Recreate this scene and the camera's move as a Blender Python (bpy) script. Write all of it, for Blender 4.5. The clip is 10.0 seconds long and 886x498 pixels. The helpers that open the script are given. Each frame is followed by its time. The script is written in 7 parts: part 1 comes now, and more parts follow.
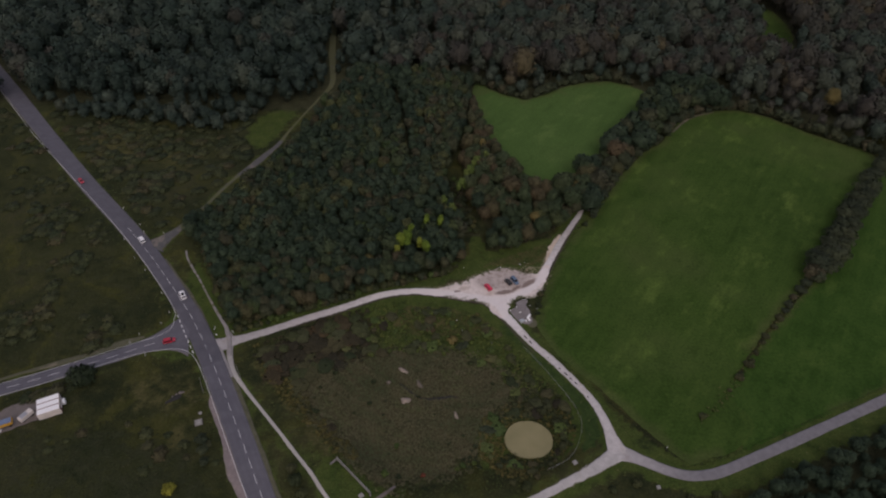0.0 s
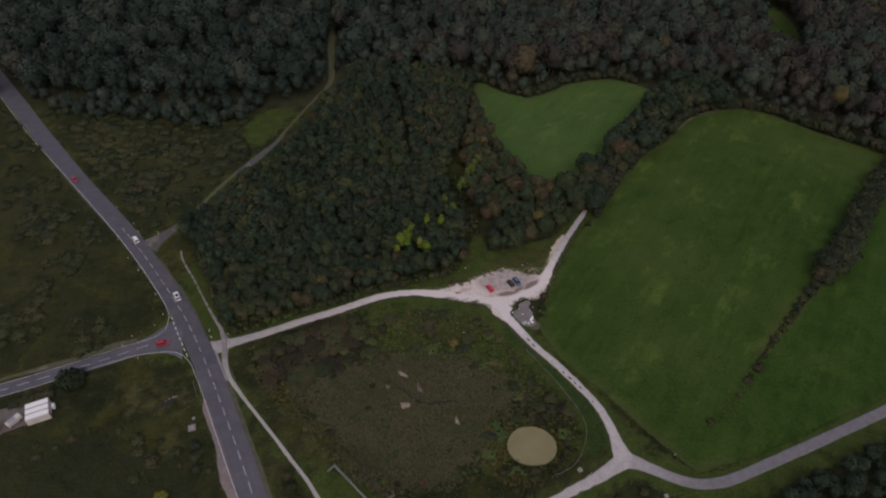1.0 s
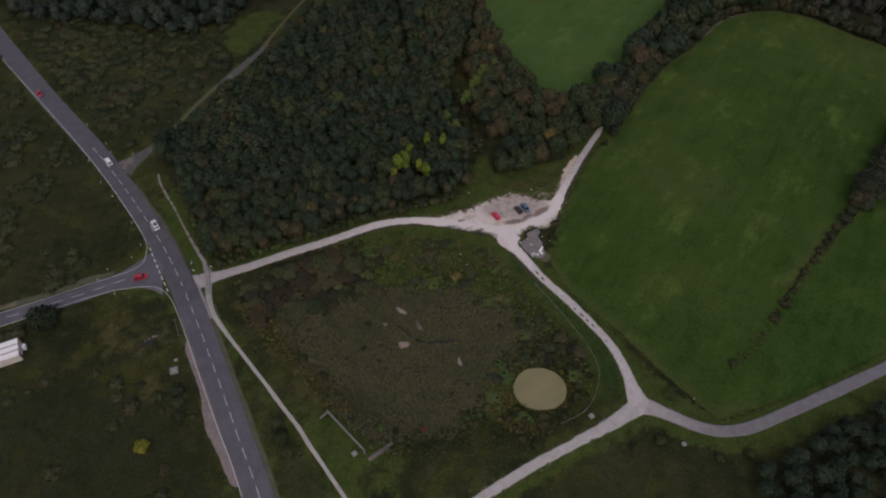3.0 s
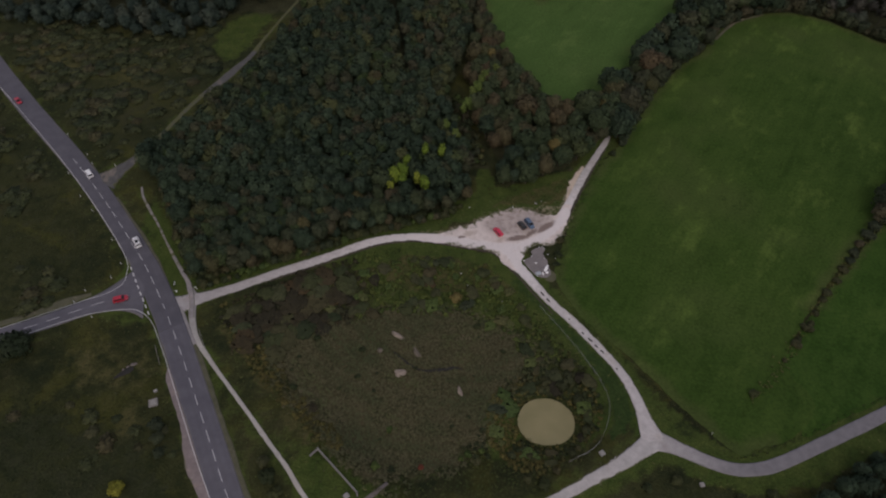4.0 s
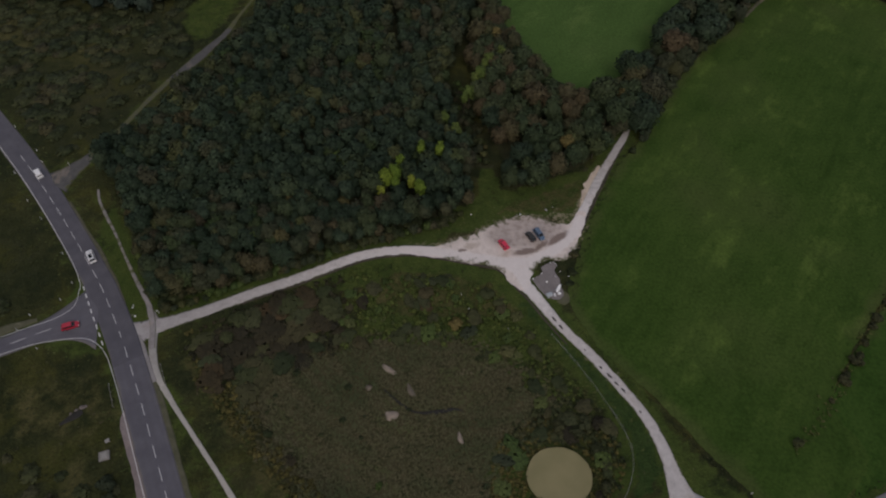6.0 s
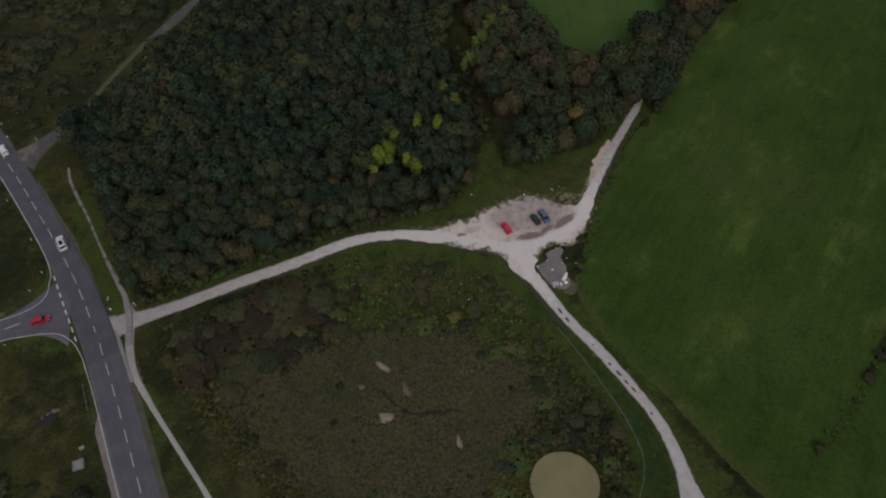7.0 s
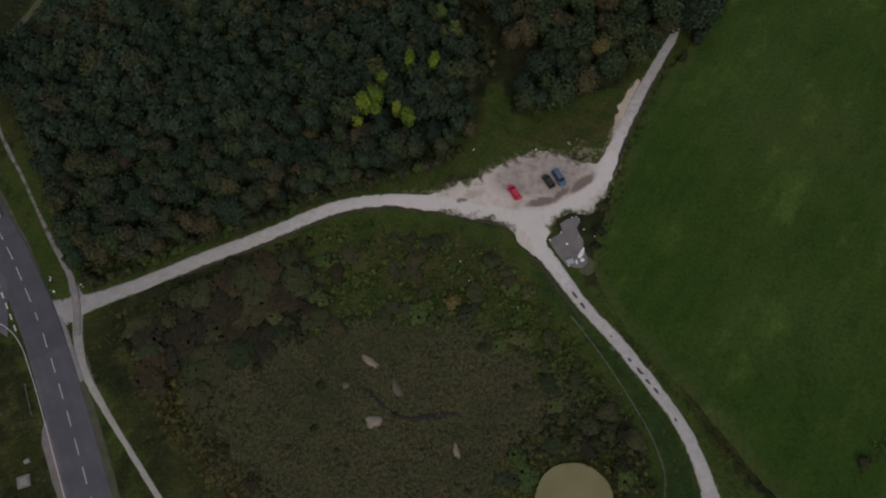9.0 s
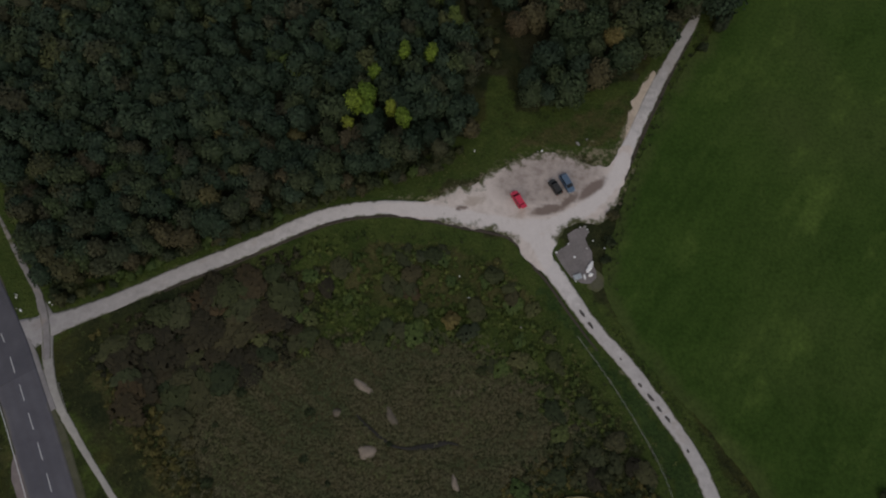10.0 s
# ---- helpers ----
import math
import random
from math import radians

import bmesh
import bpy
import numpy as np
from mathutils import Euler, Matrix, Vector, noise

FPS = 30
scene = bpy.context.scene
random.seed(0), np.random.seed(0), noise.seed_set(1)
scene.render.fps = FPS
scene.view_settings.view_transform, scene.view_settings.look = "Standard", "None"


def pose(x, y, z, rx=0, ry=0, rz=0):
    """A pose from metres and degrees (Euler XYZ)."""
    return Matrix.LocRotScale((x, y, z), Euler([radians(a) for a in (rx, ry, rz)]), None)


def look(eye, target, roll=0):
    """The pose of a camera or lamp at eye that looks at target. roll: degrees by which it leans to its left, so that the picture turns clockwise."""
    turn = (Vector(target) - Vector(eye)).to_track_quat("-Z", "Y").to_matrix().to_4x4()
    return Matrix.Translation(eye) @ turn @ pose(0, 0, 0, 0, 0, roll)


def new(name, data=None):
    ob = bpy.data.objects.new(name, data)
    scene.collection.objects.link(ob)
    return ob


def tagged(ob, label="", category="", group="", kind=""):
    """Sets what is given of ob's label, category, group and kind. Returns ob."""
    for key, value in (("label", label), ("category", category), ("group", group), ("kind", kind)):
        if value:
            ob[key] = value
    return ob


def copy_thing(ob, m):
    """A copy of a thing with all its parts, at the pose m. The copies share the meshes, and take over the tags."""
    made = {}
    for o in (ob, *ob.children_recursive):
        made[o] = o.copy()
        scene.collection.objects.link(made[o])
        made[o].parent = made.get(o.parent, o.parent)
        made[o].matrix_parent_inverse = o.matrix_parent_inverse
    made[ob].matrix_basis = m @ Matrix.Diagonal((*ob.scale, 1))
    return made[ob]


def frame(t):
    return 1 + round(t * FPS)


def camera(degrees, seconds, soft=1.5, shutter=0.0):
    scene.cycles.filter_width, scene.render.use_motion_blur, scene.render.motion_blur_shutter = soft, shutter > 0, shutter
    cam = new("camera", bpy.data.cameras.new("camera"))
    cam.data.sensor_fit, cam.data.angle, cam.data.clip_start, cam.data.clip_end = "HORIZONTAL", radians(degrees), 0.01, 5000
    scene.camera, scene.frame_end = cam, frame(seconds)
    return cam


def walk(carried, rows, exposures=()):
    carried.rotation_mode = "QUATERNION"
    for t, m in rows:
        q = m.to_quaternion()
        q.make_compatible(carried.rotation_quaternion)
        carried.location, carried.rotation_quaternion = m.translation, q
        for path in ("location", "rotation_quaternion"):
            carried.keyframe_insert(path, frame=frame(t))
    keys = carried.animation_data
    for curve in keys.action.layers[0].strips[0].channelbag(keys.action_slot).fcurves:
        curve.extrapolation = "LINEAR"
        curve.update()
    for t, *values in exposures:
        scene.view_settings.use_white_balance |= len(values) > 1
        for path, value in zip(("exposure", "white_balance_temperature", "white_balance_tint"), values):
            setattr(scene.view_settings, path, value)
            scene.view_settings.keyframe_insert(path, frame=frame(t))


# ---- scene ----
cam = camera(69.9, 10.0, soft=2.1)
PATH = [
    (0, (0.00, 0.00, 180.00), (0.01, 73.96, 112.69), 1.63),
    (0.5, (-0.11, 1.79, 178.42), (-0.10, 75.72, 111.08), 1.67),
    (1, (-0.31, 4.48, 176.16), (-0.29, 78.43, 108.84), 1.69),
    (1.5, (-0.31, 7.71, 173.30), (-0.27, 79.69, 103.88), 1.72),
    (2, (-0.23, 12.00, 170.66), (-0.12, 80.12, 97.45), 1.67),
    (2.2, (-0.11, 13.82, 169.47), (-0.04, 80.44, 94.89), 1.66),
    (3.3, (0.14, 27.02, 164.09), (0.04, 90.56, 86.88), 1.57),
    (3.5, (0.17, 29.69, 162.90), (0.07, 93.21, 85.66), 1.58),
    (4, (0.09, 35.98, 160.14), (0.05, 99.56, 82.96), 1.60),
    (4.5, (0.03, 42.55, 157.30), (-0.02, 106.24, 80.21), 1.66),
    (5, (-0.14, 49.40, 154.79), (-0.05, 112.57, 77.27), 1.73),
    (5.5, (-0.40, 56.39, 152.05), (-0.08, 118.80, 73.92), 1.88),
    (6, (-0.68, 63.47, 149.43), (-0.05, 122.78, 68.92), 2.25),
    (6.2, (-0.61, 66.42, 148.41), (0.12, 124.18, 66.78), 2.31),
    (7.3, (-0.38, 82.66, 142.08), (0.59, 135.30, 57.06), 2.54),
    (7.5, (-0.34, 85.49, 140.75), (0.58, 138.30, 55.84), 2.66),
    (8, (-0.25, 91.76, 137.39), (0.70, 144.17, 52.22), 2.68),
    (8.5, (0.09, 98.70, 134.38), (1.12, 144.37, 45.42), 2.98),
    (9, (0.26, 106.87, 131.95), (1.52, 144.74, 39.41), 3.61),
    (9.5, (0.19, 114.85, 129.13), (1.78, 146.69, 34.35), 4.50),
    (10, (-0.33, 122.59, 126.57), (1.72, 153.58, 31.51), 5.52),
]
EXPOSURES = [(0.0, -0.02, 6500, 22), (3.5, -0.08, 6500, 20), (6.0, -0.21, 6500, 15), (10.0, -0.38, 6500, 10)]
walk(cam, [(t, look(eye, target, roll)) for t, eye, target, roll in PATH], EXPOSURES)

# ---- world and light: an overcast evening ----
world = bpy.data.worlds.new("overcast_sky")
scene.world = world
world.use_nodes = True
wn, wl = world.node_tree.nodes, world.node_tree.links
wn.clear()
sky = wn.new("ShaderNodeTexSky")
sky.sky_type = "NISHITA"
sky.sun_disc = False
sky.sun_elevation, sky.sun_rotation = radians(32), radians(200)
sky.air_density, sky.dust_density, sky.ozone_density = 1.0, 4.0, 1.0
soften = wn.new("ShaderNodeMixRGB")
soften.inputs["Fac"].default_value = 0.6
soften.inputs["Color2"].default_value = (4.2, 4.2, 4.5, 1)
back = wn.new("ShaderNodeBackground")
back.inputs["Strength"].default_value = 0.10
wout = wn.new("ShaderNodeOutputWorld")
wl.new(sky.outputs[0], soften.inputs["Color1"])
wl.new(soften.outputs[0], back.inputs["Color"])
wl.new(back.outputs[0], wout.inputs["Surface"])
sun = new("sun", bpy.data.lights.new("sun", "SUN"))
sun.data.energy, sun.data.angle, sun.data.color = 0.6, radians(25), (1.0, 0.96, 0.9)
sun.matrix_world = look((60, -120, 160), (0, 0, 0))


# ---- materials ----
def material(name, rough=0.9, metal=0.0, spec=0.3):
    m = bpy.data.materials.new(name)
    m.use_nodes = True
    n, l = m.node_tree.nodes, m.node_tree.links
    b = n["Principled BSDF"]
    b.inputs["Roughness"].default_value = rough
    b.inputs["Metallic"].default_value = metal
    b.inputs["Specular IOR Level"].default_value = spec
    return m, n, l, b


def noise_node(n, l, scale, detail=4.0, rough=0.6, stretch=None, distortion=0.0):
    """A noise over object space in metres; returns its value output."""
    tc = n.new("ShaderNodeTexCoord")
    t = n.new("ShaderNodeTexNoise")
    t.inputs["Scale"].default_value = scale
    t.inputs["Detail"].default_value = detail
    t.inputs["Roughness"].default_value = rough
    t.inputs["Distortion"].default_value = distortion
    if stretch:
        mp = n.new("ShaderNodeMapping")
        mp.vector_type = "TEXTURE"
        mp.inputs["Rotation"].default_value = (0, 0, stretch[0])
        mp.inputs["Scale"].default_value = stretch[1]
        l.new(tc.outputs["Object"], mp.inputs["Vector"])
        l.new(mp.outputs[0], t.inputs["Vector"])
    else:
        l.new(tc.outputs["Object"], t.inputs["Vector"])
    return t.outputs["Fac"]


def ramp(n, l, fac, stops):
    r = n.new("ShaderNodeValToRGB")
    e = r.color_ramp.elements
    while len(e) < len(stops):
        e.new(0.5)
    for k, (p, c) in enumerate(stops):
        e[k].position = p
        e[k].color = (*c, 1) if len(c) == 3 else c
    if fac is not None:
        l.new(fac, r.inputs["Fac"])
    return r.outputs["Color"]


def mixed(n, l, fac, a, b, kind="MIX"):
    m = n.new("ShaderNodeMixRGB")
    m.blend_type = kind
    for key, v in (("Fac", fac), ("Color1", a), ("Color2", b)):
        if isinstance(v, (int, float)):
            m.inputs[key].default_value = v
        elif isinstance(v, tuple):
            m.inputs[key].default_value = (*v, 1)
        else:
            l.new(v, m.inputs[key])
    return m.outputs["Color"]


def band(n, l, value, lo, hi):
    r = n.new("ShaderNodeMapRange")
    r.interpolation_type = "SMOOTHSTEP"
    r.inputs["From Min"].default_value, r.inputs["From Max"].default_value = lo, hi
    l.new(value, r.inputs["Value"])
    return r.outputs["Result"]


def maths(n, l, op, a, b=0.0):
    m = n.new("ShaderNodeMath")
    m.operation = op
    for k, v in enumerate((a, b)):
        if isinstance(v, (int, float)):
            m.inputs[k].default_value = v
        else:
            l.new(v, m.inputs[k])
    return m.outputs[0]


def bumped(n, l, b, height, strength, dist):
    bp = n.new("ShaderNodeBump")
    bp.inputs["Strength"].default_value, bp.inputs["Distance"].default_value = strength, dist
    l.new(height, bp.inputs["Height"])
    l.new(bp.outputs[0], b.inputs["Normal"])


def attribute(n, name):
    a = n.new("ShaderNodeAttribute")
    a.attribute_name = name
    return a.outputs["Fac"]


def two_tone(name, dark, light, scale, fine, rough=0.9, metal=0.0, spec=0.3, bump=0.3, dist=0.02, lo=0.3, hi=0.7):
    m, n, l, b = material(name, rough, metal, spec)
    big, small = noise_node(n, l, scale), noise_node(n, l, fine, 3)
    both = maths(n, l, "ADD", maths(n, l, "MULTIPLY", big, 0.6), maths(n, l, "MULTIPLY", small, 0.4))
    l.new(ramp(n, l, both, [(lo, dark), (hi, light)]), b.inputs["Base Color"])
    if bump:
        bumped(n, l, b, small, bump, dist)
    return m


def ground_material():
    m, n, l, b = material("rough_grassland", 1.0, 0, 0.1)
    big, mid, fine = noise_node(n, l, 0.035, 5, 0.6), noise_node(n, l, 0.22, 5, 0.65), noise_node(n, l, 1.6, 4, 0.7)
    scrub = ramp(n, l, maths(n, l, "ADD", maths(n, l, "MULTIPLY", big, 0.55), maths(n, l, "MULTIPLY", mid, 0.45)),
                 [(0.36, (0.02, 0.027, 0.012)), (0.46, (0.033, 0.039, 0.015)), (0.54, (0.046, 0.051, 0.02)), (0.66, (0.07, 0.065, 0.031))])
    zone = noise_node(n, l, 0.06, 4, 0.6, None, 0.7)
    scrub = mixed(n, l, maths(n, l, "MULTIPLY", band(n, l, zone, 0.52, 0.64), 0.7), scrub, ramp(n, l, mid, [(0.3, (0.05, 0.056, 0.014)), (0.7, (0.085, 0.083, 0.024))]))
    scrub = mixed(n, l, maths(n, l, "MULTIPLY", band(n, l, zone, 0.46, 0.36), 0.75), scrub, ramp(n, l, mid, [(0.3, (0.016, 0.024, 0.011)), (0.7, (0.034, 0.04, 0.018))]))
    lush = ramp(n, l, mid, [(0.3, (0.038, 0.064, 0.015)), (0.7, (0.078, 0.102, 0.026))])
    dry = ramp(n, l, mid, [(0.3, (0.05, 0.055, 0.026)), (0.55, (0.086, 0.08, 0.041)), (0.75, (0.125, 0.106, 0.06))])
    litter = ramp(n, l, mid, [(0.3, (0.034, 0.038, 0.02)), (0.7, (0.06, 0.062, 0.032))])
    straw = ramp(n, l, mid, [(0.35, (0.045, 0.05, 0.018)), (0.65, (0.096, 0.09, 0.036))])
    green = ramp(n, l, mid, [(0.3, (0.026, 0.05, 0.014)), (0.7, (0.05, 0.08, 0.023))])
    dim_green = ramp(n, l, mid, [(0.3, (0.018, 0.026, 0.013)), (0.7, (0.042, 0.047, 0.023))])
    wob = maths(n, l, "MULTIPLY", maths(n, l, "SUBTRACT", mid, 0.5), 1.3)
    col = scrub
    for key, c in (("dim", dim_green), ("dry", dry), ("lush", lush), ("straw", straw), ("litter", litter), ("green", green)):
        f = band(n, l, maths(n, l, "ADD", attribute(n, key), wob), 0.3, 0.7)
        col = mixed(n, l, f, col, c)
    grit = noise_node(n, l, 0.7, 6, 0.75)
    f = band(n, l, maths(n, l, "ADD", attribute(n, "chalk"), maths(n, l, "MULTIPLY", maths(n, l, "SUBTRACT", grit, 0.5), 2.2)), 0.45, 0.95)
    col = mixed(n, l, maths(n, l, "MULTIPLY", f, 0.65), col, (0.4, 0.335, 0.25))
    speck = ramp(n, l, fine, [(0.25, (0.55, 0.55, 0.55)), (0.75, (1.4, 1.4, 1.35))])
    l.new(mixed(n, l, 1.0, col, speck, "MULTIPLY"), b.inputs["Base Color"])
    bumped(n, l, b, maths(n, l, "ADD", fine, mid), 0.9, 0.5)
    return m


def meadow_material(name, a, c, worn, glow=1.6):
    m, n, l, b = material(name, 1.0, 0, 0.1)
    big, mid = noise_node(n, l, 0.016, 3, 0.55), noise_node(n, l, 0.11, 5, 0.6)
    lines = noise_node(n, l, 0.3, 3, 0.6, (radians(57), (9.0, 1.0, 1.0)))
    blots = noise_node(n, l, 0.075, 6, 0.7, (radians(52), (1.7, 1.0, 1.0)))
    fine = noise_node(n, l, 1.1, 6, 0.75)
    f = maths(n, l, "ADD", maths(n, l, "MULTIPLY", mid, 0.4), maths(n, l, "MULTIPLY", maths(n, l, "ADD", lines, big), 0.3))
    col = ramp(n, l, f, [(0.36, a), (0.64, c)])
    col = mixed(n, l, maths(n, l, "MULTIPLY", band(n, l, big, 0.48, 0.75), 0.6), col, worn)
    pale = tuple(glow * v for v in c)
    col = mixed(n, l, maths(n, l, "MULTIPLY", band(n, l, blots, 0.52, 0.7), 0.75), col, (pale[0] * 1.05, pale[1] * 0.92, pale[2]))
    col = mixed(n, l, maths(n, l, "MULTIPLY", band(n, l, blots, 0.44, 0.3), 0.5), col, tuple(0.8 * v for v in a))
    rim = band(n, l, maths(n, l, "ADD", attribute(n, "edge"), maths(n, l, "MULTIPLY", maths(n, l, "SUBTRACT", mid, 0.5), 1.2)), 0.3, 0.9)
    col = mixed(n, l, maths(n, l, "MULTIPLY", rim, 0.4), col, (0.085, 0.094, 0.036))
    speck = ramp(n, l, fine, [(0.28, (0.62, 0.64, 0.62)), (0.72, (1.36, 1.33, 1.25))])
    l.new(mixed(n, l, 1.0, col, speck, "MULTIPLY"), b.inputs["Base Color"])
    bumped(n, l, b, fine, 0.5, 0.15)
    return m


def gravel_material(name, dark, light, grass, mud, heading=0.0):
    """Chalky gravel: pale wheel tracks, dark damp patches, a little grass creeping in."""
    m, n, l, b = material(name, 0.95, 0, 0.2)
    mid, fine, mud_n = noise_node(n, l, 0.5, 5, 0.65), noise_node(n, l, 5.0, 4, 0.75), noise_node(n, l, 0.16, 4, 0.6, None, 0.6)
    f = maths(n, l, "ADD", maths(n, l, "MULTIPLY", mid, 0.65), maths(n, l, "MULTIPLY", fine, 0.35))
    col = ramp(n, l, f, [(0.32, dark), (0.62, light)])
    col = mixed(n, l, maths(n, l, "MULTIPLY", band(n, l, mud_n, 0.57, 0.68), mud), col, (0.4, 0.32, 0.25))
    smooth = band(n, l, maths(n, l, "ADD", attribute(n, "way"), maths(n, l, "MULTIPLY", maths(n, l, "SUBTRACT", mid, 0.5), 0.9)), 0.15, 0.75)
    col = mixed(n, l, maths(n, l, "MULTIPLY", smooth, 0.7), col, ramp(n, l, fine, [(0.3, (0.68, 0.635, 0.62)), (0.7, (0.82, 0.775, 0.755))]))
    wet = band(n, l, maths(n, l, "ADD", attribute(n, "mud"), maths(n, l, "MULTIPLY", maths(n, l, "SUBTRACT", mid, 0.5), 0.8)), 0.2, 0.85)
    col = mixed(n, l, maths(n, l, "MULTIPLY", wet, 0.92), col, (0.2, 0.15, 0.128))
    edge = band(n, l, maths(n, l, "ADD", attribute(n, "edge"), maths(n, l, "MULTIPLY", maths(n, l, "SUBTRACT", mid, 0.5), 1.3)), 0.74, 1.06)
    col = mixed(n, l, maths(n, l, "MULTIPLY", edge, grass), col, (0.1, 0.105, 0.05))
    col = mixed(n, l, attribute(n, "far"), col, ramp(n, l, f, [(0.35, (0.17, 0.163, 0.17)), (0.65, (0.245, 0.235, 0.242))]))
    l.new(col, b.inputs["Base Color"])
    bumped(n, l, b, fine, 0.5, 0.04)
    return m


def asphalt_material(name, dark, light):
    m, n, l, b = material(name, 0.85, 0, 0.35)
    mid, fine = noise_node(n, l, 0.25, 4, 0.6), noise_node(n, l, 9.0, 3, 0.7)
    f = maths(n, l, "ADD", maths(n, l, "MULTIPLY", mid, 0.7), maths(n, l, "MULTIPLY", fine, 0.3))
    col = ramp(n, l, f, [(0.35, dark), (0.65, light)])
    side = band(n, l, maths(n, l, "ADD", attribute(n, "edge"), maths(n, l, "MULTIPLY", maths(n, l, "SUBTRACT", mid, 0.5), 0.5)), 0.86, 1.02)
    col = mixed(n, l, maths(n, l, "MULTIPLY", side, 0.55), col, (0.16, 0.145, 0.12))
    wheel = attribute(n, "wheel")
    col = mixed(n, l, maths(n, l, "MULTIPLY", wheel, 0.28), col, (0.09, 0.088, 0.092))
    l.new(col, b.inputs["Base Color"])
    bumped(n, l, b, fine, 0.25, 0.02)
    return m


def leaf_material(name, stops, spread=0.45):
    m, n, l, b = material(name, 0.75, 0, 0.25)
    oi = n.new("ShaderNodeObjectInfo")
    t = maths(n, l, "FRACT", maths(n, l, "ADD", attribute(n, "tint"), maths(n, l, "MULTIPLY", oi.outputs["Random"], attribute(n, "single"))))
    col = ramp(n, l, t, stops)
    g = n.new("ShaderNodeNewGeometry")
    k = ramp(n, l, g.outputs["Random Per Island"], [(0.0, (1 - spread,) * 3), (1.0, (1 + spread,) * 3)])
    l.new(mixed(n, l, 1.0, col, k, "MULTIPLY"), b.inputs["Base Color"])
    return m


M = {}
M["ground"] = ground_material()
M["meadow"] = meadow_material("mown_meadow_grass", (0.028, 0.058, 0.0105), (0.053, 0.094, 0.0185), (0.066, 0.09, 0.027))
M["meadow_bright"] = meadow_material("lush_meadow_grass", (0.023, 0.056, 0.009), (0.046, 0.09, 0.017), (0.052, 0.084, 0.021), 1.35)
M["heart"] = meadow_material("short_meadow_grass", (0.054, 0.103, 0.026), (0.072, 0.13, 0.034), (0.082, 0.122, 0.04), 1.3)
M["track"] = gravel_material("chalk_gravel_track", (0.42, 0.39, 0.375), (0.62, 0.585, 0.565), 0.95, 0.3)
# greyer gravel: lens darkening towards the view's edge is put into its tone
M["track_grey"] = gravel_material("grey_gravel_track", (0.37, 0.35, 0.335), (0.54, 0.515, 0.495), 0.95, 0.25)
M["path_grey"] = gravel_material("trodden_grey_gravel", (0.2, 0.186, 0.184), (0.33, 0.308, 0.303), 1.0, 0.25)
M["path_pale"] = gravel_material("pale_footpath_gravel", (0.33, 0.31, 0.28), (0.5, 0.475, 0.435), 1.0, 0.25)
M["carpark"] = gravel_material("chalk_car_park", (0.56, 0.485, 0.44), (0.77, 0.69, 0.64), 1.0, 0.5)
M["worn_verge"] = gravel_material("worn_roadside_grass", (0.07, 0.074, 0.042), (0.125, 0.12, 0.08), 1.0, 0.3)
M["crust"] = gravel_material("tan_bare_earth", (0.44, 0.36, 0.27), (0.66, 0.56, 0.45), 1.0, 0.5)

M["asphalt_new"] = asphalt_material("dark_asphalt", (0.084, 0.082, 0.098), (0.118, 0.115, 0.134))
M["asphalt_old"] = asphalt_material("weathered_asphalt", (0.102, 0.099, 0.117), (0.142, 0.137, 0.158))
M["lane_worn"] = gravel_material("grassy_lane_surface", (0.07, 0.07, 0.068), (0.125, 0.123, 0.12), 1.0, 0.3)
M["layby"] = gravel_material("pinkish_gravel", (0.17, 0.14, 0.135), (0.28, 0.235, 0.225), 0.8, 0.4)
M["concrete"] = two_tone("weathered_concrete", (0.15, 0.142, 0.132), (0.28, 0.268, 0.25), 0.5, 5.0)
M["slab"] = two_tone("stained_concrete_slab", (0.15, 0.135, 0.13), (0.28, 0.255, 0.25), 0.35, 2.5)
M["pale"] = two_tone("pale_concrete", (0.22, 0.215, 0.2), (0.36, 0.35, 0.33), 0.8, 6.0)
M["board"] = two_tone("pale_blue_grey_board", (0.36, 0.4, 0.43), (0.5, 0.54, 0.57), 0.8, 6.0, 0.6)
M["sand"] = two_tone("pale_sand", (0.2, 0.165, 0.13), (0.36, 0.3, 0.245), 0.6, 4.0, 1.0)
M["sand_dull"] = two_tone("damp_sand", (0.1, 0.086, 0.066), (0.19, 0.16, 0.125), 0.6, 4.0, 1.0)
M["paint"] = two_tone("worn_road_paint", (0.5, 0.5, 0.5), (0.78, 0.78, 0.77), 1.2, 12.0, 0.7, bump=0.1, lo=0.35, hi=0.55)
M["bark"] = two_tone("bark", (0.05, 0.042, 0.032), (0.12, 0.1, 0.08), 2.0, 14.0)
M["wood"] = two_tone("grey_weathered_wood", (0.14, 0.12, 0.1), (0.26, 0.23, 0.2), 2.0, 20.0)
M["steel"] = two_tone("galvanised_steel", (0.4, 0.4, 0.41), (0.6, 0.6, 0.61), 2.0, 20.0, 0.45, 0.9, 0.5, 0.05)
M["white_plastic"] = two_tone("white_plastic", (0.86, 0.86, 0.86), (0.95, 0.95, 0.95), 1.0, 9.0, 0.5, bump=0.05)
M["dark_plastic"] = two_tone("dark_plastic", (0.02, 0.02, 0.02), (0.04, 0.04, 0.04), 2.0, 20.0, 0.6, bump=0.05)
M["rubber"] = two_tone("tyre_rubber", (0.015, 0.015, 0.015), (0.03, 0.03, 0.03), 3.0, 30.0, 0.9)
M["wet"] = two_tone("wet_mud", (0.06, 0.053, 0.047), (0.11, 0.098, 0.088), 0.8, 5.0, 0.6, 0, 0.35)
M["ditch"] = two_tone("dark_ditch_water", (0.018, 0.017, 0.014), (0.036, 0.033, 0.027), 0.8, 5.0, 0.45, 0, 0.3)
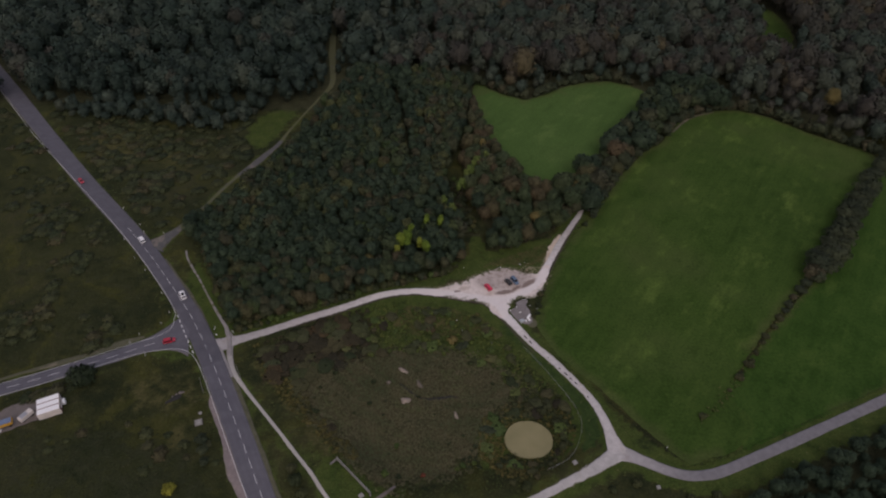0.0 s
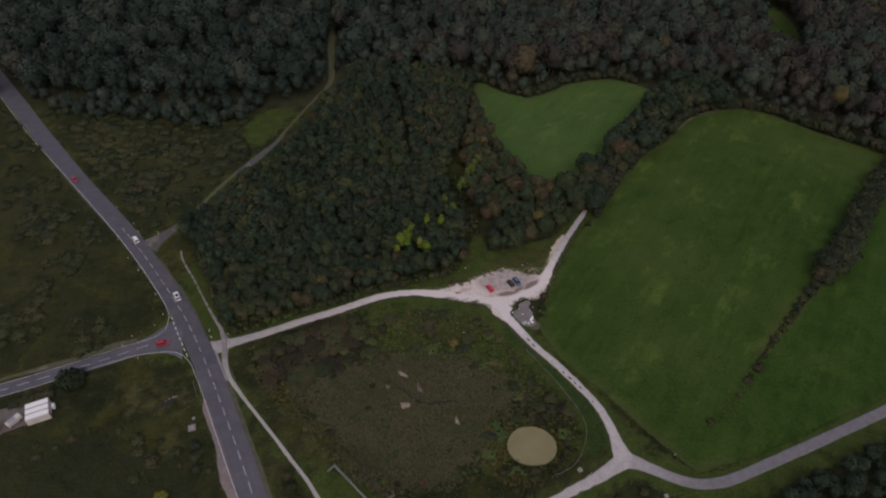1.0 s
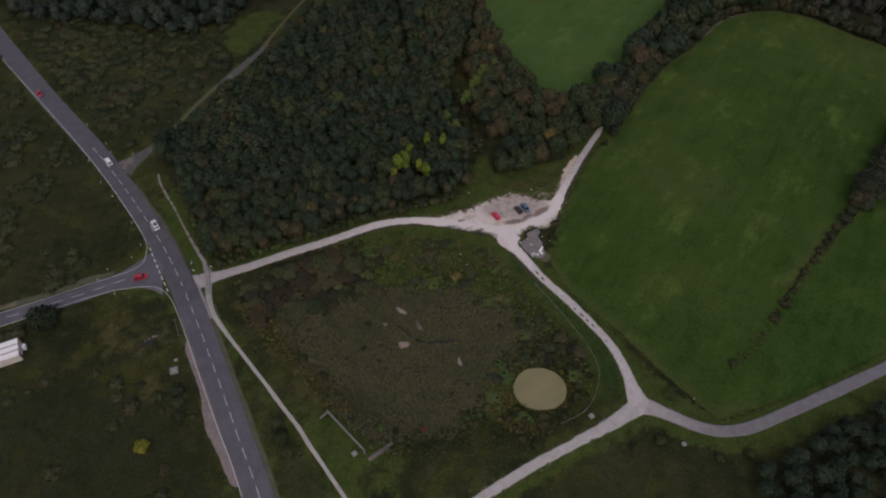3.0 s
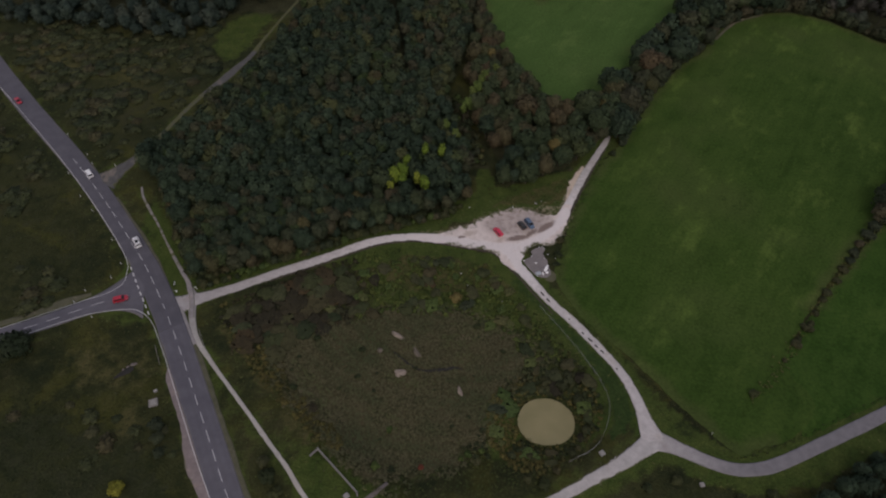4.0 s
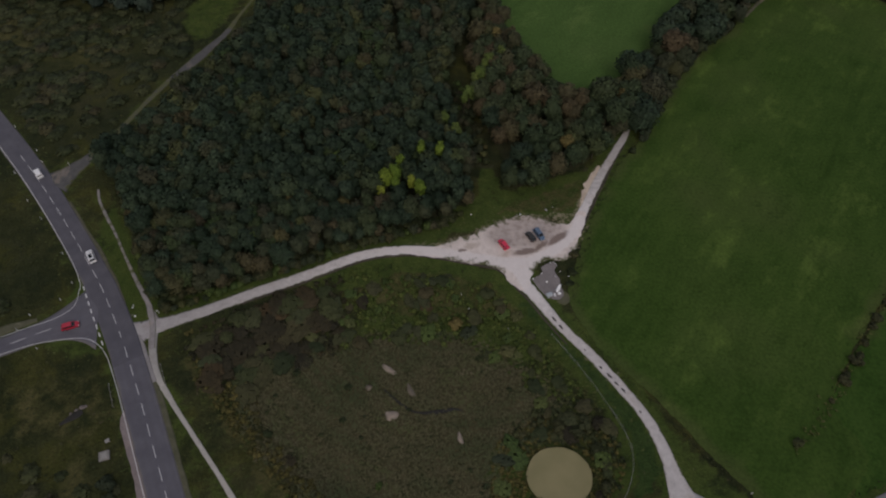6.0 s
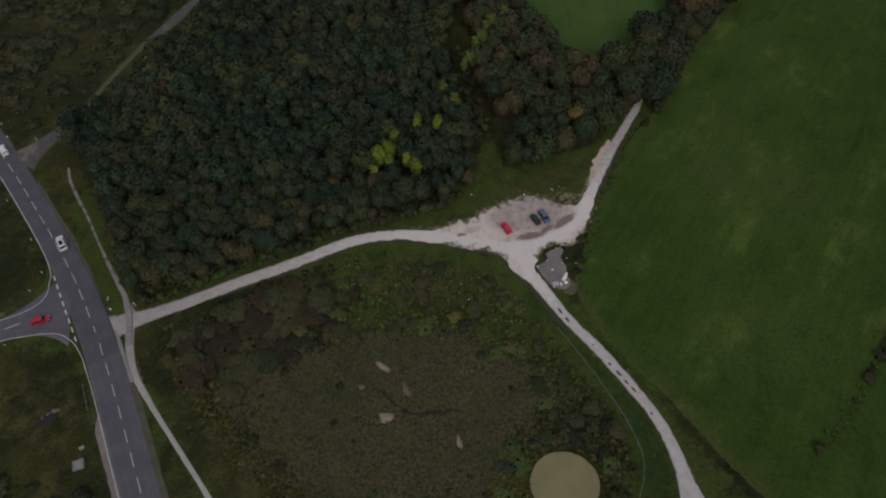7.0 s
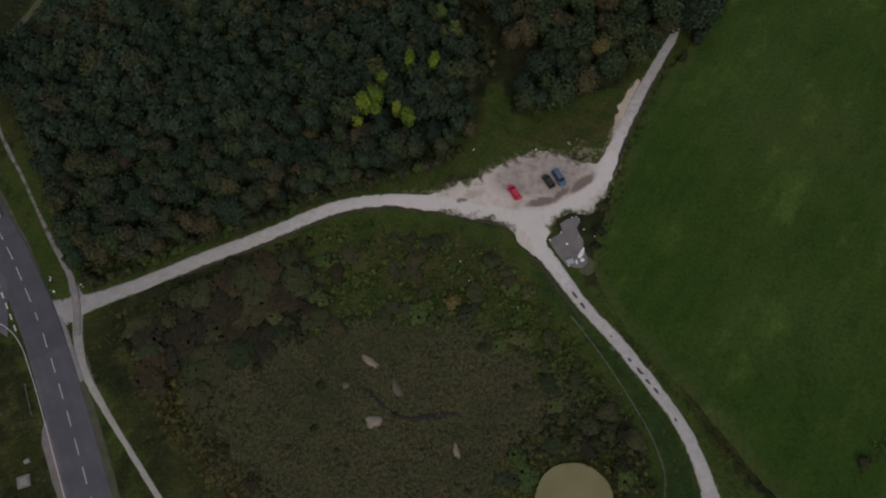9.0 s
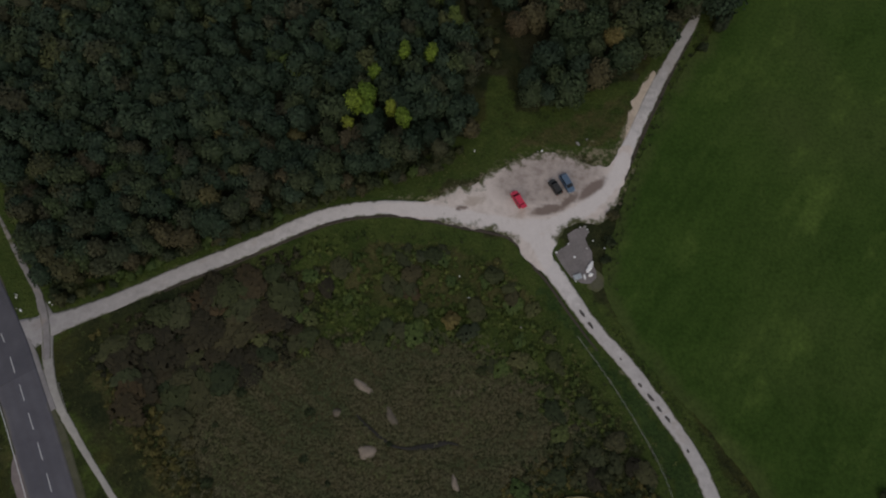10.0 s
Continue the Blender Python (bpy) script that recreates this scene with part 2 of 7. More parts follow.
M["soil"] = two_tone("dark_bare_soil", (0.04, 0.034, 0.026), (0.09, 0.075, 0.058), 0.9, 6.0, 1.0)
M["damp"] = two_tone("damp_gravel", (0.13, 0.11, 0.1), (0.2, 0.175, 0.16), 0.5, 5.0, 0.9)
M["glass"] = material("car_glass", 0.06, 0, 0.6)[0]
M["glass"].node_tree.nodes["Principled BSDF"].inputs["Base Color"].default_value = (0.012, 0.014, 0.016, 1)
M["lamp"] = material("lamp_glass", 0.1, 0, 0.6)[0]
M["lamp"].node_tree.nodes["Principled BSDF"].inputs["Base Color"].default_value = (0.6, 0.62, 0.65, 1)
M["tail"] = material("red_lamp_glass", 0.15, 0, 0.6)[0]
M["tail"].node_tree.nodes["Principled BSDF"].inputs["Base Color"].default_value = (0.3, 0.01, 0.01, 1)


def car_paint(name, c):
    m, n, l, b = material(name, 0.28, 0, 0.5)
    f = noise_node(n, l, 1.4, 4)
    l.new(ramp(n, l, f, [(0.3, tuple(v * 0.85 for v in c)), (0.7, c)]), b.inputs["Base Color"])
    l.new(ramp(n, l, noise_node(n, l, 6.0), [(0.3, (0.2,) * 3), (0.7, (0.42,) * 3)]), b.inputs["Roughness"])
    b.inputs["Coat Weight"].default_value = 0.5
    return m


M["red"] = car_paint("red_car_paint", (0.7, 0.032, 0.082))
M["maroon"] = car_paint("dark_red_car_paint", (0.48, 0.02, 0.045))
M["white"] = car_paint("white_car_paint", (0.94, 0.94, 0.94))
M["black"] = car_paint("black_car_paint", (0.028, 0.028, 0.026))
M["blue"] = car_paint("steel_blue_car_paint", (0.1, 0.16, 0.245))
M["lorry_white"] = two_tone("dusty_white_sheet", (0.5, 0.45, 0.41), (0.74, 0.69, 0.64), 0.6, 5.0, 0.6)
M["stripe"] = two_tone("brown_strip", (0.14, 0.05, 0.04), (0.22, 0.08, 0.07), 0.9, 6.0, 0.6)
M["yellow"] = two_tone("yellow_plant_paint", (0.4, 0.22, 0.03), (0.6, 0.34, 0.05), 0.9, 6.0, 0.5)
M["tarp"] = two_tone("blue_tarpaulin", (0.1, 0.14, 0.24), (0.2, 0.26, 0.38), 0.9, 6.0, 0.6)
M["roof"] = two_tone("grey_roof_tile", (0.1, 0.09, 0.09), (0.17, 0.15, 0.15), 0.6, 4.0)
M["render"] = two_tone("pale_render", (0.4, 0.38, 0.34), (0.55, 0.52, 0.47), 0.6, 4.0)

DEEP = [(0.0, (0.02, 0.037, 0.02)), (0.22, (0.028, 0.048, 0.025)), (0.45, (0.037, 0.06, 0.034)), (0.62, (0.043, 0.061, 0.025)), (0.76, (0.052, 0.052, 0.029)), (0.87, (0.039, 0.066, 0.021)), (0.94, (0.066, 0.056, 0.027)), (1.0, (0.066, 0.08, 0.028))]
WOODS = [(0.0, (0.028, 0.04, 0.019)), (0.35, (0.041, 0.052, 0.026)), (0.6, (0.055, 0.06, 0.03)), (0.8, (0.068, 0.057, 0.031)), (0.93, (0.08, 0.075, 0.034)), (1.0, (0.1, 0.09, 0.032))]
SCRUB = [(0.0, (0.023, 0.034, 0.013)), (0.35, (0.037, 0.048, 0.017)), (0.6, (0.052, 0.06, 0.022)), (0.8, (0.06, 0.053, 0.024)), (1.0, (0.047, 0.06, 0.025))]
M["leaf"] = leaf_material("plantation_leaves", DEEP, 0.4)
# distance haze is put into these leaf colours as extra blue
HAZED_WOODS = [(0.0, (0.02, 0.035, 0.025)), (0.2, (0.03, 0.048, 0.035)), (0.4, (0.044, 0.064, 0.046)), (0.55, (0.058, 0.071, 0.048)), (0.68, (0.045, 0.046, 0.035)), (0.82, (0.039, 0.036, 0.029)), (0.93, (0.056, 0.05, 0.034)), (1.0, (0.1, 0.085, 0.038))]
M["leaf_far"] = leaf_material("hazed_woodland_leaves", HAZED_WOODS, 0.3)
M["leaf_wood"] = leaf_material("woodland_leaves", WOODS, 0.28)
M["leaf_copse"] = leaf_material("copse_leaves", [(0.0, (0.027, 0.046, 0.02)), (0.4, (0.042, 0.063, 0.027)), (0.62, (0.052, 0.068, 0.029)), (0.8, (0.084, 0.064, 0.034)), (0.93, (0.07, 0.078, 0.031)), (1.0, (0.095, 0.088, 0.036))], 0.38)
M["leaf_olive"] = leaf_material("olive_brown_leaves", [(0.0, (0.037, 0.045, 0.018)), (1.0, (0.06, 0.062, 0.026))], 0.3)
M["herb"] = leaf_material("green_herbs", [(0.0, (0.042, 0.066, 0.015)), (0.5, (0.074, 0.102, 0.021)), (0.85, (0.098, 0.115, 0.027)), (1.0, (0.088, 0.08, 0.03))], 0.26)
M["leaf_hedge"] = leaf_material("dark_hedge_leaves", [(0.0, (0.027, 0.038, 0.02)), (0.7, (0.045, 0.056, 0.027)), (1.0, (0.062, 0.056, 0.03))], 0.25)
M["leaf_dark"] = leaf_material("dark_bush_leaves", [(0.0, (0.019, 0.031, 0.013)), (1.0, (0.032, 0.047, 0.018))], 0.35)
M["leaf_scrub"] = leaf_material("scrub_leaves", SCRUB, 0.32)
M["leaf_yellow"] = leaf_material("yellow_green_leaves", [(0.0, (0.1, 0.165, 0.018)), (0.5, (0.15, 0.21, 0.024)), (1.0, (0.24, 0.22, 0.03))], 0.55)
M["leaf_light"] = leaf_material("light_green_leaves", [(0.0, (0.085, 0.13, 0.027)), (1.0, (0.125, 0.165, 0.038))], 0.5)
M["leaf_fresh"] = leaf_material("fresh_green_leaves", [(0.0, (0.048, 0.078, 0.02)), (0.6, (0.07, 0.102, 0.025)), (1.0, (0.088, 0.09, 0.034))], 0.4)
M["leaf_mustard"] = leaf_material("mustard_green_leaves", [(0.0, (0.15, 0.17, 0.022)), (1.0, (0.21, 0.2, 0.026))], 0.45)
M["herb_dark"] = leaf_material("dark_brown_herbs", [(0.0, (0.022, 0.025, 0.012)), (0.5, (0.035, 0.034, 0.016)), (0.85, (0.055, 0.043, 0.02)), (1.0, (0.046, 0.054, 0.02))], 0.3)
M["leaf_gold"] = leaf_material("golden_brown_leaves", [(0.0, (0.115, 0.098, 0.034)), (1.0, (0.165, 0.135, 0.046))], 0.35)
M["herb_gold"] = leaf_material("olive_gold_herbs", [(0.0, (0.055, 0.056, 0.017)), (0.5, (0.098, 0.088, 0.024)), (0.85, (0.135, 0.112, 0.033)), (1.0, (0.08, 0.09, 0.026))], 0.3)
M["leaf_rust"] = leaf_material("rust_brown_leaves", [(0.0, (0.024, 0.022, 0.012)), (0.6, (0.034, 0.03, 0.015)), (0.9, (0.044, 0.036, 0.017)), (1.0, (0.064, 0.043, 0.019))], 0.3)
M["leaf_red"] = leaf_material("red_autumn_leaves", [(0.0, (0.12, 0.032, 0.022)), (1.0, (0.16, 0.05, 0.028))], 0.3)
M["reed"] = leaf_material("dry_reeds", [(0.0, (0.076, 0.098, 0.04)), (0.35, (0.112, 0.12, 0.056)), (0.65, (0.146, 0.132, 0.07)), (0.85, (0.114, 0.132, 0.052)), (1.0, (0.19, 0.162, 0.098))], 0.2)
M["tuft_green"] = leaf_material("verge_grass", [(0.0, (0.052, 0.074, 0.019)), (0.5, (0.088, 0.106, 0.029)), (0.8, (0.125, 0.128, 0.04)), (1.0, (0.16, 0.145, 0.06))], 0.35)
M["tuft"] = leaf_material("tussock_grass", [(0.0, (0.026, 0.034, 0.013)), (0.5, (0.044, 0.052, 0.019)), (0.8, (0.066, 0.062, 0.027)), (1.0, (0.1, 0.088, 0.045))], 0.4)


def water_material():
    m, n, l, b = material("murky_pond_water", 0.15, 0, 0.35)
    l.new(ramp(n, l, noise_node(n, l, 0.12, 3), [(0.3, (0.22, 0.2, 0.096)), (0.7, (0.27, 0.24, 0.12))]), b.inputs["Base Color"])
    bumped(n, l, b, noise_node(n, l, 2.5, 3), 0.08, 0.02)
    return m


M["water"] = water_material()


# ---- mesh helpers ----
def mesh_of(name, verts, faces, mat, attrs=None, smooth=False, normals=None):
    me = bpy.data.meshes.new(name)
    verts = np.asarray(verts, float)
    if isinstance(faces, np.ndarray):
        k = faces.shape[1]
        me.vertices.add(len(verts))
        me.vertices.foreach_set("co", verts.ravel())
        me.loops.add(faces.size)
        me.loops.foreach_set("vertex_index", faces.ravel().astype(np.int32))
        me.polygons.add(len(faces))
        me.polygons.foreach_set("loop_start", np.arange(0, faces.size, k, dtype=np.int32))
        me.update(calc_edges=True)
    else:
        me.from_pydata(verts.tolist(), [], faces)
        me.update()
    for key, values in (attrs or {}).items():
        me.attributes.new(key, "FLOAT", "POINT").data.foreach_set("value", np.asarray(values, np.float32))
    me.materials.append(mat)
    if smooth:
        me.polygons.foreach_set("use_smooth", np.ones(len(me.polygons), bool))
    if normals is not None:
        me.polygons.foreach_set("use_smooth", np.ones(len(me.polygons), bool))
        me.normals_split_custom_set_from_vertices(normals)
    return me


def part(name, bm, mat, parent, label=""):
    """Links a bmesh, or a mesh, as one object under a thing or a part."""
    if isinstance(bm, bpy.types.Mesh):
        me = bm
    else:
        me = bpy.data.meshes.new(name)
        bm.to_mesh(me)
        bm.free()
        me.materials.append(mat)
    ob = new(name, me)
    ob.parent = parent
    return tagged(ob, label)


def box_bm(size, at=(0, 0, 0), bevel=0.0, bm=None, taper=1.0):
    bm = bm or bmesh.new()
    made = bmesh.ops.create_cube(bm, size=1.0)["verts"]
    for v in made:
        k = taper if v.co.z > 0 else 1.0
        v.co = Vector((v.co.x * size[0] * k + at[0], v.co.y * size[1] * k + at[1], v.co.z * size[2] + at[2]))
    if bevel:
        edges = list({e for v in made for e in v.link_edges})
        bmesh.ops.bevel(bm, geom=edges, offset=bevel, segments=2, affect="EDGES", profile=0.6)
    return bm


def tube_bm(a, b, ra, rb, sides=8, bm=None, caps=True):
    bm = bm or bmesh.new()
    a, b = Vector(a), Vector(b)
    q = (b - a).to_track_quat("Z", "Y").to_matrix()
    rings = []
    for c, r in ((a, ra), (b, rb)):
        rings.append([bm.verts.new(c + q @ Vector((r * math.cos(2 * math.pi * k / sides), r * math.sin(2 * math.pi * k / sides), 0))) for k in range(sides)])
    for k in range(sides):
        bm.faces.new((rings[0][k], rings[0][(k + 1) % sides], rings[1][(k + 1) % sides], rings[1][k]))
    if caps:
        bm.faces.new(rings[0][::-1])
        bm.faces.new(rings[1])
    return bm


def spline(points, step=1.5):
    """A smooth line through plan points, evenly stepped. Extra columns (such as width) are carried along."""
    p = np.array(points, float)
    p = np.vstack([2 * p[0] - p[1], p, 2 * p[-1] - p[-2]])
    out = []
    for k in range(1, len(p) - 2):
        u = np.linspace(0, 1, 24, endpoint=False)[:, None]
        a, b, c, d = p[k - 1 : k + 3]
        out.append(0.5 * (2 * b + (c - a) * u + (2 * a - 5 * b + 4 * c - d) * u**2 + (3 * b - a - 3 * c + d) * u**3))
    out = np.vstack(out + [p[-2][None]])
    s = np.r_[0, np.cumsum(np.hypot(*np.diff(out[:, :2], axis=0).T))]
    at = np.linspace(0, s[-1], max(2, int(s[-1] / step) + 1))
    return np.stack([np.interp(at, s, out[:, k]) for k in range(out.shape[1])], 1)


def sides_of(line):
    d = np.gradient(line[:, :2], axis=0)
    d /= np.hypot(*d.T)[:, None]
    return np.stack([-d[:, 1], d[:, 0]], 1)


def wobble(xy, size, seed, amount):
    return np.array([noise.noise((x / size, y / size, seed)) for x, y in xy]) * amount


def strip(name, points, z, mat, rough=0.0, across=8, label="", kind="structure", category="", thick=0.06, step=1.2, seed=3.1, fade=None, pale=None, grown=()):
    """A road or track along a smooth line of (x, y, half width), with worn edges and a low crown. Sides go down into the ground."""
    line = spline(points, step)
    nrm = sides_of(line)
    w = line[:, 2]
    wl_, wr_ = w.copy(), w.copy()
    if rough:
        wl_ = w + 0.6 * wobble(line[:, :2] + nrm * 5, 3.5, seed, rough) + wobble(line[:, :2], 11, seed + 7, rough)
        wr_ = w + 0.6 * wobble(line[:, :2] - nrm * 5, 3.5, seed + 3, rough) + wobble(line[:, :2], 11, seed + 11, rough)
    u = np.linspace(-1, 1, across + 1)
    rows, edge, wheel = [], [], []
    for k in range(len(line)):
        wide = np.where(u < 0, wr_[k], wl_[k]) * u
        xy = line[k, :2] + nrm[k] * wide[:, None]
        zz = z + 0.03 * (1 - u**2)
        rows.append(np.c_[xy, zz])
        edge.append(np.abs(u))
        wheel.append(np.exp(-(((np.abs(u) - 0.28) / 0.1) ** 2)) + np.exp(-(((np.abs(u) - 0.72) / 0.1) ** 2)))
        rows[-1] = np.vstack([rows[-1][0] - (0, 0, thick), rows[-1], rows[-1][-1] - (0, 0, thick)])
        edge[-1] = np.r_[1, edge[-1], 1]
        wheel[-1] = np.r_[0, wheel[-1], 0]
    c = across + 3
    verts = np.vstack(rows)
    i, j = np.meshgrid(np.arange(len(line) - 1), np.arange(c - 1), indexing="ij")
    a = (i * c + j).ravel()
    faces = np.stack([a, a + c, a + c + 1, a + 1], 1)[:, ::-1]
    edge = np.concatenate(edge)
    own = [k for k, v in PLAN.items() if v is points]
    if own:
        meet = np.clip(road_gap(verts[:, :2], own[0]) / 0.8, 0, 1) * np.where(inside(verts[:, :2], CAR_PARK) | inside(verts[:, :2], BARE), 0, 1)
        edge = edge * meet
    reach = np.repeat(np.arange(len(line)) * step, c)
    for start, stop, amount in grown:
        edge = np.maximum(edge, amount * np.clip((reach - start) / 6, 0, 1) * np.clip((stop - reach) / 6, 0, 1))
    attrs = {"edge": edge, "wheel": np.concatenate(wheel)}
    if fade:
        attrs["far"] = np.repeat(np.clip((np.arange(len(line)) * step - fade[0]) / (fade[1] - fade[0]), 0, 1), c)
    if pale:
        attrs["way"] = np.repeat(np.clip((np.arange(len(line)) * step - pale[0]) / (pale[1] - pale[0]), 0, 1), c)
    ob = new(name, mesh_of(name, verts, faces, mat, attrs))
    return tagged(ob, label, category or name, kind=kind)


def closed(points, step=1.0):
    p = [tuple(q) for q in points]
    n = len(p)
    ring = spline(p[-2:] + p + p[:2], step)
    a = np.argmin(np.hypot(*(ring - p[0]).T))
    b = len(ring) - 1 - np.argmin(np.hypot(*(ring[::-1] - p[0]).T))
    # keep one turn of the ring
    d = np.hypot(*(ring - np.array(p[0])).T)
    near = np.where(d < step * 1.5)[0]
    a, b = near[0], near[-1]
    return ring[a:b]


def inside(xy, poly):
    x, y = xy[:, 0], xy[:, 1]
    res = np.zeros(len(xy), bool)
    p = np.asarray(poly, float)
    for (x0, y0), (x1, y1) in zip(p, np.roll(p, -1, axis=0)):
        if y0 == y1:
            continue
        hit = ((y0 > y) != (y1 > y)) & (x < (x1 - x0) * (y - y0) / (y1 - y0) + x0)
        res ^= hit
    return res


def line_gap(xy, line, ring=False):
    """Distance from points to a polyline."""
    p = np.asarray(line, float)[:, :2]
    q = np.roll(p, -1, axis=0) if ring else p[1:]
    p = p if ring else p[:-1]
    best = np.full(len(xy), 1e9)
    for a, b in zip(p, q):
        d = b - a
        t = np.clip(((xy - a) @ d) / max(d @ d, 1e-9), 0, 1)
        best = np.minimum(best, np.hypot(*(xy - a - t[:, None] * d).T))
    return best


def patch(name, points, z, mat, rough=0.3, label="", kind="structure", category="", thick=0.05, cell=2.0, seed=5.3, edge_width=3.0, mud=(), sharp=False, quiet=None, ways=()):
    """A flat area with an uneven outline: a grid inside, stitched to its rim."""
    if sharp:
        p = np.array(list(points) + [points[0]], float)
        rim = np.vstack([np.linspace(a, b, max(2, int(np.hypot(*(b - a)) / 0.6) + 1))[:-1] for a, b in zip(p, p[1:])])
    else:
        rim = closed(points, 0.7)
    c = rim.mean(0)
    nrm = sides_of(rim)
    rim = rim + nrm * (wobble(rim, 1.6, seed, rough) + wobble(rim, 7, seed + 2, rough))[:, None]
    bm = bmesh.new()
    vs = [bm.verts.new((x, y, z)) for x, y in rim]
    es = [bm.edges.new((vs[k], vs[(k + 1) % len(vs)])) for k in range(len(vs))]
    lo, hi = rim.min(0), rim.max(0)
    bmesh.ops.triangle_fill(bm, use_beauty=True, edges=es)
    for axis in (0, 1):
        for v in np.arange(lo[axis] + cell, hi[axis], cell):
            co = [0, 0, 0]
            co[axis] = v
            no = [0, 0, 0]
            no[axis] = 1
            bmesh.ops.bisect_plane(bm, geom=bm.verts[:] + bm.edges[:] + bm.faces[:], plane_co=co, plane_no=no)
    for f in bm.faces:
        if f.normal.z < 0:
            f.normal_flip()
    bm.verts.ensure_lookup_table()
    xy = np.array([v.co[:2] for v in bm.verts])
    gap = line_gap(xy, rim, True)
    outer = [e for e in bm.edges if len(e.link_faces) == 1]
    ext = bmesh.ops.extrude_edge_only(bm, edges=outer)["geom"]
    low = [g for g in ext if isinstance(g, bmesh.types.BMVert)]
    for v in low:
        v.co.z -= thick
    me = bpy.data.meshes.new(name)
    bm.to_mesh(me)
    bm.free()
    at = me.attributes.new("edge", "FLOAT", "POINT")
    co = np.empty(len(me.vertices) * 3)
    me.vertices.foreach_get("co", co)
    g = line_gap(co.reshape(-1, 3)[:, :2], rim, True)
    flat = co.reshape(-1, 3)[:, :2]
    at.data.foreach_set("value", (np.clip(1 - g / edge_width, 0, 1) * np.clip(road_gap(flat) / 3.0, 0, 1) * (1 if quiet is None else np.clip((line_gap(flat, quiet) - 3) / 5, 0, 1))).astype(np.float32))
    if ways:
        near_way = np.min([line_gap(flat, w) for w in ways], axis=0)
        me.attributes.new("way", "FLOAT", "POINT").data.foreach_set("value", np.clip(1.55 - near_way / 1.5, 0, 1).astype(np.float32))
    if mud:
        wet = np.zeros(len(flat))
        for x, y, a, b, turn in mud:
            c, s = math.cos(radians(turn)), math.sin(radians(turn))
            u, v = (flat[:, 0] - x) * c + (flat[:, 1] - y) * s, (flat[:, 1] - y) * c - (flat[:, 0] - x) * s
            wet = np.maximum(wet, np.clip(1.5 - 1.15 * np.hypot(u / a, v / b), 0, 0.54 if a > 6 else 1.0))
        me.attributes.new("mud", "FLOAT", "POINT").data.foreach_set("value", wet.astype(np.float32))
    me.materials.append(mat)
    return tagged(new(name, me), label, category or name, kind=kind)


# ---- plan ----
MAIN_NORTH = [(-419, 502, 4.6), (-257.1, 331.9, 4.5), (-206.5, 277.9, 4.1), (-168.2, 237.6, 3.9), (-138.6, 208.3, 3.8), (-121.5, 190.2, 3.7), (-107.5, 174, 3.7), (-100.3, 165.2, 3.7), (-94.0, 157.4, 3.8), (-87.3, 147.8, 3.9), (-81.6, 139.1, 3.9), (-79.2, 135.0, 3.9)]
MAIN_SOUTH = [(-79.2, 135.0, 3.9), (-76.7, 130.8, 3.9), (-72.1, 123.1, 3.9), (-67.2, 114.6, 3.9), (-63.3, 107.9, 3.9), (-58.9, 100.2, 3.9), (-54.5, 92.4, 3.9), (-50.4, 85.4, 3.8), (-45.6, 77.0, 3.7), (-36.5, 60, 3.7), (-9, 10, 3.7), (60, -120, 3.7)]
SIDE = [(-330, 38, 2.8), (-220, 88, 2.8), (-146, 121.8, 2.8), (-131, 128.9, 2.8), (-115, 136.6, 2.8), (-107, 141.0, 3.1), (-102.5, 143.3, 3.9), (-98, 145.6, 5.9), (-94, 147.4, 8.9), (-91.5, 148.2, 10.8)]
NORTH_LANE = [(-121.0, 193.8, 6.2), (-119.6, 196.2, 4.4), (-117.4, 200, 3.1), (-114.6, 204.5, 2.2), (-111.8, 210.5, 1.4), (-107.9, 220.5, 1.0), (-103.9, 232.5, 0.9), (-99.3, 244.5, 1.1), (-94.3, 253.5, 1.9), (-89.7, 263.5, 1.8), (-85.2, 274.0, 1.2), (-82.4, 286, 0.7), (-77.4, 305, 0.6), (-73.2, 318.5, 0.7), (-68.0, 338, 1.5), (-71, 364, 2.0), (-75.2, 390, 2.2), (-84, 470, 1.6)]
TRACK_WEST = [(-81.2, 142.0, 4.3), (-79.2, 143.1, 3.5), (-76, 144.8, 2.5), (-72, 146.5, 2.0), (-64.2, 150.0, 1.72), (-51.9, 156.2, 1.72), (-39.0, 162.3, 1.72), (-25.8, 169.1, 1.7), (-18.8, 171.5, 1.7), (-11, 172.7, 1.7), (-4, 172.7, 1.72), (-1, 172.5, 1.72)]
TRACK_NORTH = [(38.8, 181.5, 1.6), (41.7, 186.0, 1.6), (46.1, 195.3, 1.4), (51.5, 206.3, 1.35), (57.9, 217.8, 1.3), (60.9, 223.0, 1.2), (62.8, 227, 0.9)]
TRACK_SOUTH = [(22.2, 164.2, 1.6), (24, 161.6, 2.0), (26.1, 159, 1.8), (32.2, 149.8, 1.5), (40.2, 140.4, 1.45), (47.2, 131.1, 1.45), (52.2, 123, 1.45), (54.9, 114.8, 1.55), (56.0, 108.5, 2.4), (57, 104.5, 3.4)]
TRACK_SOUTH_WEST = [(58.5, 106, 3.2), (54.5, 103, 2.5), (46, 97.5, 1.8), (35, 91.6, 1.5), (20, 83, 1.45), (0, 69.5, 1.45), (-16, 57.5, 1.7), (-27, 48.5, 2.9)]
LANE_EAST = [(55.5, 105.3, 3.2), (60, 103.9, 2.5), (64.6, 102.0, 1.95), (70.2, 99.4, 1.8), (76.5, 97.6, 1.75), (83, 97.9, 1.7), (90, 100.0, 1.7), (113, 110.0, 1.75), (153, 128.2, 1.8), (230, 163.5, 2.0), (330, 210, 2.1)]
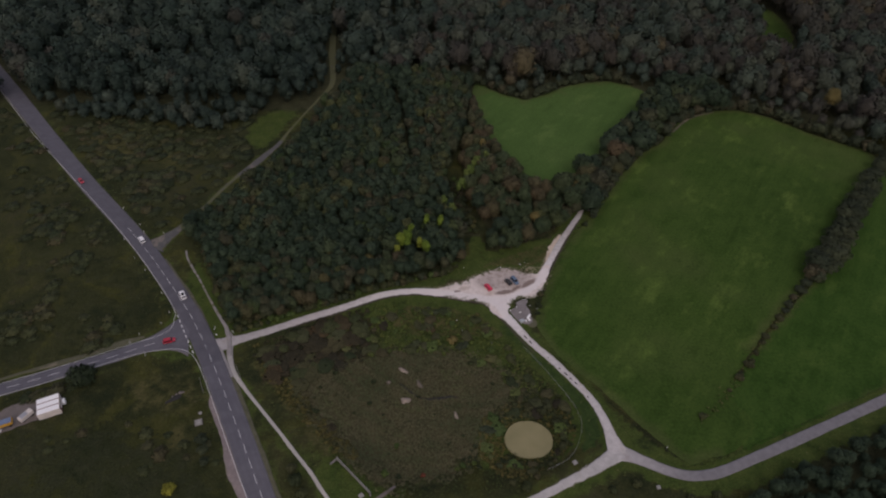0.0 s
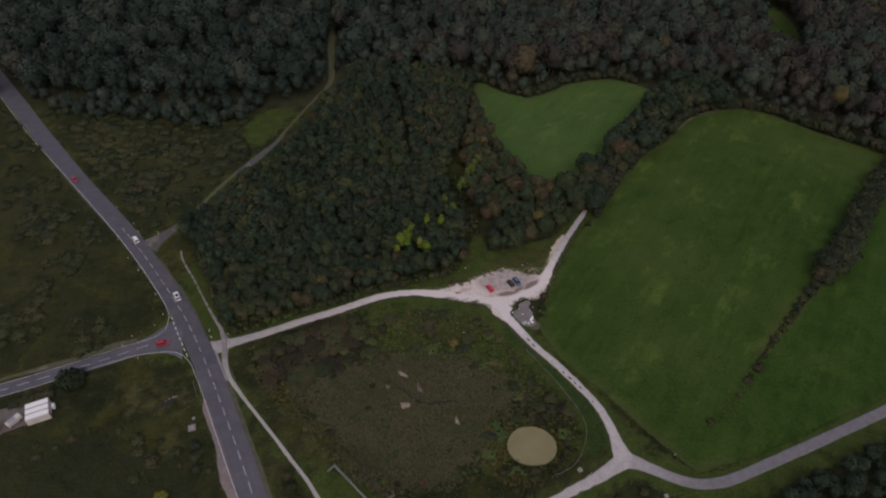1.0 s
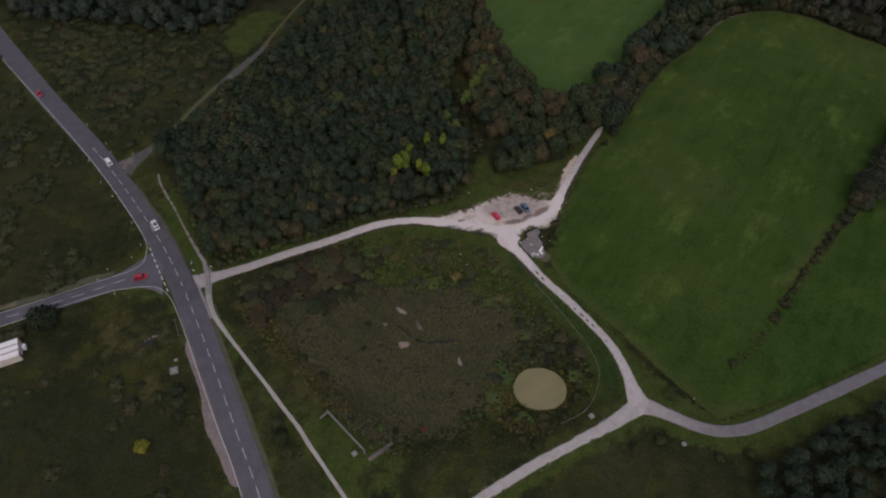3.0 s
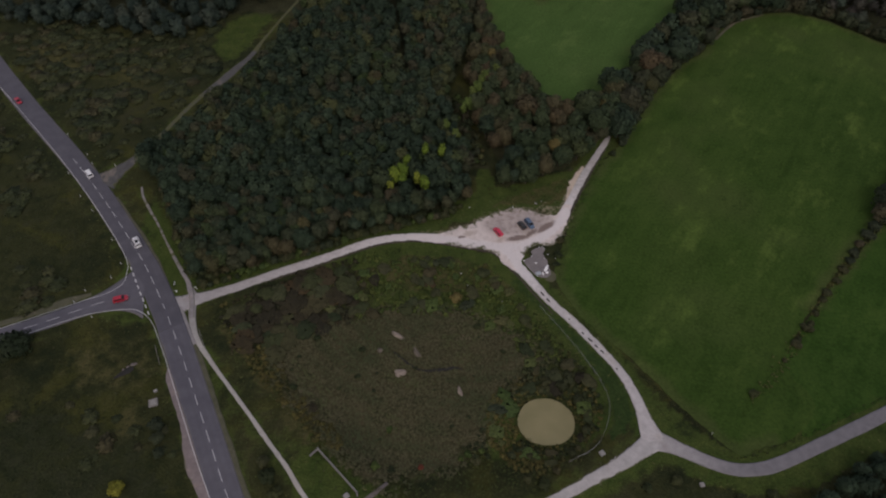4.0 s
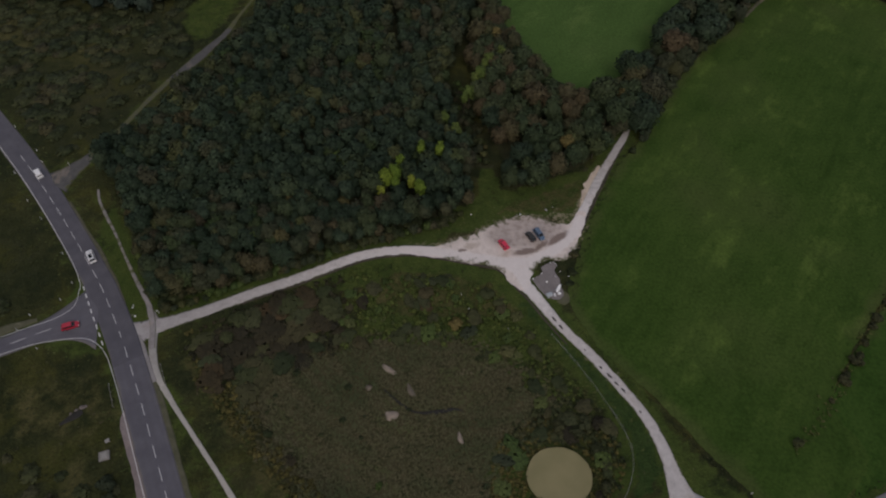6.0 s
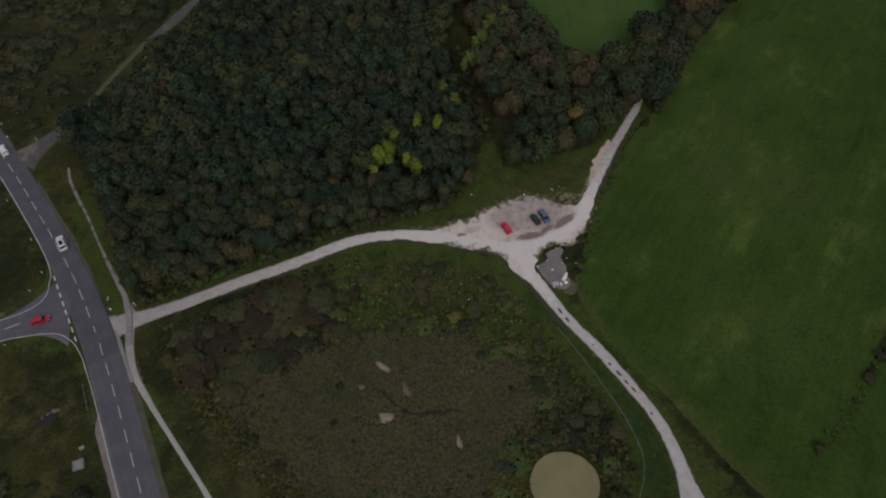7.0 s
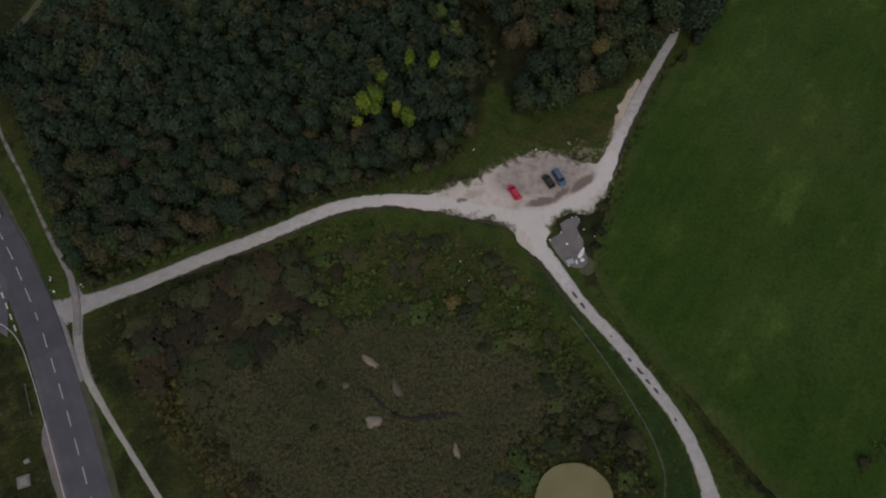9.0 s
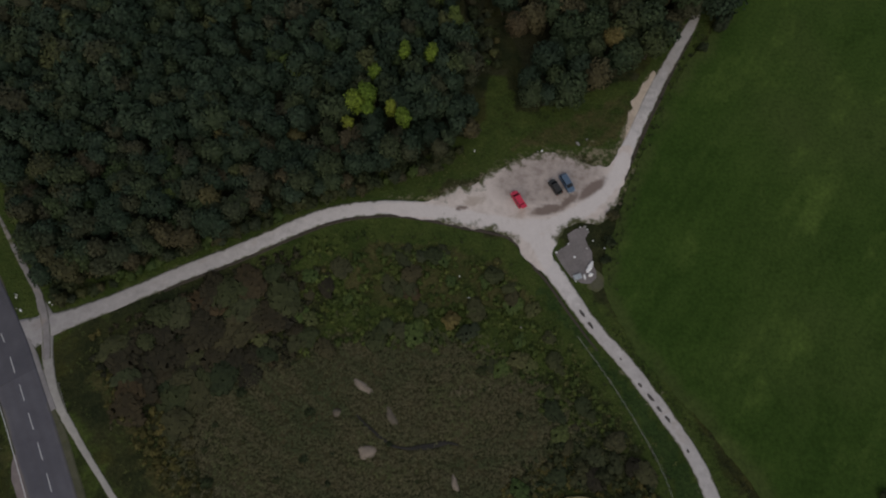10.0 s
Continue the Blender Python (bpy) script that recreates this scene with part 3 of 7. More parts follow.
FOOTPATH_NORTH = [(-106.6, 192.4, 0.35), (-103.8, 186.4, 0.38), (-94.4, 173.5, 0.38), (-86.6, 162, 0.45), (-79.5, 152.5, 0.7), (-77.2, 148.5, 1.1), (-75.2, 145.8, 1.3)]
FOOTPATH_SOUTH = [(-77.0, 147.6, 1.2), (-75.8, 145.3, 1.2), (-74.3, 139.2, 1.05), (-71.9, 133.3, 0.95), (-68.6, 128.6, 0.85), (-62.3, 121.4, 0.58), (-54.8, 113.3, 0.58), (-48.9, 106.9, 0.58), (-43.2, 100.5, 0.58), (-37.6, 94.3, 0.58), (-32.6, 88.0, 0.58), (-16, 68.5, 0.58), (-7, 63.5, 0.9)]
CAR_PARK = [(-13, 172.9), (-9, 174.0), (-5, 174.3), (-2.6, 174.5), (0.6, 175.5), (4.0, 177.6), (8.9, 179.1), (11.4, 181.0), (15.1, 183.2), (20.1, 185.5), (22.8, 186.6), (26, 186.9), (29.0, 187.2), (32.0, 186.2), (35.2, 184.8), (38.3, 184.5), (40.0, 186.4), (41.8, 189.6), (44.4, 189.2), (43.6, 186.0), (42.7, 183.1), (41.3, 180.3), (40.1, 177.6), (39.5, 175.3), (37.7, 172.3), (35.8, 170.7), (33.6, 170.9), (31, 170.6), (28.6, 169.4), (27.0, 167.4), (25.4, 163.6), (25.0, 160.8), (23.2, 160.0), (20.6, 161.8), (18.2, 165.1), (15.7, 167.2), (10.2, 168.4), (4.2, 169.2), (-3.1, 170.5), (-8, 171.2)]
BARE = [(41.5, 186.5), (45.6, 194.5), (48.6, 201.5), (51.2, 207.5), (50.4, 209.6), (47.4, 204.8), (45.0, 199.8), (42.4, 193)]
MEADOW = [(39.5, 171), (45, 185), (51, 199), (58, 211), (65, 220), (77, 241), (98, 271), (114, 287), (124, 304), (140, 315), (159, 321), (177, 316), (197, 298), (221, 279), (205, 253), (186, 231), (160, 196), (137, 173), (122, 157.5), (108, 141), (99, 128), (104, 117), (96, 107.5), (84, 103.2), (78.5, 101.5), (67.5, 113), (54, 130), (44, 141), (37.8, 151), (36, 161)]
MEADOW_EAST = [(97, 107), (103, 116), (98.5, 127.5), (108, 140), (123, 156.5), (138, 171.5), (161, 195), (187, 230), (206, 252), (230, 276), (300, 300), (330, 240), (230, 172), (154, 133), (125, 119), (110, 112.5)]
HEART = [(17, 346), (26, 337), (35, 331), (45, 326.5), (57, 334), (69, 343), (84, 349), (98, 351), (112, 344), (116, 334), (106, 310), (86, 283), (70, 260), (58, 246), (46, 232), (37, 240), (30, 256), (23, 275), (18, 298), (15, 325)]
CLEARING = [(222, 474), (232, 476), (238, 466), (239, 440), (236, 426), (228, 402), (219, 378), (210, 380), (207, 400), (212, 428), (217, 452)]
PLANTATION = [(-113, 203), (-101, 196), (-88, 173), (-77, 155), (-72, 152), (-54, 161), (-38, 168.3), (-25, 174.8), (-8, 180.5), (3, 186), (9, 191), (10.5, 197), (9, 205), (6.4, 215), (3.2, 228), (0.2, 240), (2, 262), (8, 288), (12, 318), (14, 342), (-20, 352), (-62, 352), (-66, 330), (-74, 302), (-82, 270), (-91, 250), (-103, 223)]
COPSE = [(21, 196), (27, 198.5), (34, 201), (42, 205), (50, 212), (57, 226), (50, 235), (43, 239), (34, 252), (26, 272), (20, 294), (15, 322), (12, 292), (9, 262), (8, 248), (9.5, 238), (13.5, 226), (17, 214), (19.5, 204)]
HEDGE_BELT = [(59, 225), (64, 229), (73, 240), (94, 270), (110, 287), (121, 305), (137, 317), (157, 323), (157, 340), (125, 345), (112, 325), (104, 305), (85, 280), (70, 258), (56, 242), (50, 234)]
BASIN = [(-69, 139), (-60, 145.5), (-38, 156), (-13, 164.5), (2, 165.5), (14, 162), (22, 154), (32, 141), (42, 127.5), (45.5, 117), (43, 106), (37, 98.5), (27, 94), (13, 89), (-8, 86), (-17, 89), (-31, 99.5), (-44, 112), (-56, 124)]
BASIN_FLOOR = [(-52, 130), (-35, 140), (-14, 146), (6, 146), (20, 138), (30, 128), (20, 118), (15, 106), (6, 97), (-10, 93), (-18, 92), (-29, 102), (-42, 115)]
WOOD_SOUTH_EAST = [(82, 80), (84, 85.5), (96, 91.5), (113, 101), (130, 108), (152, 118), (240, 158), (260, 120), (180, 60), (110, 60)]
NORTH_FIELD = [(-132, 212), (-120, 205), (-112, 217), (-102, 240), (-93, 262), (-86, 285), (-80, 306), (-96, 303), (-141, 300), (-182, 300), (-214, 300), (-180, 262)]
RIDE = [(-2, 184), (20, 193), (44, 203), (50, 210), (30, 201), (19, 197), (17, 205), (14, 214), (10.5, 227), (7, 238), (5, 250), (2, 246), (2.5, 236), (5.5, 226), (8.6, 213), (11, 203), (11, 195)]
GLADE = [(-106, 276), (-100, 268), (-92, 265), (-87, 273), (-84, 285), (-79.5, 300), (-79, 312), (-90, 313), (-102, 305), (-107, 290)]
POND = [(21.4, 109), (22.8, 112.9), (25.7, 115.3), (29.4, 115.9), (33.2, 114.9), (36.0, 112.2), (36.8, 109), (35.7, 105.6), (32.8, 103.3), (28.6, 102.5), (24.8, 103.4), (22.4, 105.7)]

PLAN = dict(main_north=MAIN_NORTH, main_south=MAIN_SOUTH, side=SIDE, lane=NORTH_LANE, west=TRACK_WEST, north=TRACK_NORTH, south=TRACK_SOUTH, south_west=TRACK_SOUTH_WEST, east=LANE_EAST, foot_n=FOOTPATH_NORTH, foot_s=FOOTPATH_SOUTH)
ROADS = {k: spline(v, 2.0) for k, v in PLAN.items()}


def road_gap(xy, but=None):
    """Distance beyond the nearest road's edge."""
    best = np.full(len(xy), 1e9)
    for key, line in ROADS.items():
        if key == but:
            continue
        best = np.minimum(best, line_gap(xy, line[::2]) - line[:, 2].min())
        wide = line[line[:, 2] > line[:, 2].min() * 1.3]
        for x, y, w in wide[::2]:
            best = np.minimum(best, np.hypot(xy[:, 0] - x, xy[:, 1] - y) - w)
    return best


def basin_depth(xy):
    """How far the ground drops into the basin."""
    d = np.where(inside(xy, BASIN), line_gap(xy, BASIN, True), 0)
    s = np.clip(d / 12, 0, 1)
    return -1.0 * s * s * (3 - 2 * s)


# ---- ground ----
def build_ground():
    far = np.array([420, 560, 800, 1300, 2500, 4500])
    xs = np.r_[-far[::-1], np.arange(-330, 331, 1.8), far]
    ys = np.r_[-far[::-1], np.arange(-240, 60, 20.0), np.arange(60, 360, 1.8), np.arange(362, 520, 4.0), far[1:]]
    X, Y = np.meshgrid(xs, ys, indexing="ij")
    xy = np.c_[X.ravel(), Y.ravel()]
    near = (np.abs(xy[:, 0]) < 335) & (xy[:, 1] > 50) & (xy[:, 1] < 370)
    gap = np.full(len(xy), 50.0)
    gap[near] = road_gap(xy[near])
    free = np.clip((gap - 1.5) / 4, 0, 1)
    flat = np.zeros(len(xy), bool)
    for poly in (MEADOW, MEADOW_EAST, HEART, CAR_PARK, CLEARING):
        flat |= inside(xy, poly)
    lump = np.zeros(len(xy))
    lump[near] = [noise.noise((x / 5, y / 5, 1.7)) + 0.6 * noise.noise((x / 2.2, y / 2.2, 4.2)) for x, y in xy[near]]
    z = -0.02 + np.where(flat, -0.06, free * (0.22 * lump - 0.12))
    z[near] += basin_depth(xy[near])
    dry = inside(xy, BASIN_FLOOR) * 1.0
    dry = np.where(inside(xy, BASIN), np.clip(0.5 + np.where(dry > 0, 1, -1) * line_gap(xy, BASIN_FLOOR, True) / 16, 0, 1), 0)
    lush = np.clip(1.05 - gap / 6, 0, 1) * np.where((xy[:, 0] < -100) | (xy[:, 1] > 230), 0.45, np.where((xy[:, 0] < -20) & (xy[:, 1] < 150), 0.62, 1.0))
    lush = np.maximum(lush, 0.62 * (inside(xy, [(36, 92), (46, 128), (30, 146), (50, 130), (80, 100), (60, 108), (54, 106)])))
    lush *= 0.95
    front = inside(xy, [(-76, 152), (-54, 160), (-26, 173), (-6, 176), (10, 181), (24, 186), (42, 186), (50, 209), (30, 199), (12, 192), (-8, 183), (-40, 170), (-74, 155)])
    lush = np.maximum(lush, front * 0.9)
    bank = inside(xy, BASIN) & ~inside(xy, BASIN_FLOOR)
    bank |= ~inside(xy, BASIN) & near & (line_gap(xy, BASIN, True) < 5)
    lush = np.where(bank & (xy[:, 0] < -34), 0.35, lush)
    lush = np.where(bank, np.where(inside(xy, BASIN) & (line_gap(xy, BASIN, True) > 1.5), np.where((xy[:, 0] > -22) & (xy[:, 1] > 138), 0.68, 0.4), 0.78) * np.clip(0.35 + (xy[:, 0] + 42) / 26, 0.35, 1), lush)
    south = inside(xy, [(-12, 90), (10, 98), (26, 96), (38, 101), (48, 110), (58, 104), (30, 88), (4, 72), (-14, 62), (-28, 82)])
    lush = np.where(south, np.clip(0.5 - 0.35 * (xy[:, 0] > -8), 0, 1) + 0.25 * (road_gap(xy) < 3.0), lush)
    lush = np.maximum(lush, inside(xy, [(11.5, 108.7), (14, 116.1), (21.6, 116.5), (21.5, 104.3), (15, 98)]) * 0.95)
    litter = np.zeros(len(xy))
    for poly in (PLANTATION, COPSE, HEDGE_BELT, WOOD_SOUTH_EAST):
        litter = np.maximum(litter, inside(xy, poly) * np.clip(line_gap(xy, poly, True) / 3, 0, 1))
    litter = np.maximum(litter, np.clip((xy[:, 1] - 300) / 15, 0, 1))
    gap_ride = inside(xy, RIDE)
    litter = np.where(gap_ride, 0, litter)
    # north of y 206 the ride's shade is put in as dark litter
    lush = np.where(gap_ride, np.where(xy[:, 1] > 206, 0.1, 0.7), lush)
    litter = np.where(gap_ride & (xy[:, 1] > 206), 0.8, litter)
    straw = 0.6 * (inside(xy, BASIN) & (xy[:, 0] > -18) & (xy[:, 1] > 150)) + 0.55 * inside(xy, [(14, 186), (24, 189.5), (34, 189), (40, 190), (46, 200), (44, 203), (34, 198), (22, 193)]) + 0.6 * np.exp(-((xy[:, 0] + 92) ** 2 / 22**2 + (xy[:, 1] - 122) ** 2 / 9**2)) + 0.6 * np.exp(-((xy[:, 0] + 83) ** 2 / 6**2 + (xy[:, 1] - 106) ** 2 / 9**2)) + inside(xy, NORTH_FIELD) * (0.04 + 0.72 * np.exp(-((xy[:, 0] + 168) ** 2 + (xy[:, 1] - 268) ** 2) / 20**2) + 0.6 * np.exp(-((xy[:, 0] + 130) ** 2 + (xy[:, 1] - 258) ** 2) / 14**2))
    # dim: zones given a darker ground colour
    dim = np.where(inside(xy, [(-330, 32), (-150, 108), (-120, 108), (-95, 108), (-80, 104), (-58, 78), (-40, 50), (-200, 0)]), 0.5, 0.0) + np.where(inside(xy, NORTH_FIELD), 0.42, 0.0) + 0.36 * inside(xy, [(-420, 70), (-150, 130), (-112, 150), (-106, 160), (-130, 186), (-154, 214), (-202, 266), (-264, 328), (-420, 330)]) + np.where(inside(xy, [(48, 97), (60, 97), (80, 91), (110, 103), (150, 120), (250, 158), (200, 50), (50, 50), (20, 72)]), 0.38, 0.0)
    rim = np.where(inside(xy, GLADE), 1, -1) * line_gap(xy, GLADE, True)
    lush = np.maximum(lush, np.clip(0.16 + rim / 9, 0, 0.9) * near)
    green = np.zeros(len(xy))
    green = np.maximum(green, 0.85 * inside(xy, [(24, 157), (32, 146.5), (40, 137), (47, 128.5), (52, 120), (53.6, 112), (50, 106), (44, 103), (47.5, 110), (47.5, 117), (44, 125.5), (37, 136), (30, 146), (22, 154.5)]))
    green = np.maximum(green, 0.25 * inside(xy, [(-37, 95), (-31.2, 99), (-20, 88.5), (-21, 78), (-30, 86)]))
    lush = np.maximum(lush, 0.95 * inside(xy, [(-37, 95), (-31.2, 99), (-20, 88.5), (-21, 78), (-30, 86)]))
    lane_verge = inside(xy, [(62, 100), (76, 95.5), (90, 97.5), (113, 106), (153, 124.5), (230, 160), (230, 154.5), (153, 119.5), (113, 101.5), (94, 93), (80, 91.5), (64, 95)])
    lush, dim = np.where(lane_verge, 0.85, lush), np.where(lane_verge, 0, dim)
    straw = np.maximum(straw, 0.72 * inside(xy, [(-66, 135), (-60, 129), (-42, 108.5), (-35, 101), (-31.5, 101), (-42, 115), (-54, 127), (-64, 138)]))
    park = line_gap(xy, CAR_PARK, True)
    chalk = np.clip(0.72 - park / 5.0, 0, 1) * (xy[:, 1] > 174)
    chalk = np.maximum(chalk, 0.78 * np.exp(-((xy[:, 0] - 36) ** 2 / 6.0**2 + (xy[:, 1] - 187.5) ** 2 / 3.4**2)))
    tracks = np.minimum.reduce([line_gap(xy, ROADS[k][::2]) for k in ("west", "north", "south", "south_west")])
    chalk = np.maximum(chalk, 0.5 * np.clip(1 - (tracks - 1.5) / 2.2, 0, 1))
    chalk = np.maximum(chalk, np.where(inside(xy, BARE), 1.0, np.clip(0.8 - line_gap(xy, BARE, True) / 1.6, 0, 1)))
    c = len(ys)
    i, j = np.meshgrid(np.arange(len(xs) - 1), np.arange(c - 1), indexing="ij")
    a = (i * c + j).ravel()
    faces = np.stack([a, a + c, a + c + 1, a + 1], 1)
    me = mesh_of("ground", np.c_[xy, z], faces, M["ground"], dict(green=green, dim=dim, dry=dry, lush=lush, litter=litter, straw=straw, chalk=chalk), True)
    return tagged(new("ground", me), "rough grass, scrub and woodland floor in dull autumn greens", "ground", kind="structure")


build_ground()
JOIN = [(108, 141), (99, 128), (104, 117), (96, 107)]
patch("meadow", MEADOW, 0.03, M["meadow"], 0.5, "large mown green meadow with faint mowing streaks", cell=4.0, thick=0.15, edge_width=6.0, quiet=JOIN)
patch("meadow", MEADOW_EAST, 0.02, M["meadow_bright"], 0.5, "brighter green meadow beyond the broken hedge", cell=4.0, thick=0.15, seed=9.1, quiet=JOIN)
patch("meadow", HEART, 0.03, M["heart"], 0.6, "smaller pale green meadow enclosed by woods", cell=12.0, thick=0.15, seed=2.2)
patch("meadow", CLEARING, 0.03, M["meadow"], 0.6, "far grassy clearing among dark trees", cell=12.0, thick=0.15, seed=2.9)

# ---- roads and tracks ----
main_north = strip("road", MAIN_NORTH, 0.06, M["asphalt_new"], 0.06, 16, "dark asphalt two-lane road with dashed centre line", category="road")
main_south = strip("road", MAIN_SOUTH, 0.06, M["asphalt_old"], 0.06, 16, "lighter weathered asphalt two-lane road with dashed centre line", category="road")
side_road = strip("road", SIDE, 0.045, M["asphalt_old"], 0.06, 12, "asphalt side road flaring into the junction", category="road")
strip("road", NORTH_LANE, 0.04, M["lane_worn"], 0.3, 8, "narrow pale lane, half overgrown, leading into the woods", category="road", seed=8.2, grown=[(9, 62, 0.99), (86, 400, 1.06)])
strip("track", TRACK_WEST, 0.02, M["track"], 0.12, 10, "pale chalk gravel track past the plantation", seed=1.2, fade=(44, -36), pale=(35, 84))
strip("track", TRACK_NORTH, 0.045, M["track_grey"], 0.18, 10, "pale gravel track running along the meadow to the trees", seed=2.2, pale=(36, -6))
strip("track", TRACK_SOUTH, 0.055, M["track"], 0.15, 10, "pale gravel track with a row of dark puddle marks", seed=4.2, pale=(22, 0))
strip("track", TRACK_SOUTH_WEST, 0.05, M["track_grey"], 0.16, 10, "pale gravel track beside the basin", seed=5.2)
strip("road", LANE_EAST, 0.045, M["track"], 0.12, 10, "narrow lane along the meadow, pale gravel turning to grey asphalt", category="road", seed=6.2, fade=(-8, 24))
strip("footpath", FOOTPATH_NORTH, 0.008, M["path_grey"], 0.25, 6, "thin worn path beside the plantation edge", seed=3.2, grown=[(-9, 48, 0.84)])
strip("footpath", FOOTPATH_SOUTH, 0.012, M["path_pale"], 0.18, 6, "narrow pale path between road and basin", seed=7.7, fade=(20, -6))
WAYS = [[(-14, 172.6), (-8, 172.6), (0, 172.2), (9, 170.8), (18, 169.4), (25, 169.8), (31, 172.6), (36, 176.8), (39.8, 181.6), (42.2, 186.4)], [(19, 169.2), (22.2, 166.4), (24.0, 163.0), (25.4, 160.4)], [(30, 172.4), (25.5, 168), (24, 163)]]
patch("car_park", CAR_PARK, 0.09, M["carpark"], 0.6, "uneven chalk parking ground with damp brown patches", category="car park", cell=0.8, thick=0.14, edge_width=7.0, mud=[(24.8, 173.5, 4.8, 1.3, 14), (29.6, 175.9, 3.4, 0.9, 40), (34.6, 178.8, 5.0, 1.4, 40), (6.1, 173.2, 1.6, 0.6, 10), (25.2, 181.4, 12.8, 6.4, 15)], ways=WAYS)
patch("bare_earth", BARE, 0.03, M["crust"], 0.95, "crumbling tan bare earth beside the gravel track", category="bare earth", cell=1.0, thick=0.12, edge_width=1.2, seed=6.1)
# dark strip: soil colour with the bank step's shade put in
LIP = [(-54, 152.8, 0.2), (-50, 154.9, 0.26), (-38.2, 160.4, 0.3), (-25.0, 167.2, 0.32), (-18.2, 169.6, 0.34), (-11, 170.7, 0.34), (-8, 170.8, 0.34), (-1, 170.2, 0.36), (6, 168.9, 0.38), (13, 167.7, 0.36), (16.7, 166.5, 0.36), (20.1, 162.8, 0.34), (22.0, 159.9, 0.32), (24.1, 157.5, 0.3), (30.2, 148.4, 0.26), (34, 143.4, 0.2)]
strip("earth_edge", LIP, 0.05, M["soil"], 0.14, 4, "dark strip of earth and bank shade below the gravel track", category="earth edge", seed=14.2)
strip("earth_edge", [(36.4, 174.6, 0.4), (40.4, 179.0, 0.5), (42.9, 184.2, 0.5), (45.2, 189.5, 0.45), (49.6, 198.5, 0.4), (54.6, 208.6, 0.35), (60.6, 219.6, 0.3)], 0.03, M["soil"], 0.25, 4, "dark earth edge between gravel and meadow", category="earth edge", seed=15.2)
strip("footpath", [(121, 296, 0.5), (127, 303, 0.8), (133, 310, 0.9), (141, 315, 0.7), (150, 318.6, 0.4)], 0.05, M["worn_verge"], 0.5, 5, "faint tan strip of dry grass round the meadow corner", seed=5.6)
strip("footpath", [(-170, 116.5, 0.6), (-146, 127, 0.8), (-133.2, 132.8, 1.0), (-122.1, 138.0, 1.1), (-113.0, 143.2, 1.2), (-107.0, 146.2, 0.7)], 0.02, M["worn_verge"], 0.6, 6, "faint worn strip of bare ground beside the side road", seed=6.6)
strip("verge", [(-128.5, 203.4, 0.3), (-124.6, 199.0, 0.2)], 0.01, M["worn_verge"], 0.3, 4, "worn grey verge at the lane's mouth", category="verge", seed=9.9)
strip("verge", [(-113.6, 186.9, 0.5), (-104.2, 176.1, 0.6), (-97.2, 167.7, 0.7), (-91.0, 159.6, 0.7), (-85.2, 151.2, 0.6)], 0.015, M["worn_verge"], 0.35, 5, "worn grey verge along the asphalt road", category="verge", seed=8.8)
strip("verge", [(-71.0, 129.6, 0.4), (-68.3, 125.2, 0.9), (-63.4, 116.7, 0.9), (-59.5, 110, 0.9), (-55.1, 102.3, 0.9), (-50.7, 94.5, 0.9), (-46.6, 87.5, 0.9), (-41.9, 79, 0.9), (-33, 62, 0.9)], 0.015, M["worn_verge"], 0.35, 5, "worn grey verge along the weathered road", category="verge", seed=7.8)
strip("footpath", [(-78.4, 150.6, 0.7), (-76.9, 147.6, 0.75), (-75.7, 144.4, 0.75), (-75.0, 141.4, 0.7), (-74.2, 138.6, 0.6)], 0.058, M["path_grey"], 0.2, 4, "trodden grey path crossing the mouth of the track", seed=5.9)
strip("footpath", [(-79.9, 143.4, 1.0), (-78.2, 141.0, 0.9), (-76.5, 138.6, 0.75), (-73.9, 134.2, 0.7), (-70.9, 129.6, 0.6)], 0.022, M["path_grey"], 0.25, 4, "worn bare link between road and path", seed=4.9)
patch("layby", [(-75.8, 122.6), (-76.0, 119), (-73.9, 115), (-70.0, 108.6), (-67.0, 103), (-65.2, 97.7), (-62.8, 92.6), (-58.5, 87), (-53, 79), (-51, 80), (-56, 89), (-66, 106), (-71, 115), (-74.5, 121)], 0.05, M["layby"], 0.2, "pinkish gravel strip beside the road", category="lay-by", cell=3.0, edge_width=1.2)
patch("hardstanding", [(-130, 118.5), (-124, 117), (-123.5, 113.5), (-129, 110.5), (-136, 106), (-142, 101.5), (-165, 90), (-168, 97), (-146, 110.5), (-137, 117)], 0.03, M["damp"], 0.6, "grey hardstanding under the white cabin", category="hardstanding", cell=4.0)


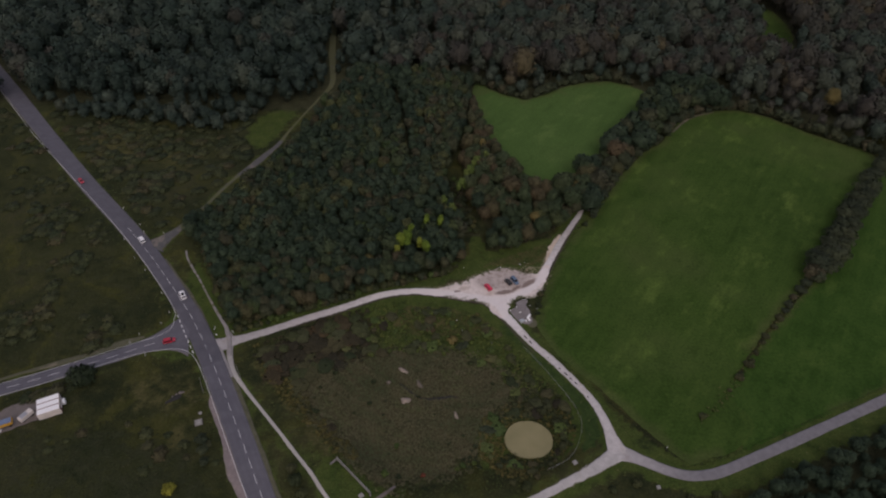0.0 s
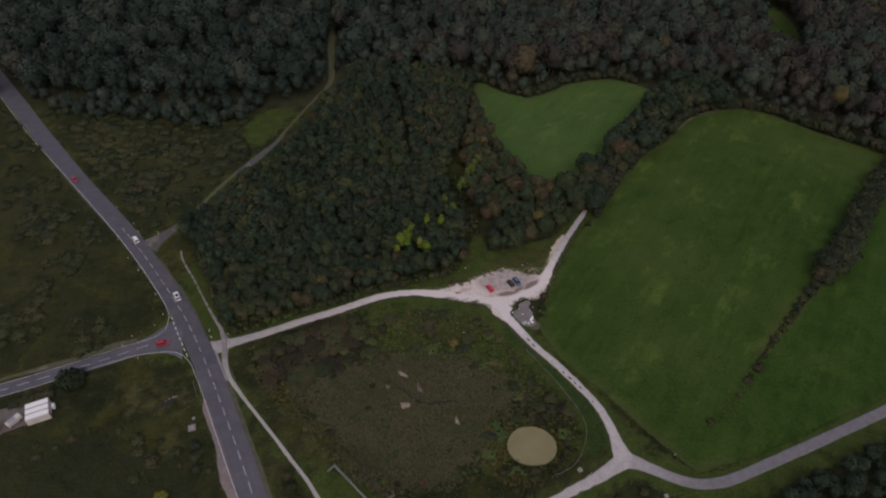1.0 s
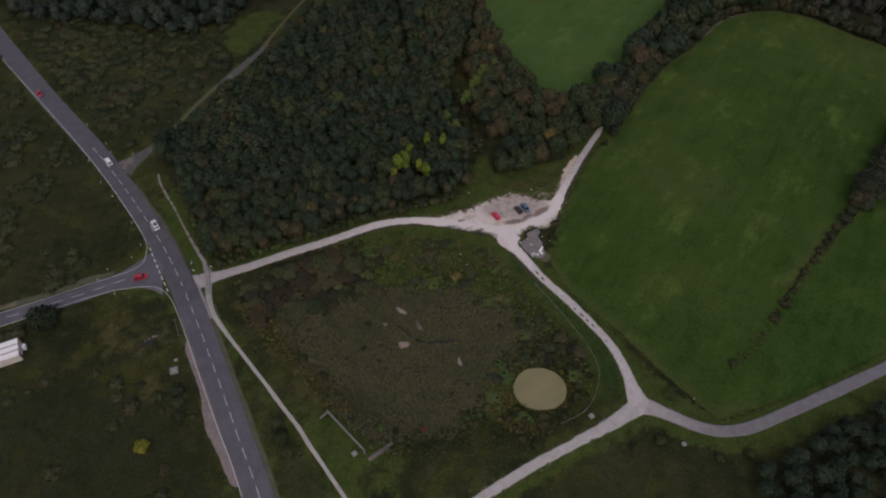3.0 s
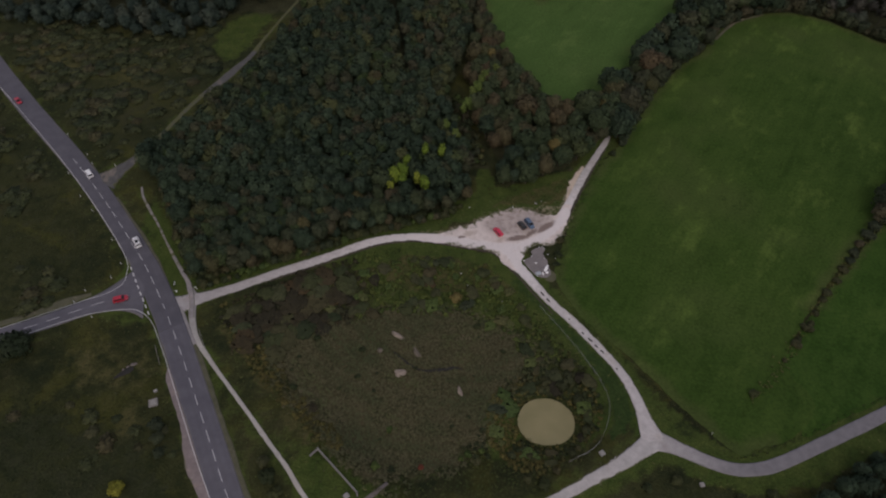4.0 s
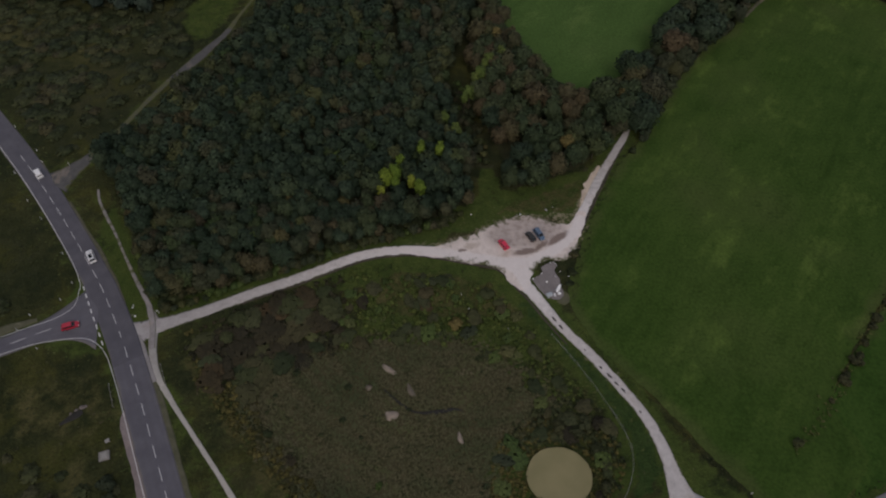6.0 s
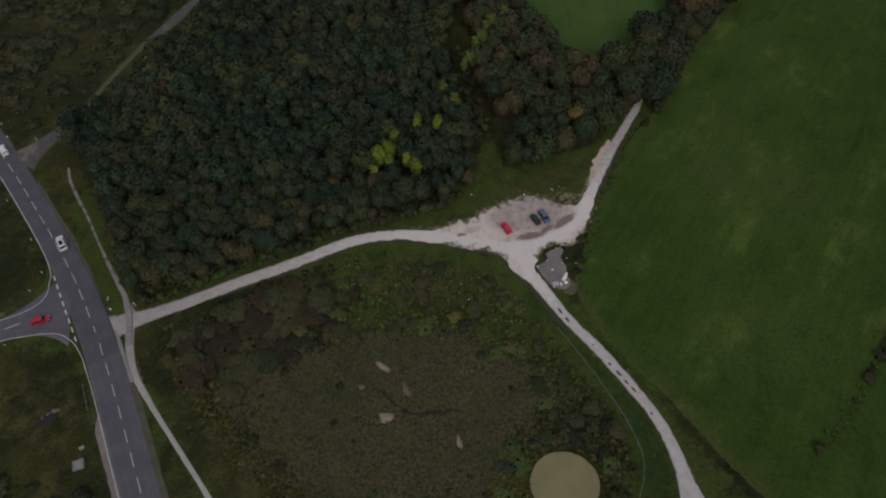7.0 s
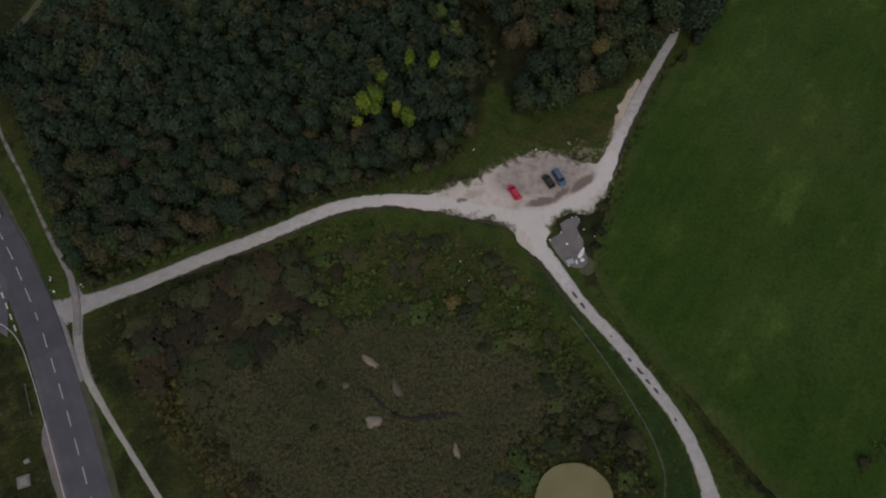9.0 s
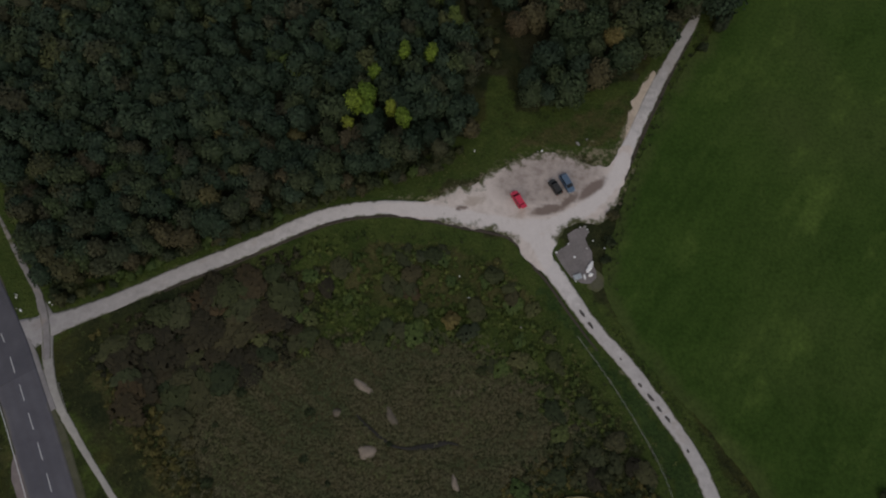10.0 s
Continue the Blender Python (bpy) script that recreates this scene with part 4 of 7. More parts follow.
# ---- trees, bushes and grass ----
def leaf_clumps(rng, lobes, count, size, shag=0.23, corners_at=((-1, -0.35), (0.25, -1), (1, 0.3), (-0.3, 1))):
    """Small bent leaf clumps over the outside of overlapping lobes (x, y, z, r)."""
    lobes = np.asarray(lobes, float)
    pick = rng.choice(len(lobes), count * 3, p=lobes[:, 3] ** 2 / (lobes[:, 3] ** 2).sum())
    d = rng.normal(size=(count * 3, 3))
    d /= np.linalg.norm(d, axis=1)[:, None]
    d[:, 2] = np.where(d[:, 2] < -0.35, -d[:, 2], d[:, 2])
    r = lobes[pick, 3] * rng.uniform(1 - shag, 1 + shag, count * 3)
    p = lobes[pick, :3] + d * r[:, None]
    keep = np.ones(len(p), bool)
    for k, lobe in enumerate(lobes):
        keep &= (np.linalg.norm(p - lobe[:3], axis=1) > 0.78 * lobe[3]) | (pick == k)
    p, d = p[keep][:count], d[keep][:count]
    n = d + rng.normal(size=p.shape) * 0.6 + (0, 0, 0.25)
    n /= np.linalg.norm(n, axis=1)[:, None]
    a = np.cross(n, rng.normal(size=p.shape))
    a /= np.linalg.norm(a, axis=1)[:, None]
    b = np.cross(n, a)
    s = size * rng.uniform(0.6, 1.35, len(p))[:, None]
    corners = [p + s * (a * ca * rng.uniform(0.6, 1.2, (len(p), 1)) + b * cb * rng.uniform(0.6, 1.2, (len(p), 1))) - n * s * rng.uniform(0, 0.5, (len(p), 1)) for ca, cb in corners_at]
    v = np.stack(corners, 1).reshape(-1, 3)
    mid = (lobes[:, :3] * lobes[:, 3:] ** 2).sum(0) / (lobes[:, 3] ** 2).sum()
    whole = p - mid
    whole /= np.linalg.norm(whole, axis=1)[:, None]
    soft = d * 0.36 + n * (0.48 if shag > 0.2 else 0.2) + whole * (0.5 if shag > 0.2 else 0.7)
    soft /= np.linalg.norm(soft, axis=1)[:, None]
    k = len(corners_at)
    return v, np.arange(len(v)).reshape(-1, k), np.repeat(soft, k, axis=0)


def core_shell(rng, lobes, scale=0.86, around=7, up=4):
    """A lumpy closed shell of dense inner foliage."""
    lobes = np.asarray(lobes, float)
    c = (lobes[:, :3] * lobes[:, 3:] ** 2).sum(0) / (lobes[:, 3] ** 2).sum()
    verts, faces = [], []
    for j in range(up + 1):
        for k in range(around):
            th, ph = math.pi * (0.02 + 0.96 * j / up), 2 * math.pi * (k + 0.5 * (j % 2)) / around
            d = np.array([math.sin(th) * math.cos(ph), math.sin(th) * math.sin(ph), math.cos(th)])
            reach = 0.0
            for lobe in lobes:
                o = lobe[:3] - c
                t = o @ d
                h = lobe[3] ** 2 - (o @ o - t * t)
                if h > 0:
                    reach = max(reach, t + math.sqrt(h))
            verts.append(c + d * reach * scale * rng.uniform(0.88, 1.05))
    for j in range(up):
        for k in range(around):
            a, b = j * around + k, j * around + (k + 1) % around
            faces.append((a, a + around, b + around, b))
    verts = np.array(verts)
    out = (verts - c) / np.linalg.norm(verts - c, axis=1)[:, None]
    return verts, np.array(faces), out


def crown_lobes(rng, r, h0, h1, count):
    """Lobes of an uneven crown between heights h0 and h1."""
    mid, half = (h0 + h1) / 2, (h1 - h0) / 2
    lobes = [(rng.normal() * 0.08 * r, rng.normal() * 0.08 * r, mid, min(r, half) * 0.8)]
    for k in range(count):
        a = 2 * math.pi * (k + rng.uniform(-0.3, 0.3)) / count * 2.4
        u = rng.uniform(-0.65, 0.7)
        rad = r * math.sqrt(max(0.1, 1 - u * u)) * rng.uniform(0.35, 0.6)
        lobes.append((rad * math.cos(a), rad * math.sin(a), mid + u * half * 0.8, r * rng.uniform(0.36, 0.58)))
    return lobes


def stick(rng, a, b, ra, rb, sides):
    a, b = np.array(a, float), np.array(b, float)
    d = (b - a) / np.linalg.norm(b - a)
    u = np.cross(d, (0.3, 0.9, 0.2))
    u /= np.linalg.norm(u)
    w = np.cross(d, u)
    t = np.arange(sides) * 2 * math.pi / sides
    ring = np.cos(t)[:, None] * u + np.sin(t)[:, None] * w
    v = np.vstack([a + ring * ra, b + ring * rb])
    k = np.arange(sides)
    f = np.stack([k, (k + 1) % sides, (k + 1) % sides + sides, k + sides], 1)
    return v, f, np.vstack([ring, ring])


def joined(bits):
    vs, fs, ns, n = [], [], [], 0
    small = min(f.shape[1] for _, f, _ in bits) == 3
    for v, f, out in bits:
        if small and f.shape[1] == 4:
            f = np.vstack([f[:, :3], f[:, [0, 2, 3]]])
        vs.append(v)
        fs.append(f + n)
        ns.append(out)
        n += len(v)
    return np.vstack(vs), np.vstack(fs), np.vstack(ns)


def wood_of(rng, height, r, girth, limbs, sides=6):
    bend = rng.normal(size=2) * 0.03 * height
    bits = [stick(rng, (0, 0, -0.2), (bend[0], bend[1], height * 0.45), girth, girth * 0.7, sides),
            stick(rng, (bend[0], bend[1], height * 0.45), (bend[0] * 2, bend[1] * 2, height * 0.88), girth * 0.7, girth * 0.15, sides)]
    for k in range(limbs):
        a, z0 = 2.4 * k + rng.uniform(-0.4, 0.4), height * rng.uniform(0.25, 0.55)
        bits.append(stick(rng, (bend[0] * 0.8, bend[1] * 0.8, z0), (0.65 * r * math.cos(a), 0.65 * r * math.sin(a), z0 + height * rng.uniform(0.12, 0.28)), girth * 0.38, girth * 0.1, 4))
    return joined(bits)


THREE = ((-1, -0.6), (1, -0.55), (0.1, 1.15))


def crown_shape(rng, height, r, base, leaves, leaf, lobes, around=7, up=4, corners_at=((-1, -0.35), (0.25, -1), (1, 0.3), (-0.3, 1)), shag=0.23):
    ls = crown_lobes(rng, r, height * base, height, lobes)
    return joined([core_shell(rng, ls, 0.82, around, up), leaf_clumps(rng, ls, leaves, leaf, shag, corners_at)])


def tree_template(name, rng, mat, height, r, base, leaves, leaf, lobes, girth=0.14, limbs=4, shag=0.23):
    """One tree with its trunk and crown; stands at the origin, out of the way until copied."""
    top = new(name)
    top.empty_display_size = 0.5
    v, f, _ = wood_of(rng, height, r, girth, limbs)
    part("trunk", mesh_of("trunk", v, f, M["bark"], None, True), None, top)
    v, f, out = crown_shape(rng, height, r, base, leaves, leaf, lobes, shag=shag)
    part("crown", mesh_of("crown", v, f, mat, {"tint": np.full(len(v), rng.uniform()), "single": np.ones(len(v))}, True, out), None, top)
    return top


def drop_template(ob):
    for o in (*ob.children_recursive, ob):
        bpy.data.objects.remove(o)


def scatter(rng, poly, gap, jitter=0.42, skip=0.0):
    """Jittered grid places inside a polygon."""
    p = np.asarray(poly, float)
    lo, hi = p.min(0), p.max(0)
    gx, gy = np.meshgrid(np.arange(lo[0], hi[0], gap), np.arange(lo[1], hi[1], gap * 0.9), indexing="ij")
    gx = gx + (np.arange(gx.shape[1]) % 2)[None] * gap * 0.5
    xy = np.c_[gx.ravel(), gy.ravel()] + rng.uniform(-jitter, jitter, (gx.size, 2)) * gap
    xy = xy[inside(xy, p)]
    return xy[rng.uniform(size=len(xy)) >= skip]


def stand_of(name, shapes, places, scales, rng, mat, label, category, tints=None, z=0.0, squash=1.0):
    """Many plants of one kind in one mesh."""
    vs, fs, ts, ns, n = [], [], [], [], 0
    for k, (x, y) in enumerate(places):
        v, f, out = shapes[rng.integers(len(shapes))]
        a, s = rng.uniform(0, 2 * math.pi), scales[k]
        c, d = math.cos(a), math.sin(a)
        up = s * rng.uniform(0.85, 1.15) * squash
        zz = z[k] if np.ndim(z) else z
        vs.append(np.c_[(v[:, 0] * c - v[:, 1] * d) * s + x, (v[:, 0] * d + v[:, 1] * c) * s + y, v[:, 2] * up + zz])
        ns.append(np.c_[out[:, 0] * c - out[:, 1] * d, out[:, 0] * d + out[:, 1] * c, out[:, 2]])
        fs.append(f + n)
        n += len(v)
        ts.append(np.full(len(v), rng.uniform() if tints is None else tints[k]))
    me = mesh_of(name, np.vstack(vs), np.vstack(fs), mat, {"tint": np.concatenate(ts)}, True, np.vstack(ns))
    return tagged(new(name, me), label, category, kind="stuff")


def tree_shape(rng, height, r, base, leaves, leaf, lobes, girth=0.2, around=7, up=4, shag=0.23):
    return joined([crown_shape(rng, height, r, base, leaves, leaf, lobes, around, up, THREE, shag), stick(rng, (0, 0, -0.2), (0, 0, height * 0.7), girth, girth * 0.4, 4)])


R = np.random.default_rng(11)

YELLOW = [(-18.4, 188.2), (-15, 192.6), (-13, 195), (-6.8, 189.6)]


# the plantation: young trees in close rows
def as_things(variants, places, lo, hi, squat=1.0):
    for x, y in places:
        s = R.uniform(lo, hi)
        ob = copy_thing(variants[R.integers(len(variants))], pose(x, y, 0, 0, 0, R.uniform(0, 360)))
        ob.scale = (s, s, s * R.uniform(0.85, 1.1) * squat)
    for v in variants:
        drop_template(v)


places = scatter(R, PLANTATION, 3.1, 0.44, 0.03)
ride = np.array([(-30, 330), (-22, 290), (-18, 262)])
places = places[(line_gap(places, ride) > 2.0) & (road_gap(places) > 2.8) & (line_gap(places, ROADS["lane"]) > np.where(places[:, 1] < 212, 5.0, 10.5)) & (line_gap(places, YELLOW) > 1.4)]
places = places[np.argsort(places[:, 1] + 0.25 * np.abs(places[:, 0] + 25))]
variants = [tree_template("tree", R, m, h, r, 0.1, 560, 0.24, 18, 0.12, 4, 0.3) for h, r, m in ((8.4, 2.2, M["leaf"]), (9.2, 2.5, M["leaf"]), (7.8, 2.0, M["leaf_wood"]), (8.8, 2.7, M["leaf"]), (10.0, 2.3, M["leaf"]), (8.0, 2.4, M["leaf_wood"]), (7.2, 2.0, M["leaf"]), (9.0, 2.2, M["leaf"]), (8.2, 2.6, M["leaf"]))]
for v in variants:
    tagged(v, "young broadleaf tree with dull dark green crown in close plantation", "tree", "plantation trees")
as_things(variants, places[:190], 0.78, 1.22)
rest = places[190:]
shapes = [tree_shape(R, h, r, 0.12, 360, 0.34, 17, 0.12, 8, 4, 0.3) for h, r in ((8.4, 2.2), (9.2, 2.5), (7.8, 2.0), (10.0, 2.2), (8.8, 2.8), (7.4, 2.1), (8.4, 2.5), (9.2, 2.0))]
broad = np.array([noise.noise((x / 22, y / 22, 5.5)) for x, y in rest])
stand_of("plantation_trees", shapes, rest, R.uniform(0.78, 1.25, len(rest)) * (1 + 0.12 * broad), R, M["leaf"], "dense dark green plantation of young broadleaf trees", "trees", np.clip(0.36 + 0.35 * broad + R.normal(size=len(rest)) * 0.3 + 0.2 * np.clip((rest[:, 0] + 25) / 30, 0, 1), 0, 0.99))

# copse beside the car park and the belt between the meadows
places = scatter(R, COPSE, 4.5, 0.42, 0.03)
places = places[np.argsort(places[:, 1])]
variants = [tree_template("tree", R, m, h, r, 0.06, 860, 0.3, 18, 0.18, 4, 0.3) for h, r, m in ((10.0, 3.2, M["leaf_copse"]), (9.0, 3.5, M["leaf_copse"]), (11.0, 3.0, M["leaf"]), (8.0, 3.0, M["leaf_copse"]), (9.4, 3.4, M["leaf"]), (8.6, 3.1, M["leaf_copse"]))]
for v in variants:
    tagged(v, "broadleaf tree turning brown beside the meadow", "tree", "copse trees")
as_things(variants, places[:40], 0.75, 1.2)
shapes = [tree_shape(R, h, r, 0.06, 560, 0.37, 17, 0.16, 9, 5, 0.3) for h, r in ((10.0, 3.2), (9.0, 3.5), (11.0, 3.0), (8.4, 3.1), (9.6, 3.4))]
rest = places[40:]
stand_of("copse_trees", shapes, rest, R.uniform(0.75, 1.2, len(rest)), R, M["leaf_copse"], "copse of broadleaf trees turning brown beside the smaller meadow", "trees", np.clip(R.uniform(0.3, 0.84, len(rest)) + 0.12 * (rest[:, 0] < 18), 0, 0.97))
places = scatter(R, HEDGE_BELT, 5.6, 0.42, 0.03)
places = places[line_gap(places, ROADS["north"]) > 0.6]
places = places[np.argsort(places[:, 1])]
variants = [tree_template("tree", R, m, h, r, 0.04, 1250, 0.38, 20, 0.22, 4, 0.3) for h, r, m in ((11.0, 4.6, M["leaf"]), (9.0, 4.0, M["leaf_copse"]), (12.0, 5.0, M["leaf"]), (10.0, 4.2, M["leaf_hedge"]), (12.5, 4.2, M["leaf_copse"]))]
for v in variants:
    tagged(v, "dark spreading tree in the belt between two meadows", "tree", "trees between meadows")
mouth = np.array([(61.3, 228.0), (65.8, 226.6), (58.4, 224.6), (62.8, 230.5), (66.2, 229.5), (59.5, 230.2), (66.5, 234.5), (57.0, 226.5), (63.5, 235.5), (69.5, 236)])
as_things(variants, np.vstack([mouth, places[:24]]), 0.7, 1.2)
rest = places[24:]
shapes = [tree_shape(R, h, r, 0.04, 720, 0.5, 13, 0.15, 10, 5, 0.16) for h, r in ((10.5, 4.6), (9.4, 4.0), (12.0, 5.0), (8.8, 4.2), (11.0, 3.8))]
stand_of("belt_trees", shapes, rest, R.uniform(0.75, 1.25, len(rest)), R, M["leaf"], "belt of dark trees between two meadows", "trees", R.uniform(0, 0.72, len(rest)))

# bright yellow-green trees at the plantation's edge, light green ones higher up
for mat, group, text, spots in (
    (M["leaf_yellow"], "yellow trees", "slender tree with bright yellow-green autumn crown", [(-17.0, 192.6, 13.2, 2.0), (-15.0, 194.6, 13.6, 2.3), (-14.6, 191.8, 11.8, 1.5), (-9.6, 191.8, 12.8, 1.3), (-6.8, 189.6, 12.6, 1.7), (-18.4, 188.2, 11.8, 1.2), (-13.5, 200.3, 13.0, 1.2), (-7.3, 205.6, 13.2, 1.4), (-1.5, 205.3, 13.2, 1.5)]),
    (M["leaf_light"], "light green trees", "tree with fresh light green crown", [(15.1, 252.0, 11.6, 1.9), (19.8, 256.9, 11.2, 1.6), (13.4, 250.0, 11.2, 1.3), (11.8, 243.8, 12.0, 2.0), (10.0, 241.6, 11.2, 1.3), (8.0, 234.4, 11.6, 1.8), (6.4, 231.8, 10.8, 1.2), (3.7, 215.5, 9.6, 1.8), (-53.9, 171.5, 7.5, 1.7), (-36.5, 174.6, 6.5, 1.3), (-32.7, 203, 9.6, 1.6), (-30.5, 201, 9.4, 1.4), (-0.2, 222.1, 10.6, 1.4), (3.4, 217.9, 9.6, 1.2)]),
    (M["leaf_gold"], "mustard trees", "tall tree with mustard yellow autumn crown in the far woods", [(211.5, 317, 17.5, 3.9)]),
    (M["leaf_gold"], "golden trees", "tree with golden brown autumn crown", [(39.5, 213.5, 8.5, 2.2), (60.5, 236, 9.5, 2.3), (18, 270, 9.5, 2.0)])):
    for x, y, h, r in spots:
        t = tree_template("tree", R, mat, h, r, 0.35, int(420 + 170 * r * r), 0.2, 19, 0.12, shag=0.36)
        t.matrix_basis = pose(x, y, 0)
        tagged(t, text, "tree", group)

# far woods behind, and the wood by the lane to the south-east
def clear_of(places, polys, margin=2.5):
    ok = np.ones(len(places), bool)
    for poly in polys:
        ok &= ~inside(places, poly) & (line_gap(places, poly, True) > margin)
    return places[ok]


FAR = [(-500, 304), (-240, 302), (-214, 306), (-182, 305), (-141, 303), (-96, 306), (-78, 318), (-66, 350), (13, 347), (26, 338), (40, 330), (58, 337), (84, 352), (104, 354), (120, 345), (160, 340), (161, 325), (180, 319), (199, 301), (224, 281), (262, 296), (420, 330), (460, 540), (-500, 540)]
places = scatter(R, FAR, 6.9, 0.48, 0.05)
places = clear_of(places, [HEART, CLEARING, MEADOW, GLADE], 0.8)
places = places[(line_gap(places, ROADS["lane"]) > 3.0) & (line_gap(places, ROADS["main_north"]) > 6.5)]
places = places[(np.abs(places[:, 0]) < 60 + 0.66 * places[:, 1]) & (np.hypot(places[:, 0] - 210, places[:, 1] - 309) > 8.5)]
places = places[~inside(places, [(236, 300), (268, 312), (262, 334), (240, 332)])]
edge = np.minimum.reduce([line_gap(places, FAR, True), line_gap(places, HEART, True), line_gap(places, MEADOW, True)])
shapes = [tree_shape(R, h, r, 0.08, n, 0.62, k, 0.28, 9, 5, 0.3) for h, r, n, k in ((16, 4.8, 330, 17), (18.5, 5.8, 420, 20), (14.5, 4.8, 320, 16), (19, 3.9, 280, 16), (15, 5.4, 370, 18), (20.5, 4.2, 320, 17), (12, 4.0, 250, 14), (20, 6.3, 470, 22))]
far_big = np.array([noise.noise((x / 45, y / 45, 0.3)) + 0.6 * noise.noise((x / 18, y / 18, 2.3)) for x, y in places])
size = R.uniform(0.6, 1.25, len(places)) * (1 + 0.2 * far_big) * np.where(edge < 5, 0.6, np.where(edge < 11, 0.82, 1.0))
stand_of("far_woods", shapes, places, size, R, M["leaf_far"], "far dark woods with patches of brown autumn crowns", "trees", np.clip(0.3 - 0.14 * (places[:, 0] < -62) + 0.14 * np.exp(-(((places[:, 0] - 5) / 60) ** 2)) + 0.22 * far_big + 0.3 * np.clip((places[:, 0] + 30) / 200, 0, 1) + R.normal(size=len(places)) * 0.2, 0, 0.97))
# young trees and thicket where the north field meets the wood
places = scatter(R, [(-214, 304), (-141, 304), (-96, 308), (-92, 300), (-106, 294), (-118, 284), (-134, 286), (-150, 290), (-172, 292), (-196, 292)], 4.6, 0.45, 0.12)
places = places[(road_gap(places) > 3) & ~inside(places, GLADE)]
stand_of("thicket", [tree_shape(R, h, r, 0.02, 330, 0.42, 11, 0.1, 8, 4) for h, r in ((7, 3.0), (9, 3.4), (10.5, 3.6), (5, 2.6))], places, R.uniform(0.6, 1.25, len(places)), R, M["leaf_far"], "thicket of young trees at the edge of the far woods", "trees", R.uniform(0, 0.6, len(places)))
places = scatter(R, WOOD_SOUTH_EAST, 4.4, 0.42, 0.02)
shapes = [tree_shape(R, h, r, 0.06, 460, 0.38, 16, 0.15, 8, 4, 0.3) for h, r in ((8, 3.2), (7, 3.0), (9, 3.5), (6, 2.9))]
stand_of("lane_wood", shapes, places, R.uniform(0.5, 0.85, len(places)), R, M["leaf"], "small dark wood beside the narrow lane", "trees", R.uniform(0, 0.45, len(places)))


def bush_template(rng, mat, r, h, leaves, leaf, name="bush"):
    top = new(name)
    bits = [stick(rng, (0, 0, -0.1), (r * 0.5 * math.cos(a), r * 0.5 * math.sin(a), h * 0.6), 0.05, 0.02, 4) for a in (0.3, 1.8, 3.4, 4.9)]
    v, f, _ = joined(bits)
    part("stems", mesh_of("stems", v, f, M["bark"]), None, top)
    ls = [(0, 0, h * 0.42, min(r * 0.66, h * 0.5))]
    for k in range(11):
        a, u = 2.4 * k + rng.uniform(-0.4, 0.4), rng.uniform(0.25, 0.68)
        ls.append((u * r * math.cos(a), u * r * math.sin(a), h * rng.uniform(0.25, 0.62), r * rng.uniform(0.26, 0.42)))
    v, f, out = joined([core_shell(rng, ls, 0.84, 10, 5), leaf_clumps(rng, ls, leaves, leaf)])
    part("foliage", mesh_of("foliage", v, f, mat, {"tint": np.full(len(v), rng.uniform()), "single": np.ones(len(v))}, True, out), None, top)
    return top


